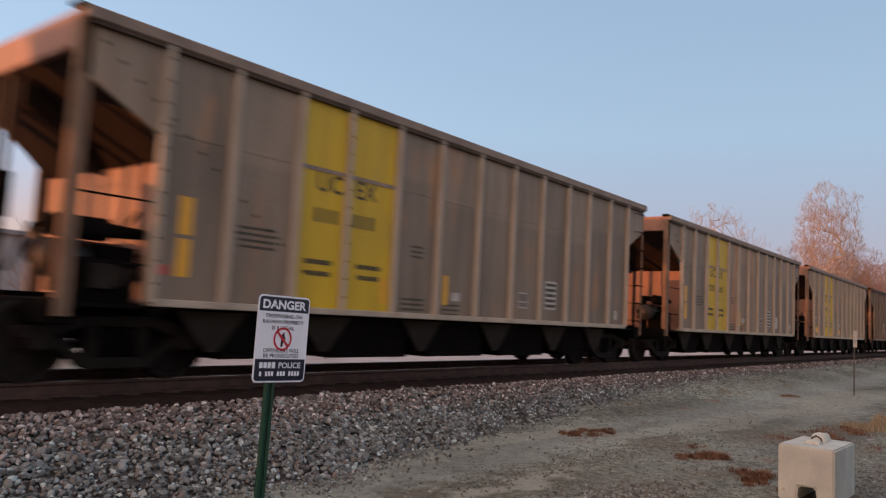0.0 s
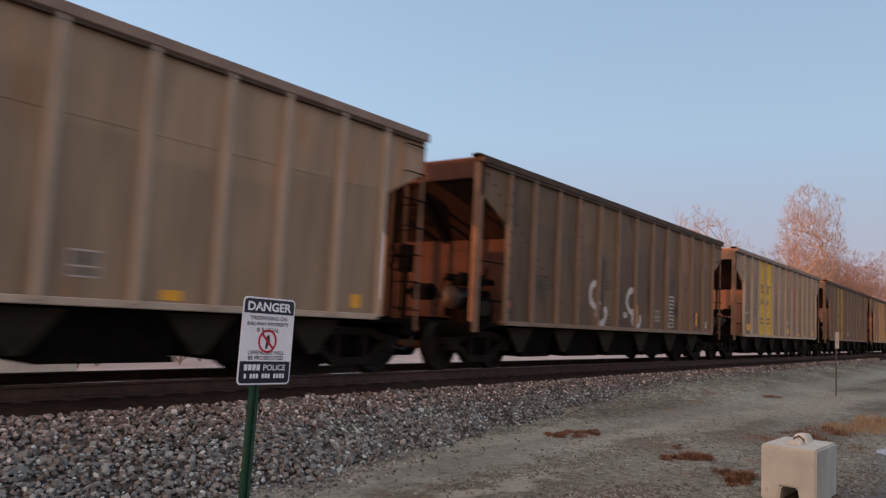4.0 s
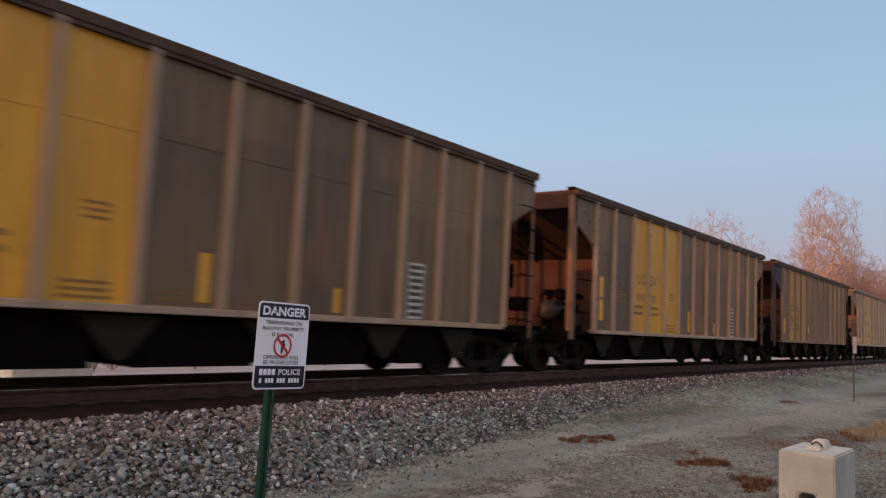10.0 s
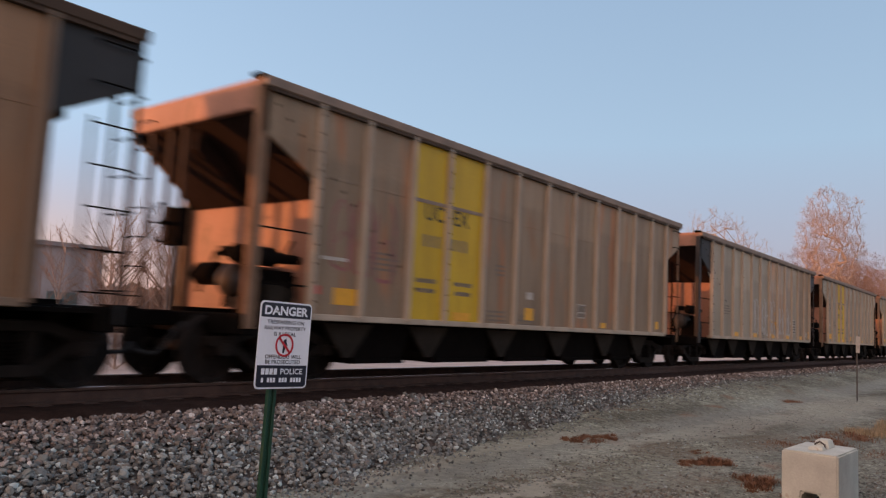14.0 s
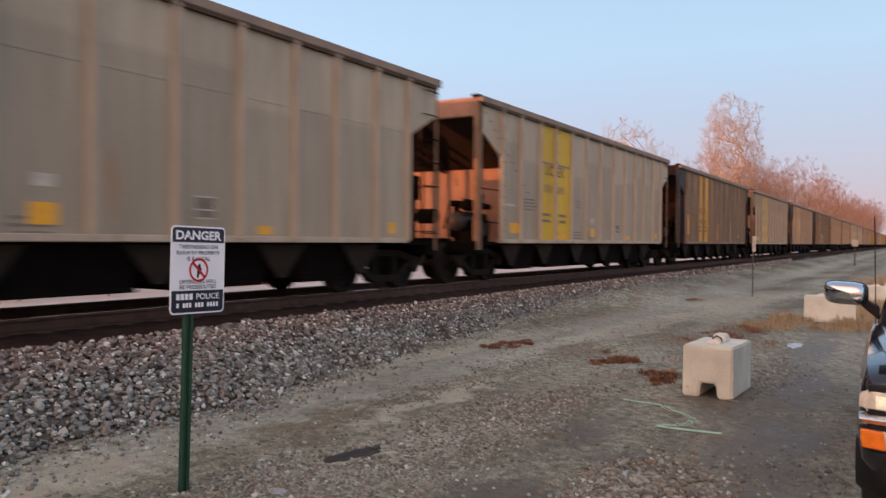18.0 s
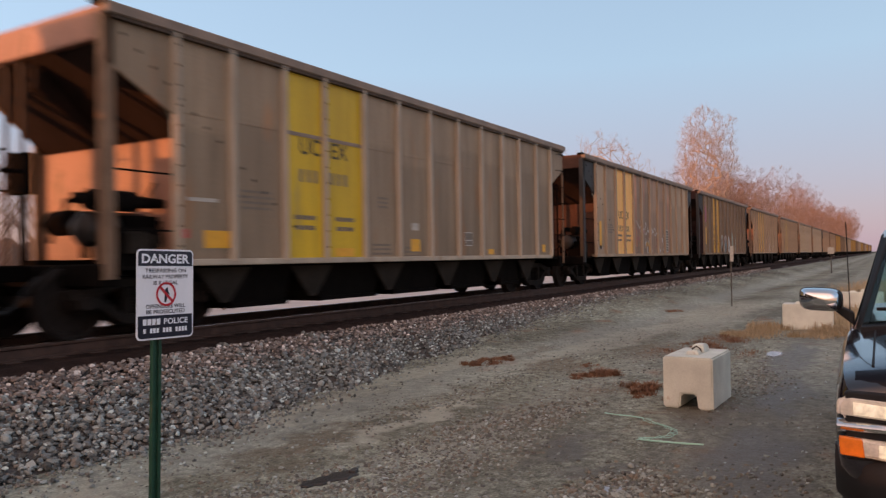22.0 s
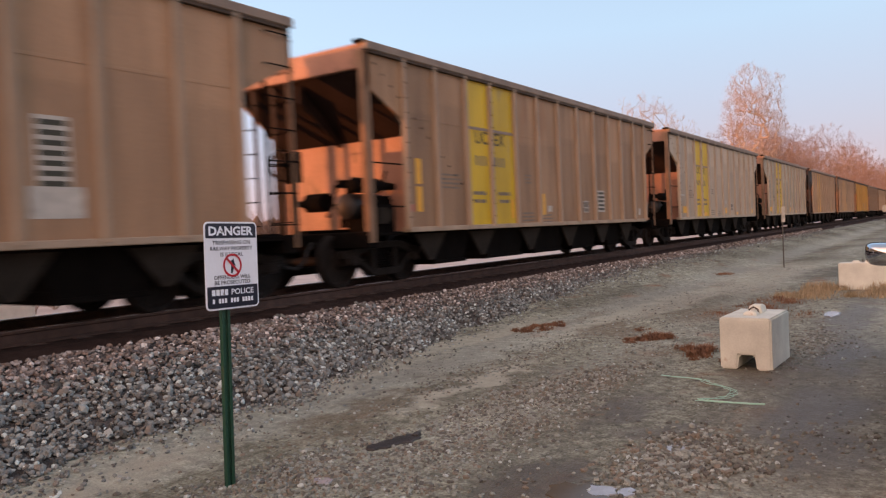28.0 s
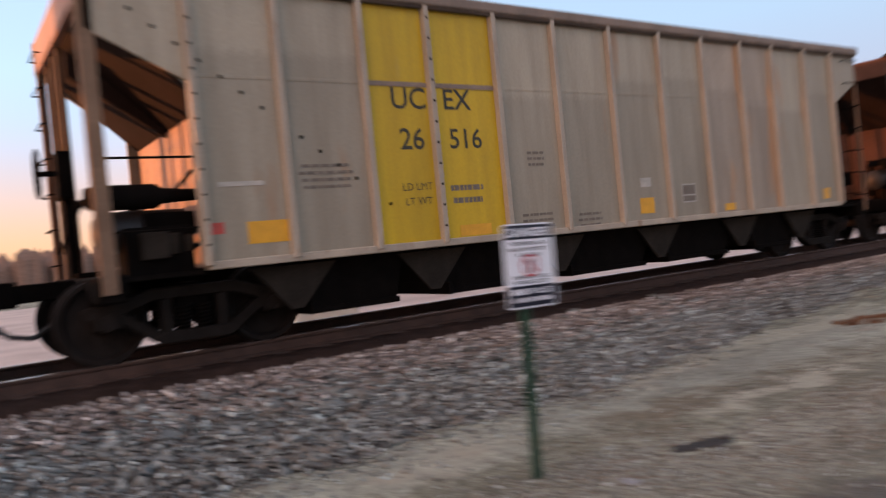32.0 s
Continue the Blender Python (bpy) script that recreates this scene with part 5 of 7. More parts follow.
def graffiti_mesh(what, seed):
    """Loose spray strokes in rounded letter-like loops."""
    rg = random.Random(seed)
    b = Build()
    mt = {"white": SPRAY_W, "pink": SPRAY_P, "green": SPRAY_G, "red": SPRAY_R, "amber": DECAL_Y, "black": PAINT["black"]}[what.split("_")[0]]
    style = what.split("_")[1]
    if style == "bubble":
        # a fat S-like curl
        for j in range(2):
            ph, r = rg.uniform(0, 1), rg.uniform(0.24, 0.32)
            cx, cz = -0.12 + 0.3 * j, 0.22 - 0.44 * j
            ribbon(b, [(cx + r * math.cos(a * (1 - 2 * j) + ph), cz + r * 0.9 * math.sin(a * (1 - 2 * j) + ph)) for a in np.linspace(0, 4.9, 16)], 0.075, rg, j)
    elif style == "block":
        x, j = -1.15, 0
        while x < 1.1:
            w, h = rg.uniform(0.28, 0.42), rg.uniform(0.36, 0.5)
            n = rg.randint(2, 3)
            pts = []
            for i in range(9):
                u = i / 8
                pts.append((x + w * (0.5 + 0.42 * math.cos(math.pi * u * n + 0.4)), -h + 2 * h * u + rg.uniform(-0.04, 0.04)))
            ribbon(b, pts, 0.13, rg, j % 3)
            ribbon(b, [(x - 0.05, -h * 0.9), (x + w * 0.4, -h * rg.uniform(0.2, 0.6)), (x + w, h * rg.uniform(-0.2, 0.5))], 0.06, rg, 3 + j % 2)
            x += w * rg.uniform(0.85, 1.05)
            j += 1
    elif style == "slab":
        # a filled blot with a wavy edge
        w, h = (0.44, 0.58) if what.startswith("green") else (0.28, 0.42)
        rim = [(w * math.cos(a) * rg.uniform(0.9, 1.08), h * math.sin(a) * rg.uniform(0.9, 1.08)) for a in np.linspace(0, 6.283, 20)[:-1]]
        b.add([(0, -0.003, 0)] + [(x, -0.003, z) for x, z in rim], [(0, i + 1, (i + 1) % len(rim) + 1) for i in range(len(rim))])
    elif style == "scrawl":
        for j in range(4):
            x, z = rg.uniform(-0.45, 0.45), rg.uniform(-0.3, 0.3)
            ribbon(b, [(x + 0.30 * u + 0.05 * math.sin(5 * u + j), z + rg.uniform(-0.2, 0.2) * u + 0.09 * math.sin(9 * u + j)) for u in np.linspace(0, 1, 9)], rg.uniform(0.012, 0.045), rg, j)
    elif style == "loop":
        # tall thin outlined letters
        x, j = (-0.5 if what.startswith("red") else -1.35), 0
        while x < (0.4 if what.startswith("red") else 1.3):
            w, h = rg.uniform(0.35, 0.5), rg.uniform(0.5, 0.72)
            ph = rg.uniform(0, 6.28)
            ribbon(b, [(x + w * (0.5 + 0.46 * math.sin(a + 0.25 * math.sin(2 * a))), h * math.cos(a) * (0.9 + 0.1 * math.sin(3 * a + ph))) for a in np.linspace(0.3, 0.3 + rg.uniform(4.6, 6.2), 26)], 0.026, rg, j % 3)
            ribbon(b, [(x + w * 0.2, h * rg.uniform(-0.2, 0.1)), (x + w * 0.6, h * rg.uniform(-0.1, 0.2)), (x + w * 0.85, h * rg.uniform(-0.3, 0.2))], 0.022, rg, 3)
            x += w * 1.05
            j += 1
    else:
        for j in range(2):
            x, pts = -1.6 + 0.25 * j, []
            up_ = 1
            while x < 1.5:
                h = rg.uniform(0.08, 0.24) * (1 - 0.3 * j)
                pts += [(x - 0.03, up_ * h * 0.9), (x, up_ * h), (x + 0.05, up_ * h * 0.85)]
                x += rg.uniform(0.2, 0.42)
                up_ = -up_
            ribbon(b, [(p, q - 0.18 * p * 0.4 - 0.15 * j) for p, q in pts], 0.02, rg, j)
    return b.mesh("graffiti", mt)


CB = [(RIBX[i] + RIBX[i + 1]) / 2 for i in range(14)]
GREYCAR = dict(color="taupe", stripe="yellow", bays=(3, 4), label="dusty grey-beige coal hopper car with two lemon-yellow panels")
def squares(b, **more):
    """The later batch: amber squares low on the side, a white plate over one of them, no stencil bars."""
    spec = dict(GREYCAR, color="grey", bars=False, tape=[(CB[1] + 0.2, 1.25, 0.46, 0.24), (CB[4] - 0.02, 1.07, 0.5, 0.14), (CB[b] + 0.02, 1.2, 0.32, 0.24), (CB[9] - 0.05, 1.07, 0.28, 0.12), (CB[12] + 0.02, 1.16, 0.2, 0.2)],
                white=[(CB[b] + 0.02, 1.56, 0.24, 0.14), (CB[1] - 0.05, 1.78, 0.5, 0.05)])
    return dict(spec, **more)


SQ = squares(6)
PQ = squares(6, color="pale", label="pale grey coal hopper car with two lemon-yellow panels")
DRAB3 = dict(color="drab", stripe="amber", bays=(3, 4, 5), cap=True, plate=False, stencil=(10, 1.45), white=(), tape=[(CB[1] - 0.1, 1.98, 0.17, 0.48), (CB[1] - 0.1, 1.45, 0.17, 0.48), (CB[6] + 0.32, 1.35, 0.13, 0.6), (CB[4] + 0.36, 1.2, 0.1, 0.4), (CB[8] + 0.3, 1.2, 0.1, 0.35)], label="drab brown coal hopper car with three amber-yellow panels")
SPECS = {
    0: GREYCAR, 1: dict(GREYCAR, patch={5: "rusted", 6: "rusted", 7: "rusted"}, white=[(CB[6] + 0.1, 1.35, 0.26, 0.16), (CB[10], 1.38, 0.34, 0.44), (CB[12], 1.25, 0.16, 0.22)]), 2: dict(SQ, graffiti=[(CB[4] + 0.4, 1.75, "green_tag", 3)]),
    3: dict(color="sooty", late=("cinder", 10), stripe="sooty", bays=(3, 4), cap=True, code=False, label="dark olive-brown coal hopper car with white and black graffiti", graffiti=[(CB[6] + 0.55, 1.45, "white_bubble", 2), (CB[4] + 0.6, 1.5, "white_bubble", 6), (CB[9] - 0.1, 1.42, "black_scrawl", 7), (CB[11] - 0.2, 1.5, "black_scrawl", 9)], tape=[(CB[7] - 0.4, 1.35, 0.16, 0.45), (CB[11] + 0.1, 1.35, 0.14, 0.4)]),
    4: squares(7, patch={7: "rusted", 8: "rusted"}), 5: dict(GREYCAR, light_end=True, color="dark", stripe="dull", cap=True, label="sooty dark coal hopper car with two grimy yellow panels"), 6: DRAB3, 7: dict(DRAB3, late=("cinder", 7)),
    8: dict(color="brown", late=("ochre", 9), stripe="buff", bays=(2, 3, 4), dark=True, cap=True, plate=False, white=[(CB[5] - 0.1, 1.45, 0.22, 0.3)], tape=[(CB[1] - 0.05, 1.55, 0.2, 0.55), (CB[4] + 0.36, 1.5, 0.1, 0.2)], label="drab brown coal hopper car with buff panels and black ends"),
    # 9: its red loops are painted in for reddish reflected streaks
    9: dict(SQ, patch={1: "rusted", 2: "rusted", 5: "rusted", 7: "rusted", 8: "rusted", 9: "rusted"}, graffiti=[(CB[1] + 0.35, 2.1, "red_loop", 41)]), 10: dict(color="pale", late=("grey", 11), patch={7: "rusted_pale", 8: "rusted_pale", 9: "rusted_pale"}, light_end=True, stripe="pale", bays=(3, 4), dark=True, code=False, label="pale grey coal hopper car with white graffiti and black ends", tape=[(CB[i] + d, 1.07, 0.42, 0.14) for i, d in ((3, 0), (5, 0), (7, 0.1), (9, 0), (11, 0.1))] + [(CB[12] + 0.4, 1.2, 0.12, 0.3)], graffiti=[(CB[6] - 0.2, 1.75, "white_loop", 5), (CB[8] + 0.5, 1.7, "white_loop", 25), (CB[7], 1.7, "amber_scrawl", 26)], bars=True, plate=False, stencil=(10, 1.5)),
    11: PQ, 12: PQ,
    13: dict(maroon=True, color="brown", stripe="amber", bays=(3, 4), dark=True, plate=False, white=[(CB[11], 1.3, 0.2, 0.12)], tape=[(CB[6] + 0.3, 1.45, 0.13, 0.75), (CB[9] - 0.3, 1.3, 0.08, 0.3), (CB[1], 1.7, 0.17, 0.8)], label="rusty brown coal hopper car with amber panels and black ends"),
    14: dict(PQ, color="grey", stripe="yellow", label="grey-beige coal hopper car with pale yellow panels"),
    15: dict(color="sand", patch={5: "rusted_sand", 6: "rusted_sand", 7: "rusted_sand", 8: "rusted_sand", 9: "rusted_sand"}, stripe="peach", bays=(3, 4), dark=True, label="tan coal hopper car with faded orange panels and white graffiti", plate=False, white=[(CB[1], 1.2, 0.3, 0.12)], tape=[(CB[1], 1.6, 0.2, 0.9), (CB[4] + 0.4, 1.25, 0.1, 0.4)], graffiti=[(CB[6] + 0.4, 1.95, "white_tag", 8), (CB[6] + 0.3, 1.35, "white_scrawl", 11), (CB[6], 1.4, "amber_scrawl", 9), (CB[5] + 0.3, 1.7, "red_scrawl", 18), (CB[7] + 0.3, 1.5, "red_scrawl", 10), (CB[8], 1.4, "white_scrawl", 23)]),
    16: dict(maroon=True, color="brown", late=("cinder", 5), stripe="amber", bays=(3, 4), dark=True, plate=False, tape=[(CB[1] + 0.1, 1.85, 0.18, 0.85), (CB[4] + 0.4, 1.4, 0.1, 0.6)], white=[(CB[11], 1.35, 0.2, 0.07)], label="brown coal hopper car with amber panels and white and grey graffiti", graffiti=[(CB[6] + 0.15, 1.5, "white_block", 12), (CB[6] + 0.1, 1.45, "white_block", 19), (CB[6] + 0.2, 1.5, "red_scrawl", 17), (CB[8], 1.6, "green_slab", 13), (CB[1], 2.95, "pink_slab", 14)]),
    # 17: the red scrawl is painted in for a red glow on the side
    17: dict(color="tan", stripe="amber", bays=(3, 4, 5), cap=False, label="tan coal hopper car with amber panels and a white graffiti ring", graffiti=[(CB[8] + 0.2, 1.6, "white_bubble", 15), (CB[7] + 0.3, 1.55, "red_scrawl", 16)], stencil=(10, 1.85), white=[(CB[10] - 0.03, 1.38, 0.6, 0.34)]),
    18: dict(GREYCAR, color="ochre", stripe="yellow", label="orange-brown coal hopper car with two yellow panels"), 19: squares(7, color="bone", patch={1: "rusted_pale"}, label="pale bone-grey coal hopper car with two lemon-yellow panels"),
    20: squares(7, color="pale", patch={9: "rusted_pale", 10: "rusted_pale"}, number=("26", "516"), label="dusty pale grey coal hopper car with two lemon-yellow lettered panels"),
    21: dict(color="tan", stripe="amber", bays=(3, 4), dark=True, label="yellowish-brown coal hopper car with amber panels"), 22: DRAB3, 23: dict(DRAB3, color="buff", label="faded buff-yellow coal hopper car with amber panels"),
}
TAIL = [DRAB3, dict(DRAB3, color="buff", label="faded buff-yellow coal hopper car with amber panels"), GREYCAR, dict(color="brown", stripe="brown", bays=(3, 4), code=False, label="plain rusty brown coal hopper car"), dict(color="buff", stripe="buff", bays=(3, 4), label="plain buff-yellow coal hopper car")]
cars = []
for k in range(-2, 45):
    cars.append((k, hopper_car(SPECS.get(k, TAIL[(k * 7) % 5]), -2 < k < 25)))


# the pull is not quite even: seconds, metres ahead of a steady roll
SLACK = ((0, 0.03), (1, -0.18), (3, -0.17), (6, -0.07), (7, 0.08), (9, 0.12), (12, 0.11), (14, 0.22), (15.5, 0.06), (17, -0.08), (19, 0.06), (20, 0.11), (22, 0.03), (24, -0.05), (25, -0.16), (28, 0.0), (29, 0.11), (30, -0.06), (31, 0.04), (31.5, 0.12), (32, 0.1))


def run(t):
    """How far the train has rolled since the start."""
    return 10.252 * t - 0.0022 * t * t + float(np.interp(t, *zip(*SLACK)))


def motions():
    times = [i / 2 for i in range(65)]
    for k, car in cars:
        walk(car, [(t, pose(14.66 - HALF + PITCH * k - run(t), TRACK_Y, RAIL_Z)) for t in times])
    for dx, sets in wheelsets.items():
        lead = sets[0]
        walk(lead, [(i / 15, pose(dx, 0, 0.457, 0, -math.degrees(run(i / 15) / 0.457), 0)) for i in range(481)])
        for w in sets[1:]:
            w.rotation_mode = "QUATERNION"
            keys = w.animation_data_create()
            keys.action = lead.animation_data.action
            keys.action_slot = lead.animation_data.action_slot


# ---- the warning sign ----
def warning_sign():
    s = thing("warning_sign", "white danger sign with black bands on a green post", "warning sign", (0, 6.45, 0))
    b = Build().prism([(-0.042, 0.012), (-0.037, -0.014), (-0.014, -0.014), (-0.014, 0.006), (0.014, 0.006), (0.014, -0.014), (0.037, -0.014), (0.042, 0.012)], -0.3, 1.86, "z")
    part("post", b.mesh("post", GREEN, bevel=0.002), s, "green enamelled steel channel post", (0, 0.02, 0)).rotation_euler = (0, radians(1.5), 0)
    w, h, r = 0.238, 0.31, 0.035

    def rounded(w, h, r):
        pts = []
        for cx, cz, a0 in ((w - r, h - r, 0), (-w + r, h - r, 90), (-w + r, -h + r, 180), (w - r, -h + r, 270)):
            pts += [(cx + r * math.cos(radians(a0 + a)), cz + r * math.sin(radians(a0 + a))) for a in (0, 22, 45, 68, 90)]
        return pts
    panel = part("panel", Build().prism(rounded(w, h, r), -0.002, 0.002).mesh("panel", SIGNW), s, "white sheet-metal plate with rounded corners", (0.085, -0.02, 1.572))
    panel.rotation_euler = (0, radians(1.2), 0)

    def on(name, me, x, z, d=0.004):
        return part(name, me, panel, "", (x, -d, z))
    band = lambda z0, z1, top: Build().prism([p for p in rounded(w - 0.012, h - 0.012, r - 0.01) if (p[1] > 0) == top] + ([(-w + 0.012, z0), (w - 0.012, z0)] if top else [(w - 0.012, z1), (-w + 0.012, z1)]), -0.0008, 0.0008).mesh("band", SIGNK)
    top = [(x, z) for x, z in rounded(w - 0.012, h - 0.012, r - 0.01)]
    up = [p for p in top if p[1] > 0]
    dn = [p for p in top if p[1] < 0]
    on("top_band", Build().prism(up + [(-w + 0.012, 0.195), (w - 0.012, 0.195)], -0.0008, 0.0008).mesh("top_band", SIGNK), 0, 0)
    on("bottom_band", Build().prism(dn + [(w - 0.012, -0.145), (-w + 0.012, -0.145)], -0.0008, 0.0008).mesh("bottom_band", SIGNK), 0, 0)
    on("heading", words("DANGER", SIGNW, width=0.40, height=0.066, bold=0.035), 0, 0.245, 0.006)
    for t, z, ww in (("TRESPASSING ON", 0.163, 0.34), ("RAILWAY PROPERTY", 0.121, 0.38), ("IS ILLEGAL", 0.079, 0.205), ("OFFENDERS WILL", -0.083, 0.33), ("BE PROSECUTED", -0.120, 0.32)):
        on("line", words(t, SIGNK, width=ww, height=0.028, bold=0.014), 0, z)
    on("heading", words("POLICE", SIGNW, width=0.205, height=0.042, bold=0.02), 0.085, -0.188, 0.006)
    for i in range(4):
        on("plain_bar", Build().box(-0.0145, 0.0145, -0.0008, 0.0008, -0.021, 0.021).mesh("plain_bar", SIGNW), -0.174 + 0.037 * i, -0.188, 0.006)
    tick = Build().box(-0.0095, 0.0095, -0.0008, 0.0008, -0.016, 0.016).mesh("plain_bar", SIGNW)
    for i in range(14):
        if i not in (1, 5, 9):
            on("plain_bar", tick, -0.175 + i * 0.0265, -0.248, 0.006)
    ring = Build()
    n = 40
    for i in range(n):
        a, c = 2 * math.pi * i / n, 2 * math.pi * (i + 1) / n
        ring.prism([(0.083 * math.cos(a), 0.083 * math.sin(a)), (0.083 * math.cos(c), 0.083 * math.sin(c)), (0.069 * math.cos(c), 0.069 * math.sin(c)), (0.069 * math.cos(a), 0.069 * math.sin(a))], -0.0008, 0.0008)
    d = math.sqrt(0.5)
    ring.prism([(-0.073 * d - 0.006, 0.073 * d - 0.006), (-0.073 * d + 0.006, 0.073 * d + 0.006), (0.073 * d + 0.006, -0.073 * d + 0.006), (0.073 * d - 0.006, -0.073 * d - 0.006)], -0.0008, 0.0008)
    on("prohibition_ring", ring.mesh("prohibition_ring", SIGNR), 0, 0.0, 0.007)
    on("pictogram", Build().prism([(-0.012, 0.03), (0.015, 0.048), (0.018, 0.02), (0.032, -0.005), (0.012, 0.0), (-0.002, 0.018)], -0.0008, 0.0008).prism([(-0.01, 0.0), (0.012, -0.018), (0.0, -0.058), (-0.014, -0.055)], -0.0008, 0.0008).mesh("pictogram", SIGNK), 0, 0.0, 0.004)
    for z in (0.24, -0.2):
        on("bolt", Build().lathe([(0, -0.006), (0.008, -0.005), (0.008, 0)], 8).mesh("bolt", GALV), -0.085, z, 0.004)
    return s


warning_sign()


# ---- marker posts beside the track ----
def marker_post(x, y, h, tilt=0):
    p = thing("marker_post", "thin dark marker post with a pale top plate", "marker post", (x, y, 0.05))
    part("stake", Build().prism([(-0.04, 0.02), (-0.03, -0.01), (0.03, -0.01), (0.04, 0.02)], -0.3, h, "z").mesh("stake", DARKPOST), p).rotation_euler = (0, radians(tilt), 0)
    part("plate", Build().box(-0.06, 0.06, -0.05, -0.045, h - 0.52, h).mesh("plate", DECAL_W, bevel=0.002), p, "pale reflective plate", (0, 0.02, 0)).rotation_euler = (0, radians(tilt), radians(-60))
    return p


marker_post(23.6, 6.7, 1.98, 1)
far_sign = thing("track_sign", "small white trackside sign on a short post", "track sign", (66, 6.1, 0))
part("post", Build().box(-0.04, 0.04, -0.04, 0.04, 0, 1.6).mesh("post", DARKPOST), far_sign)
part("plate", Build().box(-0.02, 0.0, -0.24, 0.24, 1.6, 2.15).mesh("plate", DECAL_W, bevel=0.004), far_sign, "square white plate", (-0.06, 0, 0))


# ---- concrete blocks ----
def block(x, y, turn, label, length=0.95, notch=True):
    t = thing("concrete_block", label, "concrete block", (x, y, -0.01), turn, group="concrete blocks in the yard")
    w, h = 0.285, 0.60
    pts = [(-w, 0), (-0.115, 0), (-0.095, 0.17), (0.075, 0.17), (0.095, 0), (w, 0), (w, h), (-w, h)] if notch else [(-w, 0), (w, 0), (w, h), (-w, h)]
    part("body", Build().prism(pts, 0, length, "x").mesh("body", CONC, bevel=0.018, seg=2), t, "cast concrete body notched at its foot")
    for x0, x1, hh in ((0.24 * length, 0.42 * length, 0.05), (0.50 * length, 0.80 * length, 0.095)):
        part("top_key", Build().loft([[(x0, -0.085, 0), (x0, 0.085, 0), (x0 + 0.03, 0.062, hh), (x0 + 0.03, -0.062, hh)], [(x1, -0.085, 0), (x1, 0.085, 0), (x1 - 0.03, 0.062, hh), (x1 - 0.03, -0.062, hh)]]).mesh("top_key", CONC, bevel=0.012, seg=2), t, "low tapered concrete key", (0, 0, h - 0.004))
    part("lifting_loop", Build().tube([(0, -0.055, -0.02), (0, -0.05, 0.05), (0, 0.0, 0.08), (0, 0.05, 0.05), (0, 0.055, -0.02)], 0.011, 7).mesh("lifting_loop", DARKPOST, smooth=True), t, "rusty wire lifting loop", (length * 0.46, 0, h))
    return t


block(5.5, 4.13, -2, "pale cast concrete block with a lifting lug on gravel")
block(15.9, 4.25, -88, "pale concrete block half hidden by dry grass", 1.05, False)
block(21.5, 3.4, -85, "pale concrete block farther along the yard", 1.2)
wall_block = thing("barrier_block", "large pale concrete barrier block on the far lot", "concrete barrier", (3.45, 19.0, 0.01))
part("body", Build().box(0, 1.75, 0, 0.8, 0, 0.66).mesh("body", CONC, bevel=0.03), wall_block)
part("base", Build().box(-0.05, 1.8, -0.05, 0.85, -0.02, 0.08).mesh("base", CONC, bevel=0.01), wall_block)


# ---- ground marks and litter ----
def flat_patch(name, x, y, rx, ry, material, label, category, z=0.012, seed=1, turn=0.0):
    rg = random.Random(seed)
    pts = [(rx * math.cos(a) * rg.uniform(0.7, 1.15), ry * math.sin(a) * rg.uniform(0.7, 1.15)) for a in np.linspace(0, 2 * math.pi, 18, endpoint=False)]
    return solid(name, Build().prism(pts, -0.02, 0.0, "z").mesh(name, material), label, category, (x, y, ground_z(x, y) + z), turn)


flat_patch("puddle", 0.93, 4.2, 0.17, 0.24, WATER, "shallow muddy puddle reflecting the sky", "puddle", seed=2)
flat_patch("ice_patch", 2.13, 3.93, 0.10, 0.09, ICE, "small patch of grey ice", "ice", seed=3)
flat_patch("ice_patch", 1.02, 4.08, 0.10, 0.11, ICE, "small patch of grey ice", "ice", seed=4)
flat_patch("ice_patch", 1.06, 3.93, 0.09, 0.06, ICE, "small patch of grey ice", "ice", seed=9)
flat_patch("ice_patch", 10.8, 3.85, 0.4, 0.13, ICE, "thin sheet of ice on gravel", "ice", seed=5)
flat_patch("ice_patch", 0.35, 5.9, 0.06, 0.08, ICE, "small patch of grey ice", "ice", seed=6)
# near-black cutout stands in for a shadowy pit in the gravel
ash = thing("dark_hollow", "flat dark strip drawn for a shaded hollow in the gravel", "rubber scrap", (1.36, 6.05, ground_z(1.36, 6.05)), -24)
part("strip", Build().prism([(-0.29, -0.02), (-0.24, 0.02), (-0.21, 0.07), (-0.13, 0.06), (-0.05, 0.10), (0.03, 0.09), (0.1, 0.14), (0.17, 0.12), (0.22, 0.16), (0.25, 0.11), (0.28, 0.07), (0.24, 0.03), (0.26, -0.03), (0.18, -0.05), (0.12, -0.10), (0.04, -0.06), (-0.03, -0.07), (-0.1, -0.10), (-0.17, -0.07), (-0.23, -0.08)], -0.01, 0.014, "z").mesh("strip", HOLLOWM, bevel=0.008), ash)
part("frayed_end", Build().prism([(0.2, 0.05), (0.29, 0.12), (0.31, 0.07), (0.24, 0.0)], -0.01, 0.03, "z").mesh("frayed_end", HOLLOWM, bevel=0.006), ash)


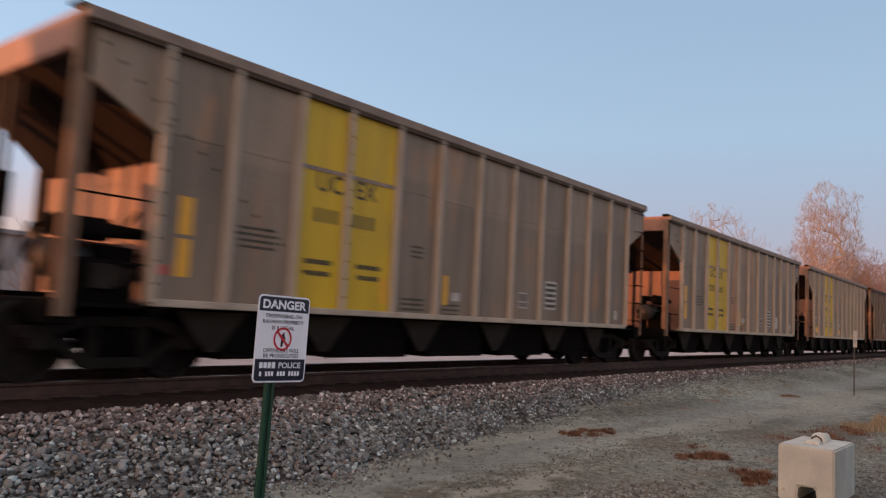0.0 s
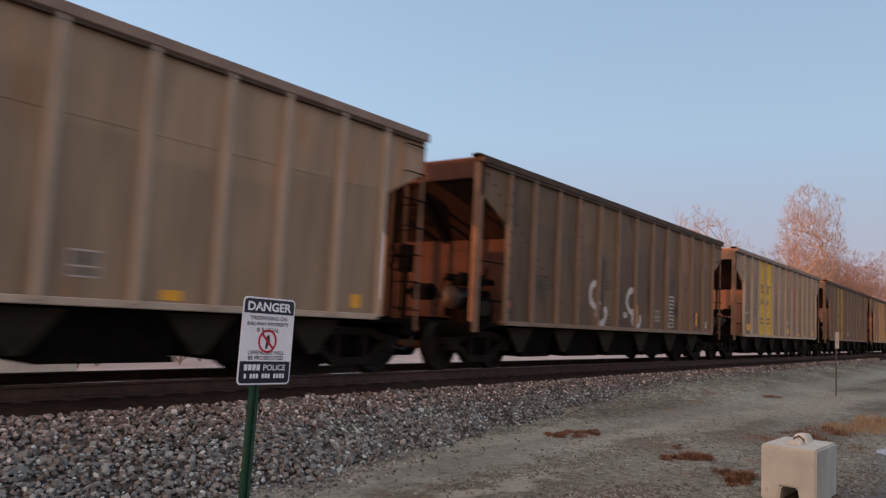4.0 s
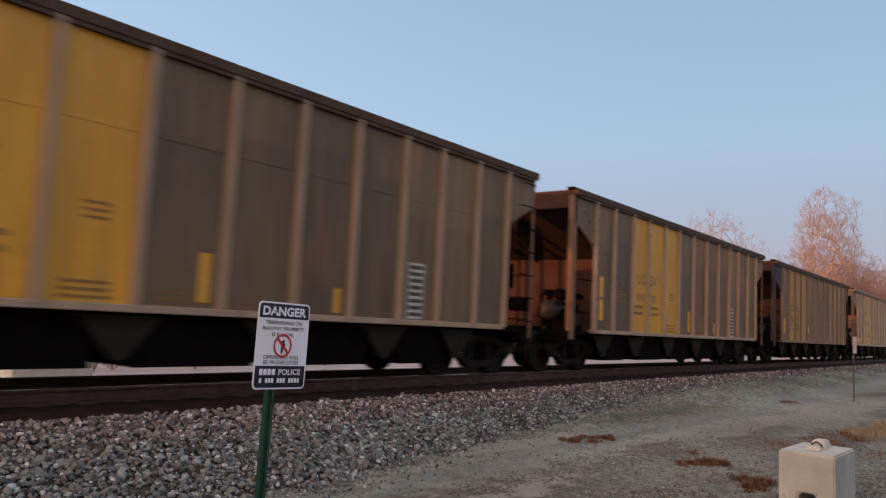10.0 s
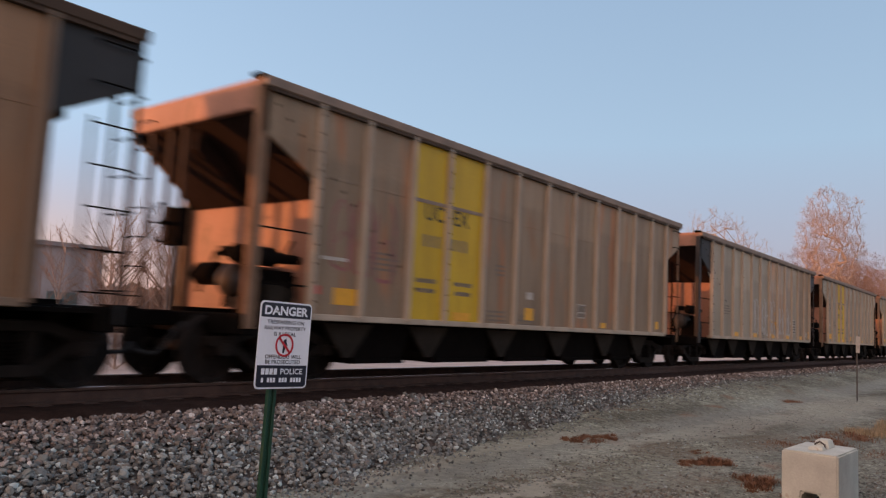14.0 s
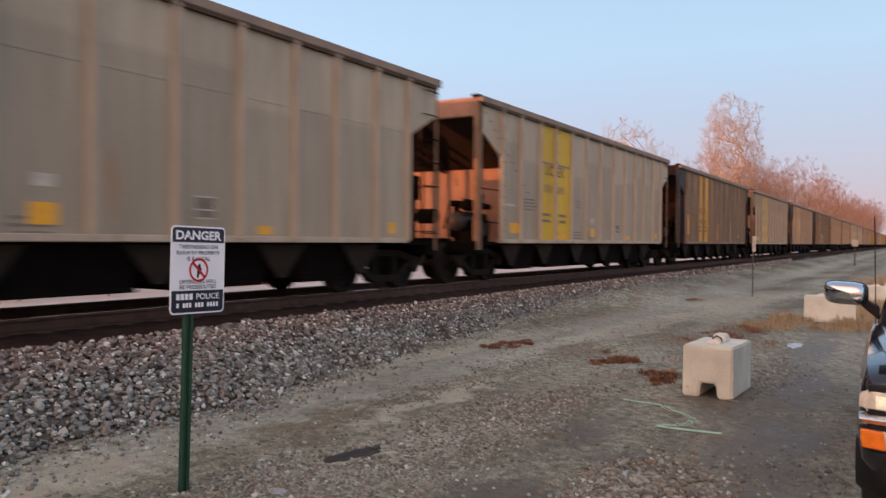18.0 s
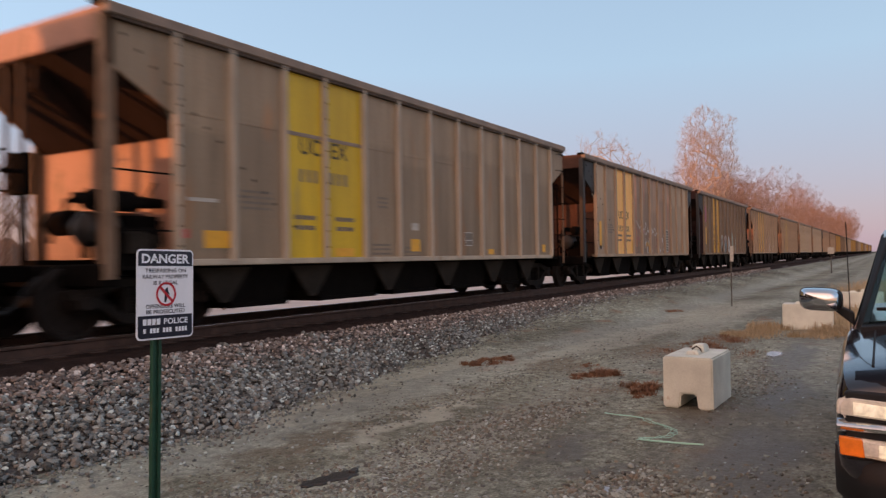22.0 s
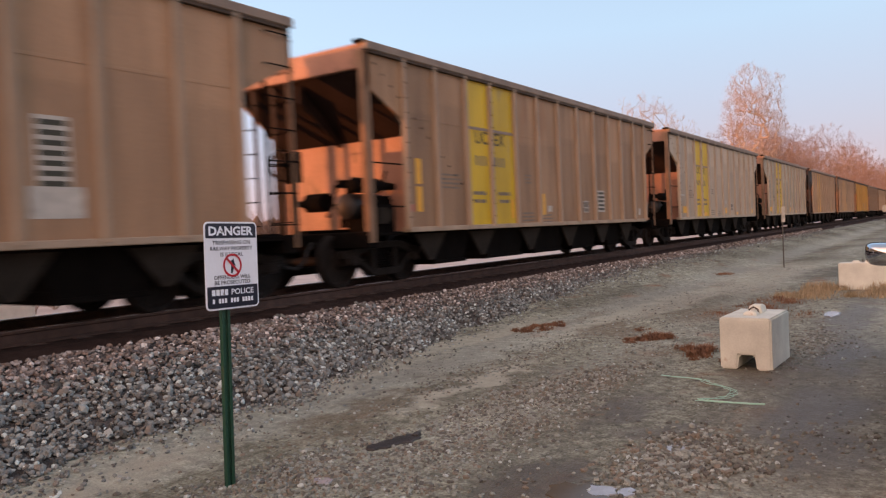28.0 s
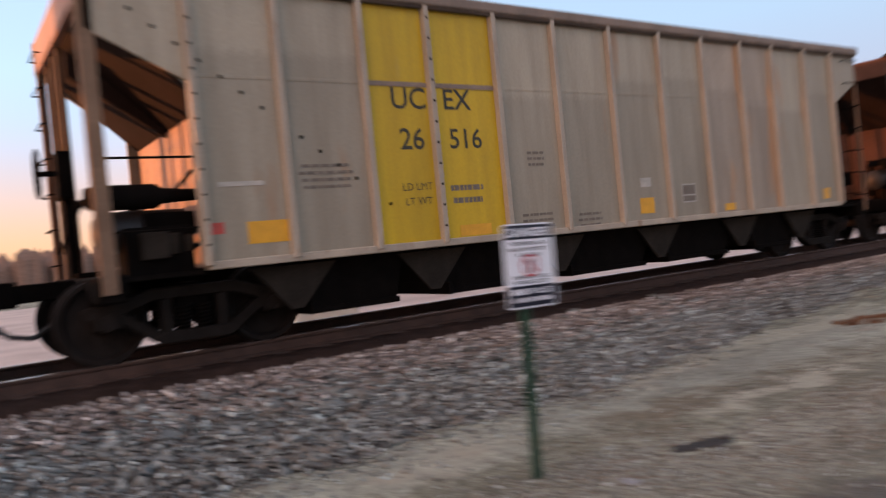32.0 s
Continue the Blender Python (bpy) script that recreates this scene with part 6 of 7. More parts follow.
def weeds(name, x, y, rx, ry, n, h, material, label, category, seed, lean=0.5):
    """A clump of thin dry blades and stalks."""
    rg = np.random.default_rng(seed)
    vs, fs = [], []
    hubs = [(rg.normal(0, rx), rg.normal(0, ry), rg.uniform(0.15, 0.5)) for _ in range(7)]
    for i in range(n):
        hx, hy, hs = hubs[rg.integers(7)]
        px, py = hx + rg.normal(0, rx * hs), hy + rg.normal(0, ry * hs)
        a, hh, w = rg.uniform(0, 6.28), h * rg.uniform(0.4, 1.2), rg.uniform(0.003, 0.007) * (1 + h * 1.5)
        dx, dy = lean * hh * math.cos(a + 1.3) * rg.uniform(0.2, 1), lean * hh * math.sin(a + 1.3) * rg.uniform(0.2, 1)
        o = len(vs)
        ux, uy = w * math.cos(a), w * math.sin(a)
        vs += [(px - ux, py - uy, 0), (px + ux, py + uy, 0), (px + dx * 0.4 + ux * 0.8, py + dy * 0.4 + uy * 0.8, hh * 0.6), (px + dx * 0.4 - ux * 0.8, py + dy * 0.4 - uy * 0.8, hh * 0.6), (px + dx, py + dy, hh)]
        fs += [(o, o + 1, o + 2, o + 3), (o + 3, o + 2, o + 4)]
    me = bpy.data.meshes.new(name)
    me.from_pydata(vs, [], fs)
    me.materials.append(material)
    return solid(name, me, label, category, (x, y, ground_z(x, y)), kind="stuff")


wr = random.Random(31)
for i, (x, y, rx, ry, n, h) in enumerate(((7.65, 8.1, 0.14, 0.07, 420, 0.07), (8.05, 7.98, 0.13, 0.06, 420, 0.06), (8.4, 7.82, 0.09, 0.06, 260, 0.07), (7.25, 6.0, 0.08, 0.06, 300, 0.07), (7.5, 5.85, 0.09, 0.08, 520, 0.11), (6.45, 4.92, 0.10, 0.09, 480, 0.12), (6.2, 4.82, 0.1, 0.06, 220, 0.06), (8.3, 6.3, 0.07, 0.04, 90, 0.04), (10.9, 5.6, 0.3, 0.12, 220, 0.05), (11.7, 5.1, 0.4, 0.2, 320, 0.07), (12.6, 4.85, 0.35, 0.2, 300, 0.09), (19.9, 7.7, 0.2, 0.1, 220, 0.09))):
    weeds("dead_weeds", x, y, rx * 1.35, ry * 1.9, int(n * 1.9), h * 0.72, RUSTW, "low mat of rusty-brown dead weeds on gravel", "dead weeds", 20 + i, 1.4)
for i, (x, y, rx, ry, n, h) in enumerate(((14.3, 4.75, 0.55, 0.3, 900, 0.17), (14.7, 3.7, 0.5, 0.5, 1000, 0.18), (15.5, 4.6, 0.25, 0.2, 350, 0.30), (14.9, 3.1, 0.5, 0.3, 500, 0.3), (17.2, 3.4, 0.8, 0.5, 700, 0.45), (20.6, 3.0, 0.8, 0.6, 700, 0.4), (26.0, 2.5, 2.5, 0.9, 1200, 0.5), (36.0, 1.5, 5.0, 1.2, 1500, 0.6))):
    weeds("dry_grass", x, y, rx, ry, int(n * 1.5), h * 0.72, STRAW, "tuft of dry straw-coloured grass beside a concrete block", "dry grass", 40 + i)


def twine():
    t = thing("plastic_twine", "tangle of pale green plastic twine and tube on gravel", "plastic twine", (0, 0, 0.02))
    part("tube", Build().tube([(3.69, 4.18, 0.01), (3.66, 4.05, 0.016), (3.69, 3.86, 0.012), (3.70, 3.72, 0.014), (3.74, 3.60, 0.01)], 0.009, 7).mesh("tube", TWINE, smooth=True), t)
    part("tube", Build().tube([(4.71, 4.86, 0.01), (4.66, 4.70, 0.012), (4.67, 4.55, 0.01), (4.62, 4.40, 0.012)], 0.006, 7).mesh("tube", TWINE, smooth=True), t)
    rg = random.Random(4)
    for j in range(3):
        path = []
        for i in range(26):
            u = i / 25
            path.append((4.62 - 0.93 * u + rg.uniform(-0.03, 0.03), 4.40 - 0.33 * math.sin(math.pi * u ** 1.15) - 0.22 * u + 0.035 * math.sin(15 * u + 2.2 * j), 0.004 + 0.006 * j))
        part("strand", Build().tube(path, 0.003, 5).mesh("strand", TWINE, smooth=True), t)
    return t


twine()


# ---- the parked car ----
def sport_utility_car():
    c = thing("parked_car", "dark navy sport utility car with chrome mirrors parked on gravel", "parked car", (1.32, 1.40, 0.0), 0.0)

    def ring(x, half, zb, zs, zt, crown, narrow=0.0):
        """Closed cross-section: floor, flank, shoulder, crowned top."""
        r = [(0.0, zb), (half - 0.10, zb), (half - 0.02, zb + 0.10), (half, (zb + zs) / 2), (half - 0.015, zs - 0.08), (half - 0.05 - narrow, zs), (half - 0.22 - narrow, zt - 0.02), (half * 0.5, zt + crown * 0.75), (0.0, zt + crown)]
        return [(x, y, z) for y, z in r] + [(x, -y, z) for y, z in r[-2:0:-1]]
    body = Build().loft([ring(0.05, 0.92, 0.50, 0.95, 0.99, 0.015), ring(0.07, 0.95, 0.47, 0.985, 1.03, 0.03), ring(0.11, 0.972, 0.46, 1.02, 1.07, 0.045), ring(0.18, 0.985, 0.45, 1.05, 1.105, 0.055), ring(0.30, 0.996, 0.44, 1.075, 1.135, 0.062), ring(0.6, 1.005, 0.42, 1.11, 1.165, 0.065), ring(1.0, 1.01, 0.42, 1.15, 1.20, 0.06), ring(1.5, 1.01, 0.42, 1.20, 1.255, 0.05), ring(1.75, 1.005, 0.42, 1.20, 1.245, 0.03), ring(3.2, 1.0, 0.42, 1.19, 1.22, 0.02), ring(4.8, 0.99, 0.44, 1.20, 1.23, 0.02), ring(5.05, 0.94, 0.5, 1.18, 1.2, 0.01)])
    part("body", body.mesh("body", CARP, smooth=True), c, "glossy dark navy body shell")
    hood_z = lambda x, y: float(np.interp(x, [0.05, 0.07, 0.11, 0.18, 0.30, 0.6, 1.0, 1.5], [0.99, 1.03, 1.07, 1.105, 1.135, 1.165, 1.20, 1.255])) + float(np.interp(abs(y), [0, 0.25, 0.49, 0.75, 0.92], [0.055, 0.052, 0.041, -0.02, -0.05]))
    nose = lambda y: 0.05 + 0.10 * abs(y / 0.86) ** 4
    part("hood_shield", Build().loft([[(nose(y) + d * (1 - 0.5 * abs(y / 0.88) ** 6), y, hood_z(nose(y) + max(d, 0), y) + lift * (1 - abs(y / 0.9) ** 8)) for d, lift in ((-0.02, -0.05), (-0.015, -0.015), (0.0, 0.012), (0.04, 0.018), (0.09, 0.018), (0.13, 0.012), (0.13, -0.012), (0.06, -0.012), (0.0, -0.05))] for y in np.linspace(-0.88, 0.88, 23)]).mesh("hood_shield", SHIELD, smooth=True), c, "smoky plastic shield along the bonnet edge")
    for s in (-1, 1):
        part("hood_gap", Build().tube([(x, s * 0.79, hood_z(x, 0.79) + 0.004) for x in (0.3, 0.5, 0.8, 1.1, 1.4)], 0.008, 6).mesh("hood_gap", TRIMK), c)
    # cab: pillars and roof as a frame, panes between
    zr = 2.0
    roof = Build().loft([[(x, y, z) for y, z in ((-0.75 + e, zr - 0.09 - d), (-0.72 + e, zr - 0.045 - d), (-0.64 + e, zr - 0.005 - d), (-0.3, zr + 0.035 - d), (0.3, zr + 0.035 - d), (0.64 - e, zr - 0.005 - d), (0.72 - e, zr - 0.045 - d), (0.75 - e, zr - 0.09 - d), (0.6, zr - 0.11 - d), (-0.6, zr - 0.11 - d))] for x, e, d in ((2.22, 0.03, 0.02), (2.4, 0.0, 0.0), (3.2, 0.0, -0.01), (4.6, 0.01, 0.0), (4.85, 0.04, 0.05))])
    part("roof", roof.mesh("roof", CARP, smooth=True), c, "dark roof panel")
    for s in (-1, 1):
        part("front_pillar", Build().loft([[(1.52, s * 0.90, 1.19), (1.64, s * 0.93, 1.19), (1.64, s * 0.87, 1.19), (1.54, s * 0.84, 1.19)], [(2.24, s * 0.69, 1.92), (2.36, s * 0.745, 1.92), (2.36, s * 0.67, 1.95), (2.26, s * 0.65, 1.94)]]).mesh("front_pillar", TRIMK, bevel=0.01), c)
        for x in (3.05, 4.05, 4.8):
            part("door_pillar", Build().loft([[(x, s * 0.95, 1.2), (x + 0.1, s * 0.95, 1.2), (x + 0.1, s * 0.89, 1.2), (x, s * 0.89, 1.2)], [(x, s * 0.75, 1.92), (x + 0.08, s * 0.75, 1.92), (x + 0.08, s * 0.69, 1.92), (x, s * 0.69, 1.92)]]).mesh("door_pillar", TRIMK), c)
        part("side_window", Build().loft([[(1.72, s * 0.945, 1.2), (4.8, s * 0.945, 1.2), (4.8, s * 0.935, 1.2), (1.72, s * 0.935, 1.2)], [(2.42, s * 0.74, 1.92), (4.8, s * 0.74, 1.92), (4.8, s * 0.73, 1.92), (2.42, s * 0.73, 1.92)]]).mesh("side_window", SIDEGLASS), c, "tinted side glass")
        part("roof_rail", Build().tube([(2.7, s * 0.6, zr - 0.01), (2.9, s * 0.6, zr + 0.04), (4.4, s * 0.6, zr + 0.04), (4.6, s * 0.6, zr - 0.01)], 0.018, 6).mesh("roof_rail", TRIMK, smooth=True), c)
        # door mirror: dark shell, chrome cover
        oval = lambda x, k, y0=1.155, z0=1.42: [(x, s * (y0 + k * 0.15 * math.copysign(abs(math.cos(a)) ** 0.5, math.cos(a))), z0 + k * 0.09 * math.copysign(abs(math.sin(a)) ** 0.5, math.sin(a)) + 0.012 * math.cos(a)) for a in np.linspace(0, 2 * math.pi, 28, endpoint=False)]
        m = part("mirror", Build().loft([oval(1.73, 1.0), oval(1.76, 1.02), oval(1.80, 1.0), oval(1.83, 0.9)]).mesh("mirror", TRIMK, smooth=True), c, "door mirror in a dark shell")
        part("chrome_cap", Build().loft([oval(1.729, 0.97), oval(1.69, 0.96), oval(1.655, 0.9), oval(1.625, 0.78), oval(1.605, 0.58), oval(1.595, 0.3)]).mesh("chrome_cap", CHROME, smooth=True), m, "bright rounded chrome mirror cover")
        part("mirror_arm", Build().loft([[(1.72, s * 0.93, 1.22), (1.84, s * 0.93, 1.22), (1.84, s * 0.93, 1.32), (1.72, s * 0.93, 1.32)], [(1.74, s * 1.06, 1.33), (1.84, s * 1.06, 1.33), (1.84, s * 1.06, 1.39), (1.74, s * 1.06, 1.39)]]).mesh("mirror_arm", TRIMK, bevel=0.01), m)
        # lamps
        h = part("headlight", Build().prism([(s * 0.955, 0.868), (s * 0.972, 0.90), (s * 0.968, 0.955), (s * 0.945, 0.99), (s * 0.90, 1.0), (s * 0.70, 0.988), (s * 0.54, 0.968), (s * 0.505, 0.945), (s * 0.495, 0.905), (s * 0.51, 0.86), (s * 0.545, 0.845), (s * 0.75, 0.85)], 0.02, 0.09, "x").mesh("headlight", LENS, bevel=0.022, seg=3, smooth=True), c, "wide clear headlamp unit", (0, 0, -0.015))
        for y, w_ in ((0.795, 0.105), (0.605, 0.085)):
            part("bulb_glass", Build().loft([[(0.016, s * (y - w_), 0.866), (0.016, s * (y + w_), 0.880), (0.016, s * (y + w_), 0.978), (0.016, s * (y - w_), 0.958)], [(0.008, s * (y - w_ + 0.02), 0.89), (0.008, s * (y + w_ - 0.02), 0.90), (0.008, s * (y + w_ - 0.02), 0.95), (0.008, s * (y - w_ + 0.02), 0.935)]]).mesh("bulb_glass", LAMPW, bevel=0.014, seg=3, smooth=True), h, "bright moulded lamp glass")
        part("reflector_bowl", Build().lathe([(0.032, 0.0), (0.026, -0.006), (0.02, 0.0), (0.0, 0.004)], 16, "x").mesh("reflector_bowl", CHROME, smooth=True), h, "", (0.004, s * 0.60, 0.915))
        part("lamp_divider", Build().box(0.004, 0.02, s * 0.70 - 0.006, s * 0.70 + 0.006, 0.86, 0.97).mesh("lamp_divider", GALV), h)
        g = part("fog_lamp", Build().prism([(s * 0.94, 0.672), (s * 0.962, 0.70), (s * 0.962, 0.75), (s * 0.94, 0.768), (s * 0.75, 0.755), (s * 0.535, 0.732), (s * 0.50, 0.715), (s * 0.488, 0.675), (s * 0.50, 0.635), (s * 0.55, 0.632)], 0.0, 0.08, "x").mesh("fog_lamp", LENS, bevel=0.018, seg=3, smooth=True), c, "lower lamp unit with an orange end", (0, 0, -0.015))
        part("orange_lens", Build().prism([(s * 0.955, 0.67), (s * 0.962, 0.772), (s * 0.845, 0.762), (s * 0.835, 0.66)], -0.008, 0.03, "x").mesh("orange_lens", LAMPO, bevel=0.006), g, "orange signal lens")
        part("lamp_glow", Build().prism([(s * 0.77, 0.665), (s * 0.77, 0.74), (s * 0.60, 0.728), (s * 0.60, 0.655)], -0.004, 0.01, "x").mesh("lamp_glow", LAMPW, bevel=0.006), g, "pale moulded lamp glass")
        wheel = part("wheel", Build().lathe([(0.20, -0.11), (0.30, -0.125), (0.355, -0.11), (0.37, -0.06), (0.37, 0.06), (0.355, 0.11), (0.30, 0.125), (0.20, 0.11)], 24).mesh("wheel", RUBBER, smooth=True), c, "black tyre", (0.95, s * 0.86, 0.37))
        part("rim", Build().lathe([(0.0, -0.09), (0.06, -0.1), (0.19, -0.07), (0.21, -0.10), (0.21, 0.1), (0.0, 0.08)], 18).mesh("rim", GALV, smooth=True), wheel)
        wheel = part("wheel", wheel.data, c, "black tyre", (4.0, s * 0.86, 0.37))
        part("rim", bpy.data.meshes["rim"], wheel)
    lower = [(1.56, -0.87, 1.265), (1.49, -0.4, 1.30), (1.47, 0.0, 1.305), (1.49, 0.4, 1.30), (1.56, 0.87, 1.265)]
    upper = [(2.25, -0.68, 1.925), (2.20, -0.32, 1.965), (2.19, 0, 1.975), (2.20, 0.32, 1.965), (2.25, 0.68, 1.925)]
    part("windscreen", Build().loft([row + [(x + 0.012, y, z) for x, y, z in row[::-1]] for row in (lower, upper)]).mesh("windscreen", WIND, smooth=True), c, "greenish tinted windscreen")
    part("cowl", Build().loft([[(x, y * 1.0, z) for y, z in ((-0.88, 1.245), (-0.4, 1.285), (0.4, 1.285), (0.88, 1.245), (0.88, 1.10), (-0.88, 1.10))] for x in (1.38, 1.66)]).mesh("cowl", TRIMK, bevel=0.005), c)
    for y0, y1 in ((0.78, 0.02), (0.0, -0.72)):
        part("wiper", Build().tube([(1.45, y1, 1.325), (1.54, (y0 + y1) / 2, 1.37), (1.575, y0, 1.36)], 0.011, 6).tube([(1.555, y1 + 0.12, 1.372), (1.56, y0, 1.368)], 0.008, 5).mesh("wiper", TRIMK), c)
    # grille, chrome bar, bumper
    part("grille", Build().box(0.06, 0.12, -0.50, 0.50, 0.66, 0.99).mesh("grille", TRIMK, bevel=0.01), c, "dark mesh grille")
    for z in (0.91, 0.945, 0.68, 0.71):
        part("grille_bar", Build().box(0.03, 0.042, -0.46, 0.46, z - 0.003, z + 0.003).mesh("grille_bar", CHROME), c, "thin bright grille bar")
    for z in (0.695, 0.9275):
        for k in range(6):
            part("grille_upright", Build().box(0.028, 0.044, -0.003, 0.003, -0.026, 0.026).mesh("grille_upright", CHROME), c, "", (0, -0.4375 + 0.175 * k, z))
    part("chrome_bar", Build().loft([[(0.06, y, 0.765), (-0.02 + 0.05 * abs(y) ** 4, y, 0.79), (-0.03 + 0.05 * abs(y) ** 4, y, 0.81), (-0.015 + 0.05 * abs(y) ** 4, y, 0.83), (0.06, y, 0.845)] for y in np.linspace(-0.97, 0.97, 15)]).mesh("chrome_bar", CHROME, smooth=True), c, "chrome strip across the nose")
    bow = lambda y: 0.34 * abs(y) ** 9
    part("bumper", Build().loft([[(0.10 + bow(y), y, 0.32), (bow(y), y, 0.38), (-0.04 + bow(y), y, 0.50), (-0.03 + bow(y), y, 0.58), (0.02 + bow(y), y, 0.63), (0.42, y, 0.63), (0.42, y, 0.34)] for y in (1.0 * math.sin(a) for a in np.linspace(-math.pi / 2, math.pi / 2, 33))]).mesh("bumper", TRIMK, smooth=True), c, "black front bumper")
    part("nose_band", Build().box(0.036, 0.09, -0.93, 0.93, 0.62, 1.0).mesh("nose_band", TRIMK, bevel=0.01), c)
    part("antenna", Build().tube([(0, 0, 0), (0.02, 0.01, 0.42), (0.03, 0.02, 0.84)], 0.004, 5).mesh("antenna", TRIMK), c, "thin whip antenna", (1.15, 0.93, 1.15))
    part("roof_aerial", Build().tube([(0, 0, 0), (0.05, 0, 0.06)], 0.008, 5).mesh("roof_aerial", TRIMK), c, "", (2.5, 0.42, zr + 0.04))
    # what shows behind the glass
    part("dashboard", Build().box(1.62, 2.05, -0.82, 0.82, 1.05, 1.24).mesh("dashboard", TRIMK, bevel=0.03), c)
    part("steering_wheel", Build().tube([(2.1 + 0.07 * math.sin(a), -0.42 + 0.19 * math.cos(a), 1.28 + 0.17 * math.sin(a)) for a in np.linspace(0, 6.283, 19)], 0.014, 6).mesh("steering_wheel", TRIMK), c)
    for y in (-0.42, 0.42):
        seat = part("seat", Build().box(2.75, 2.95, y - 0.26, y + 0.26, 0.9, 1.5).mesh("seat", SEATC, bevel=0.05, seg=2), c, "grey cloth seat back")
        part("headrest", Build().box(2.80, 2.90, y - 0.13, y + 0.13, 1.54, 1.72).mesh("headrest", SEATC, bevel=0.03, seg=2), seat)
    part("rear_view_mirror", Build().box(2.14, 2.16, -0.02, 0.24, 1.60, 1.68).mesh("rear_view_mirror", GALV, bevel=0.006), c, "small interior mirror")
    part("rear_panel", Build().box(4.7, 4.76, -0.66, 0.66, 1.2, 1.84).mesh("rear_panel", SEATC), c, "dark rear trim")
    return c


sport_utility_car()


# ---- poles ----
def utility_pole(x, y, h, arms):
    p = thing("utility_pole", "weathered timber utility pole with crossarm", "utility pole", (x, y, 0), group="utility poles")
    part("shaft", Build().tube([(0, 0, -0.5), (0.03, 0.02, h * 0.5), (0, 0, h)], 0.17, 10, r2=0.11).mesh("shaft", POLEM, smooth=True), p)
    for z in arms:
        a = part("crossarm", Build().box(-0.06, 0.06, -1.25, 1.25, -0.06, 0.06).mesh("crossarm", POLEM, bevel=0.01), p, "", (-0.17, 0, z))
        for y2 in (-1.1, -0.4, 0.4, 1.1):
            part("insulator", Build().lathe([(0, 0), (0.05, 0.02), (0.035, 0.07), (0.05, 0.1), (0, 0.14)], 8, "z").mesh("insulator", GALV), a, "", (0, y2, 0.06))
    return p


for x, y, h, arms in ((74, -5.0, 12.0, (5.9,)), (108, -5.1, 12.5, ()), (142, -5.2, 8.6, ()), (176, -5.3, 9.0, (8.6,)), (215, -5.4, 9.0, ()), (260, -5.4, 9.0, ())):
    utility_pole(x, y, h, arms)


# ---- bare trees ----
def crown_tree_mesh(seed, height, width, low, nodes, twigs, bark, fine):
    """A leafless tree: forks that reach out to fill an oval crown, thick where many meet, with fine twigs at their ends."""
    rg = np.random.default_rng(seed)
    pts = [np.array([0, 0, height * low * i / 4]) for i in range(5)]
    up = [-1, 0, 1, 2, 3]
    mid, half = height * (low + 1) / 2, height * (1 - low) / 2
    aim = []
    while len(aim) < nodes:
        p = rg.uniform(-1, 1, 3)
        r = float(np.linalg.norm(p))
        if r > 1 or rg.uniform() > 0.25 + 0.75 * r:
            continue
        taper = 0.42 + 0.58 * min(1.0, (p[2] + 1) / 1.05)
        wob = 1 + 0.22 * noise.noise((p[0] * 2.1 + seed, p[1] * 2.1, p[2] * 2.1))
        aim.append(np.array([p[0] * width * taper * wob, p[1] * width * taper * wob, mid + p[2] * half * wob]))
    aim.sort(key=lambda p: float(np.hypot(p[0], p[1]) * 0.9 + (p[2] - height * low) * 0.75))
    arr = np.zeros((nodes + 5, 3))
    arr[:5] = np.array(pts)
    count = 5
    for p in aim:
        d = arr[:count] - p
        drop = np.maximum(0, d[:, 2] + 0.25 * np.hypot(d[:, 0], d[:, 1]))
        cost = np.linalg.norm(d, axis=1) + 2.2 * drop
        cost[:3] += height
        up.append(int(cost.argmin()))
        arr[count] = p
        count += 1
    load = np.ones(count)
    for i in range(count - 1, 0, -1):
        load[up[i]] += load[i]
    wood, twig = Build(), Build()
    thick = lambda i: max(0.0005 * height, 0.0165 * height * (load[i] / count) ** 0.5)
    kids = set(up)
    for i in range(1, count):
        a_, c_ = Vector(arr[up[i]]), Vector(arr[i])
        bend = (a_ + c_) / 2 + Vector(rg.uniform(-0.07, 0.07, 3)) * (c_ - a_).length + Vector((0, 0, -0.06 * (c_ - a_).length))
        (wood if load[i] > 12 else twig).tube([a_, bend, c_], thick(up[i]) if load[up[i]] < load[i] * 2.5 else thick(i) * 1.3, 6 if load[i] > 12 else 3, False, thick(i))
        for k in range(twigs if i not in kids else twigs // 2):
            out = Vector((arr[i][0], arr[i][1], (arr[i][2] - mid) * 0.8 + 0.25 * height)).normalized()
            d = (out + Vector(rg.uniform(-0.9, 0.9, 3))).normalized()
            ln = height * rg.uniform(0.03, 0.065)
            q = c_ + d * ln * 0.55 + Vector(rg.uniform(-0.1, 0.1, 3)) * ln
            tip = q + (d + Vector(rg.uniform(-0.5, 0.5, 3))).normalized() * ln * 0.5
            twig.tube([c_, q, tip], 0.0004 * height, 3, False, 0.0002 * height)
            for m_ in range(3):
                twig.tube([q, q + (d + Vector(rg.uniform(-1, 1, 3))).normalized() * ln * rg.uniform(0.3, 0.6)], 0.00034 * height, 3, False, 0.00018 * height)
    return wood.mesh("trunk", bark, smooth=True), twig.mesh("crown", fine)

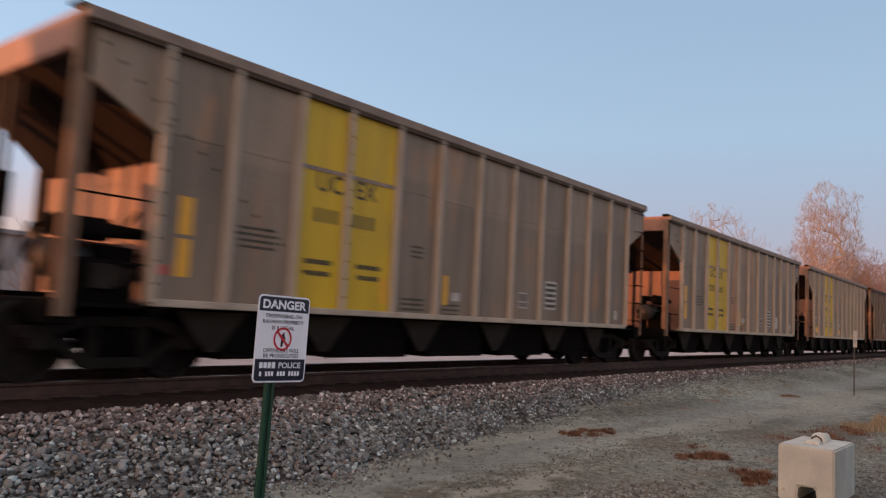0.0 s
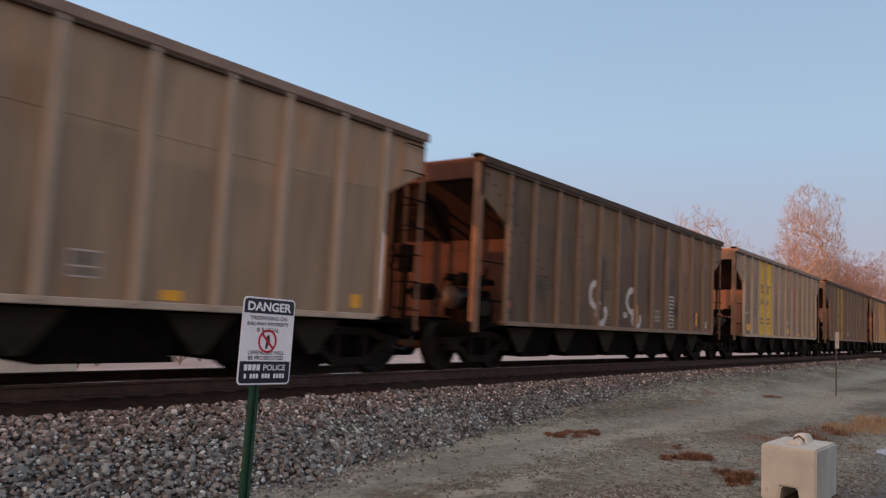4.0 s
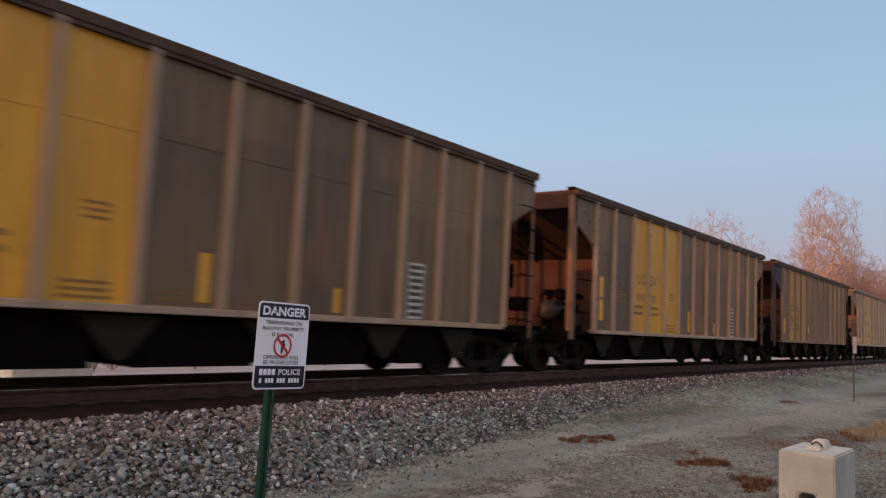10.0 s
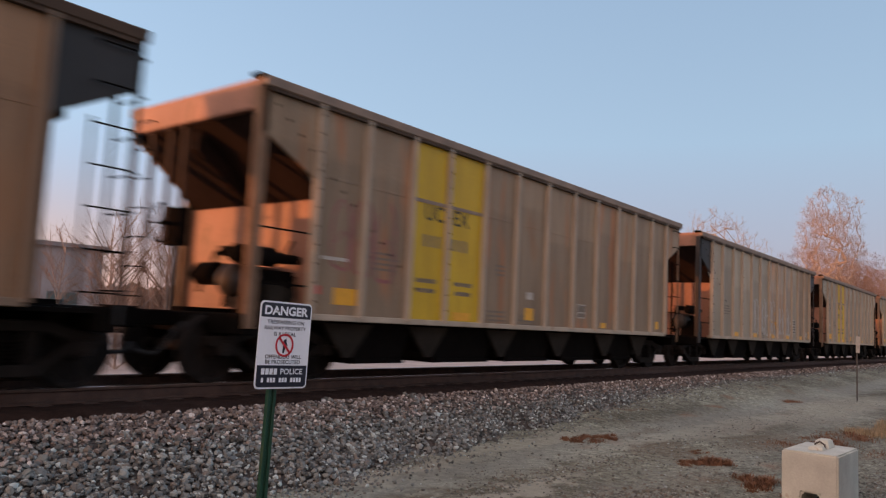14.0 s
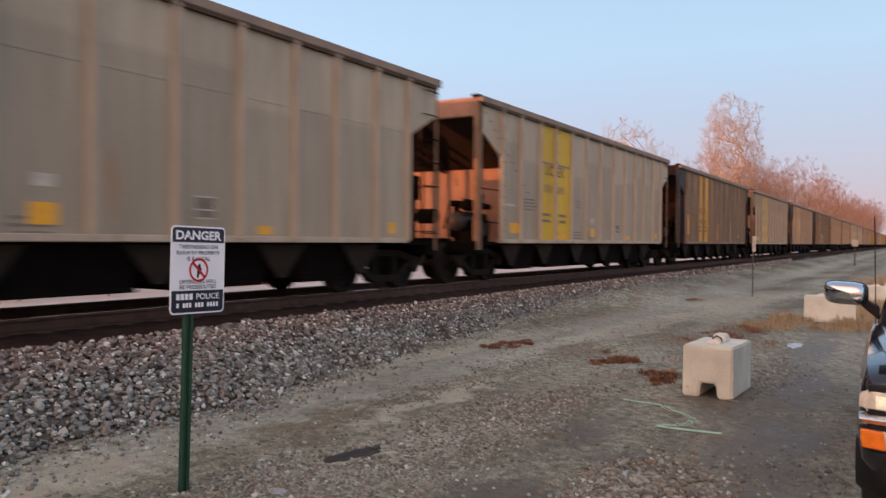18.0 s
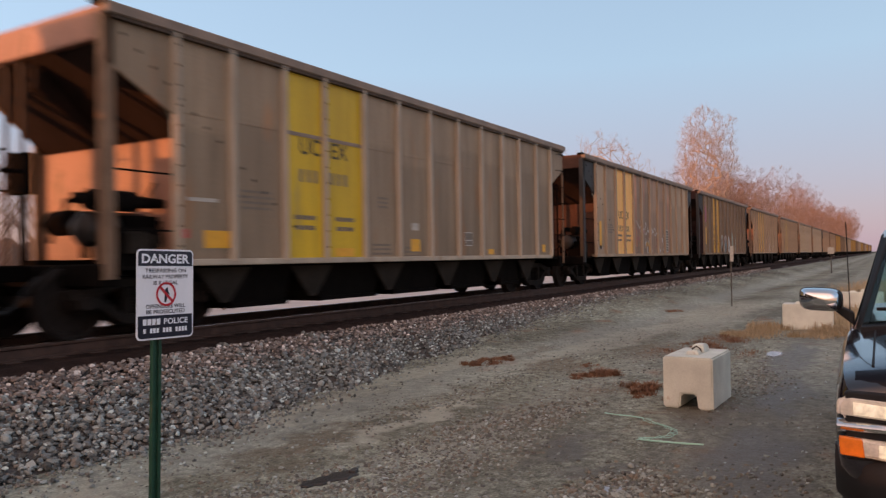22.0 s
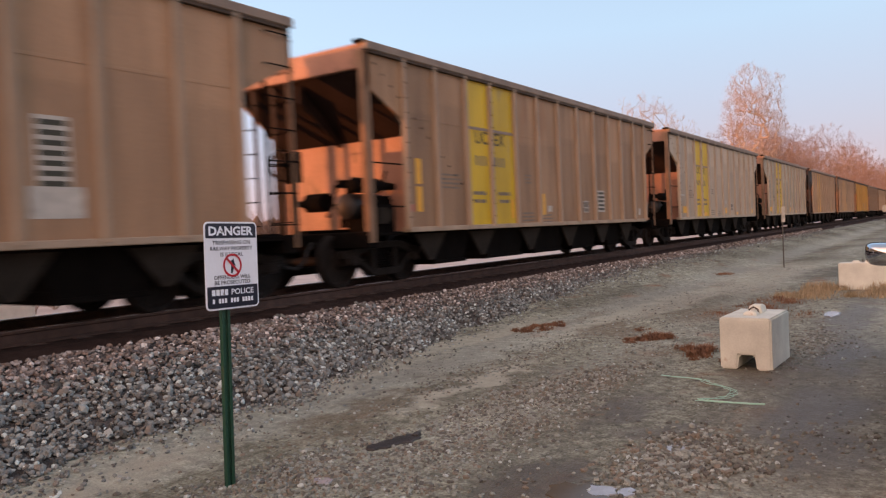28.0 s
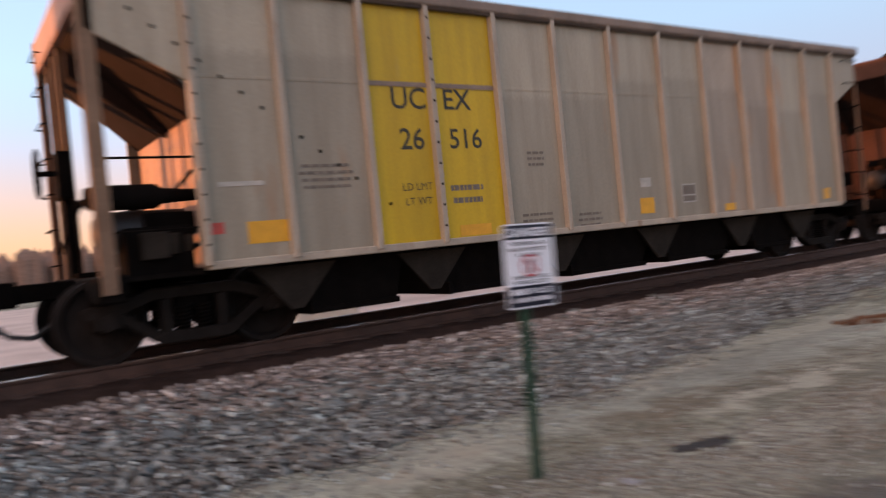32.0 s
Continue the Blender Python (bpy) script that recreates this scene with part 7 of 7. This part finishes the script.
def bare_tree_mesh(seed, height, width, limbs, kids, low=0.25):
    """Branches of one leafless tree: a straight leading stem, side limbs to an oval outline, and fine twigs."""
    rg = random.Random(seed)
    wood, twig = Build(), Build()

    def grow(p, d, length, r, lev):
        n = 3
        pts, q, dd = [p], p, d
        for i in range(n):
            dd = (dd + Vector((rg.uniform(-1, 1), rg.uniform(-1, 1), rg.uniform(-0.4, 0.9))) * 0.17).normalized()
            q = q + dd * (length / n)
            pts.append(q)
        (wood if lev < 2 else twig).tube(pts, r, 5 if lev < 2 else 3, False, r * 0.45)
        if lev > len(kids):
            return
        for k in range(kids[lev - 1]):
            f = rg.uniform(0.2, 1.0)
            i = min(int(f * n), n - 1)
            a = pts[i].lerp(pts[i + 1], f * n - i)
            w = Vector((rg.uniform(-1, 1), rg.uniform(-1, 1), rg.uniform(-0.5, 0.8)))
            grow(a, (dd * 0.8 + w * 0.75).normalized(), length * rg.uniform(0.35, 0.6), max(r * rg.uniform(0.35, 0.5), 0.00065 * height), lev + 1)
    stem, x, y = [Vector((0, 0, 0))], 0.0, 0.0
    for i in range(1, 9):
        x, y = x + rg.uniform(-0.02, 0.02) * height, y + rg.uniform(-0.02, 0.02) * height
        stem.append(Vector((x * 0.6, y * 0.6, height * 0.93 * i / 8)))
    wood.tube(stem, height * 0.014, 8, False, height * 0.002)
    for k in range(limbs):
        f = low + (0.99 - low) * rg.random()
        i = min(int(f * 8), 7)
        a = stem[i].lerp(stem[i + 1], f * 8 - i)
        ang = rg.uniform(0, 2 * math.pi)
        u = (f - low) / (1 - low)
        reach = width * (0.35 + 0.75 * math.sin(math.pi * min(1, u * 0.9 + 0.12))) * rg.uniform(0.6, 1.1)
        grow(a, Vector((math.cos(ang), math.sin(ang), 0.55 + 0.9 * u)).normalized(), reach, height * 0.005 * (1.2 - 0.7 * u), 1)
    return wood.mesh("trunk", BARK if height > 20 else WOODB, smooth=True), twig.mesh("crown", TWIG if height > 20 else WOODT)


KINDS = [crown_tree_mesh(3, 22.8, 4.2, 0.2, 820, 7, BARK, TWIG)] + [crown_tree_mesh(20 + i, h, w, 0.2, 460, 7, WOODB, WOODT) for i, (h, w) in enumerate(((15, 4.6), (14, 4.9), (13, 4.4), (12, 4.6)))] + [bare_tree_mesh(21, 3.2, 1.3, 22, (5, 4), 0.02)] + [crown_tree_mesh(31, 14, 4.8, 0.2, 230, 4, BARK, TWIG)]


def tree(kind, x, y, s, turn, label, z=0.0):
    t = thing("bare_tree", label, "bare tree", (x, y, z - 0.1), turn, group="trees beyond the railway")
    t.scale = (s, s, s)
    part("trunk", KINDS[kind][0], t, "pale bark on trunk and limbs")
    part("crown", KINDS[kind][1], t, "mass of fine bare twigs")
    return t


tree(0, 114, 25, 1.03, 40, "tall leafless tree with pale limbs glowing in low sun")
tr = random.Random(5)
for i in range(46):
    u = i / 45
    x = 128 + 520 * u ** 1.5
    tree(1 + i % 4, x, 26 + tr.uniform(-3, 6), tr.uniform(0.95, 1.35) * (1 + 0.5 * u), tr.uniform(0, 360), "leafless tree in the pinkish-brown wood behind the railway")
for x, y, s in ((69, 27, 1.0), (75, 29, 1.06), (83, 28, 0.94)):
    tree(6, x, y, s, x * 7, "leafless tree behind the railway")
for i in range(30):
    u = i / 29
    x = 120 + 420 * u
    tree(1 + (i + 1) % 4, x, -15 - tr.uniform(0, 9), tr.uniform(1.0, 1.4) * (1 + 0.35 * u), tr.uniform(0, 360), "leafless tree in the pinkish wood beside the utility poles")
for i, (x, y, s) in enumerate(((7.0, 22.5, 1.0), (7.9, 23.2, 0.8), (5.9, 24.0, 0.9), (10.5, 23.0, 1.05), (13.2, 22.6, 1.1), (12.1, 24.2, 0.9), (16.5, 23.5, 0.9), (1.5, 25.0, 0.8), (-3.5, 27.0, 1.0), (9.0, 26.0, 1.5), (10.2, 27.5, 1.7), (11.6, 26.5, 1.5), (8.3, 28.0, 1.4), (12.8, 29.0, 1.8), (14.5, 27.5, 1.6))):
    t = tree(5, x, y, s, i * 70, "leafless roadside shrub with thin upright stems")
    t["category"] = "shrub"

flat_house = thing("low_building", "plain grey flat-roofed building beyond the lot with a lit lamp", "building", (9.3, 38, 0))
part("wall", Build().box(0, 5.5, 0, 8, 0, 4.5).mesh("wall", WALLW), flat_house)
part("roof", Build().box(-0.25, 5.75, -0.25, 8.25, 4.5, 4.72).mesh("roof", ROOFM, bevel=0.02), flat_house)
part("wall_lamp", Build().box(-0.12, 0.12, -0.14, 0, -0.14, 0.14).mesh("wall_lamp", LAMPY, bevel=0.02), flat_house, "lit yellow wall lamp", (0.7, 0, 3.5))
for i in range(1):
    part("window", Build().box(3.0 + i * 3.2, 4.4 + i * 3.2, -0.04, 0.02, 1.2, 2.4).mesh("window", WIND), flat_house)


def far_woods():
    """A low ragged belt of distant bare woodland, mostly unseen, added to block low sun."""
    rg = np.random.default_rng(9)
    b = Build()
    x = -420.0
    while x < 260:
        for row in range(4):
            w, h = rg.uniform(0.8, 2.2), rg.uniform(6.0, 8.4)
            px, py = x + rg.uniform(-2, 2), 165 + row * 4 + rg.uniform(-3, 3)
            top = [(px + w * math.cos(a) * rg.uniform(0.8, 1.2), py + 0.6 * w * math.sin(a), h * rg.uniform(0.55, 0.9)) for a in np.linspace(0, 6.283, 9)[:-1]]
            low = [(px + w * 0.9 * math.cos(a), py + 0.5 * w * math.sin(a), -0.2) for a in np.linspace(0, 6.283, 9)[:-1]]
            o = len(b.v)
            b.v += low + top + [(px, py, h)]
            b.f += [(o + i, o + (i + 1) % 8, o + 8 + (i + 1) % 8, o + 8 + i) for i in range(8)] + [(o + 8 + i, o + 8 + (i + 1) % 8, o + 16) for i in range(8)]
        x += 2.0
    return solid("far_woods", b.mesh("far_woods", WOODT), "distant low belt of bare woodland added to screen the low sun", "woodland", kind="stuff")


far_woods()

motions()
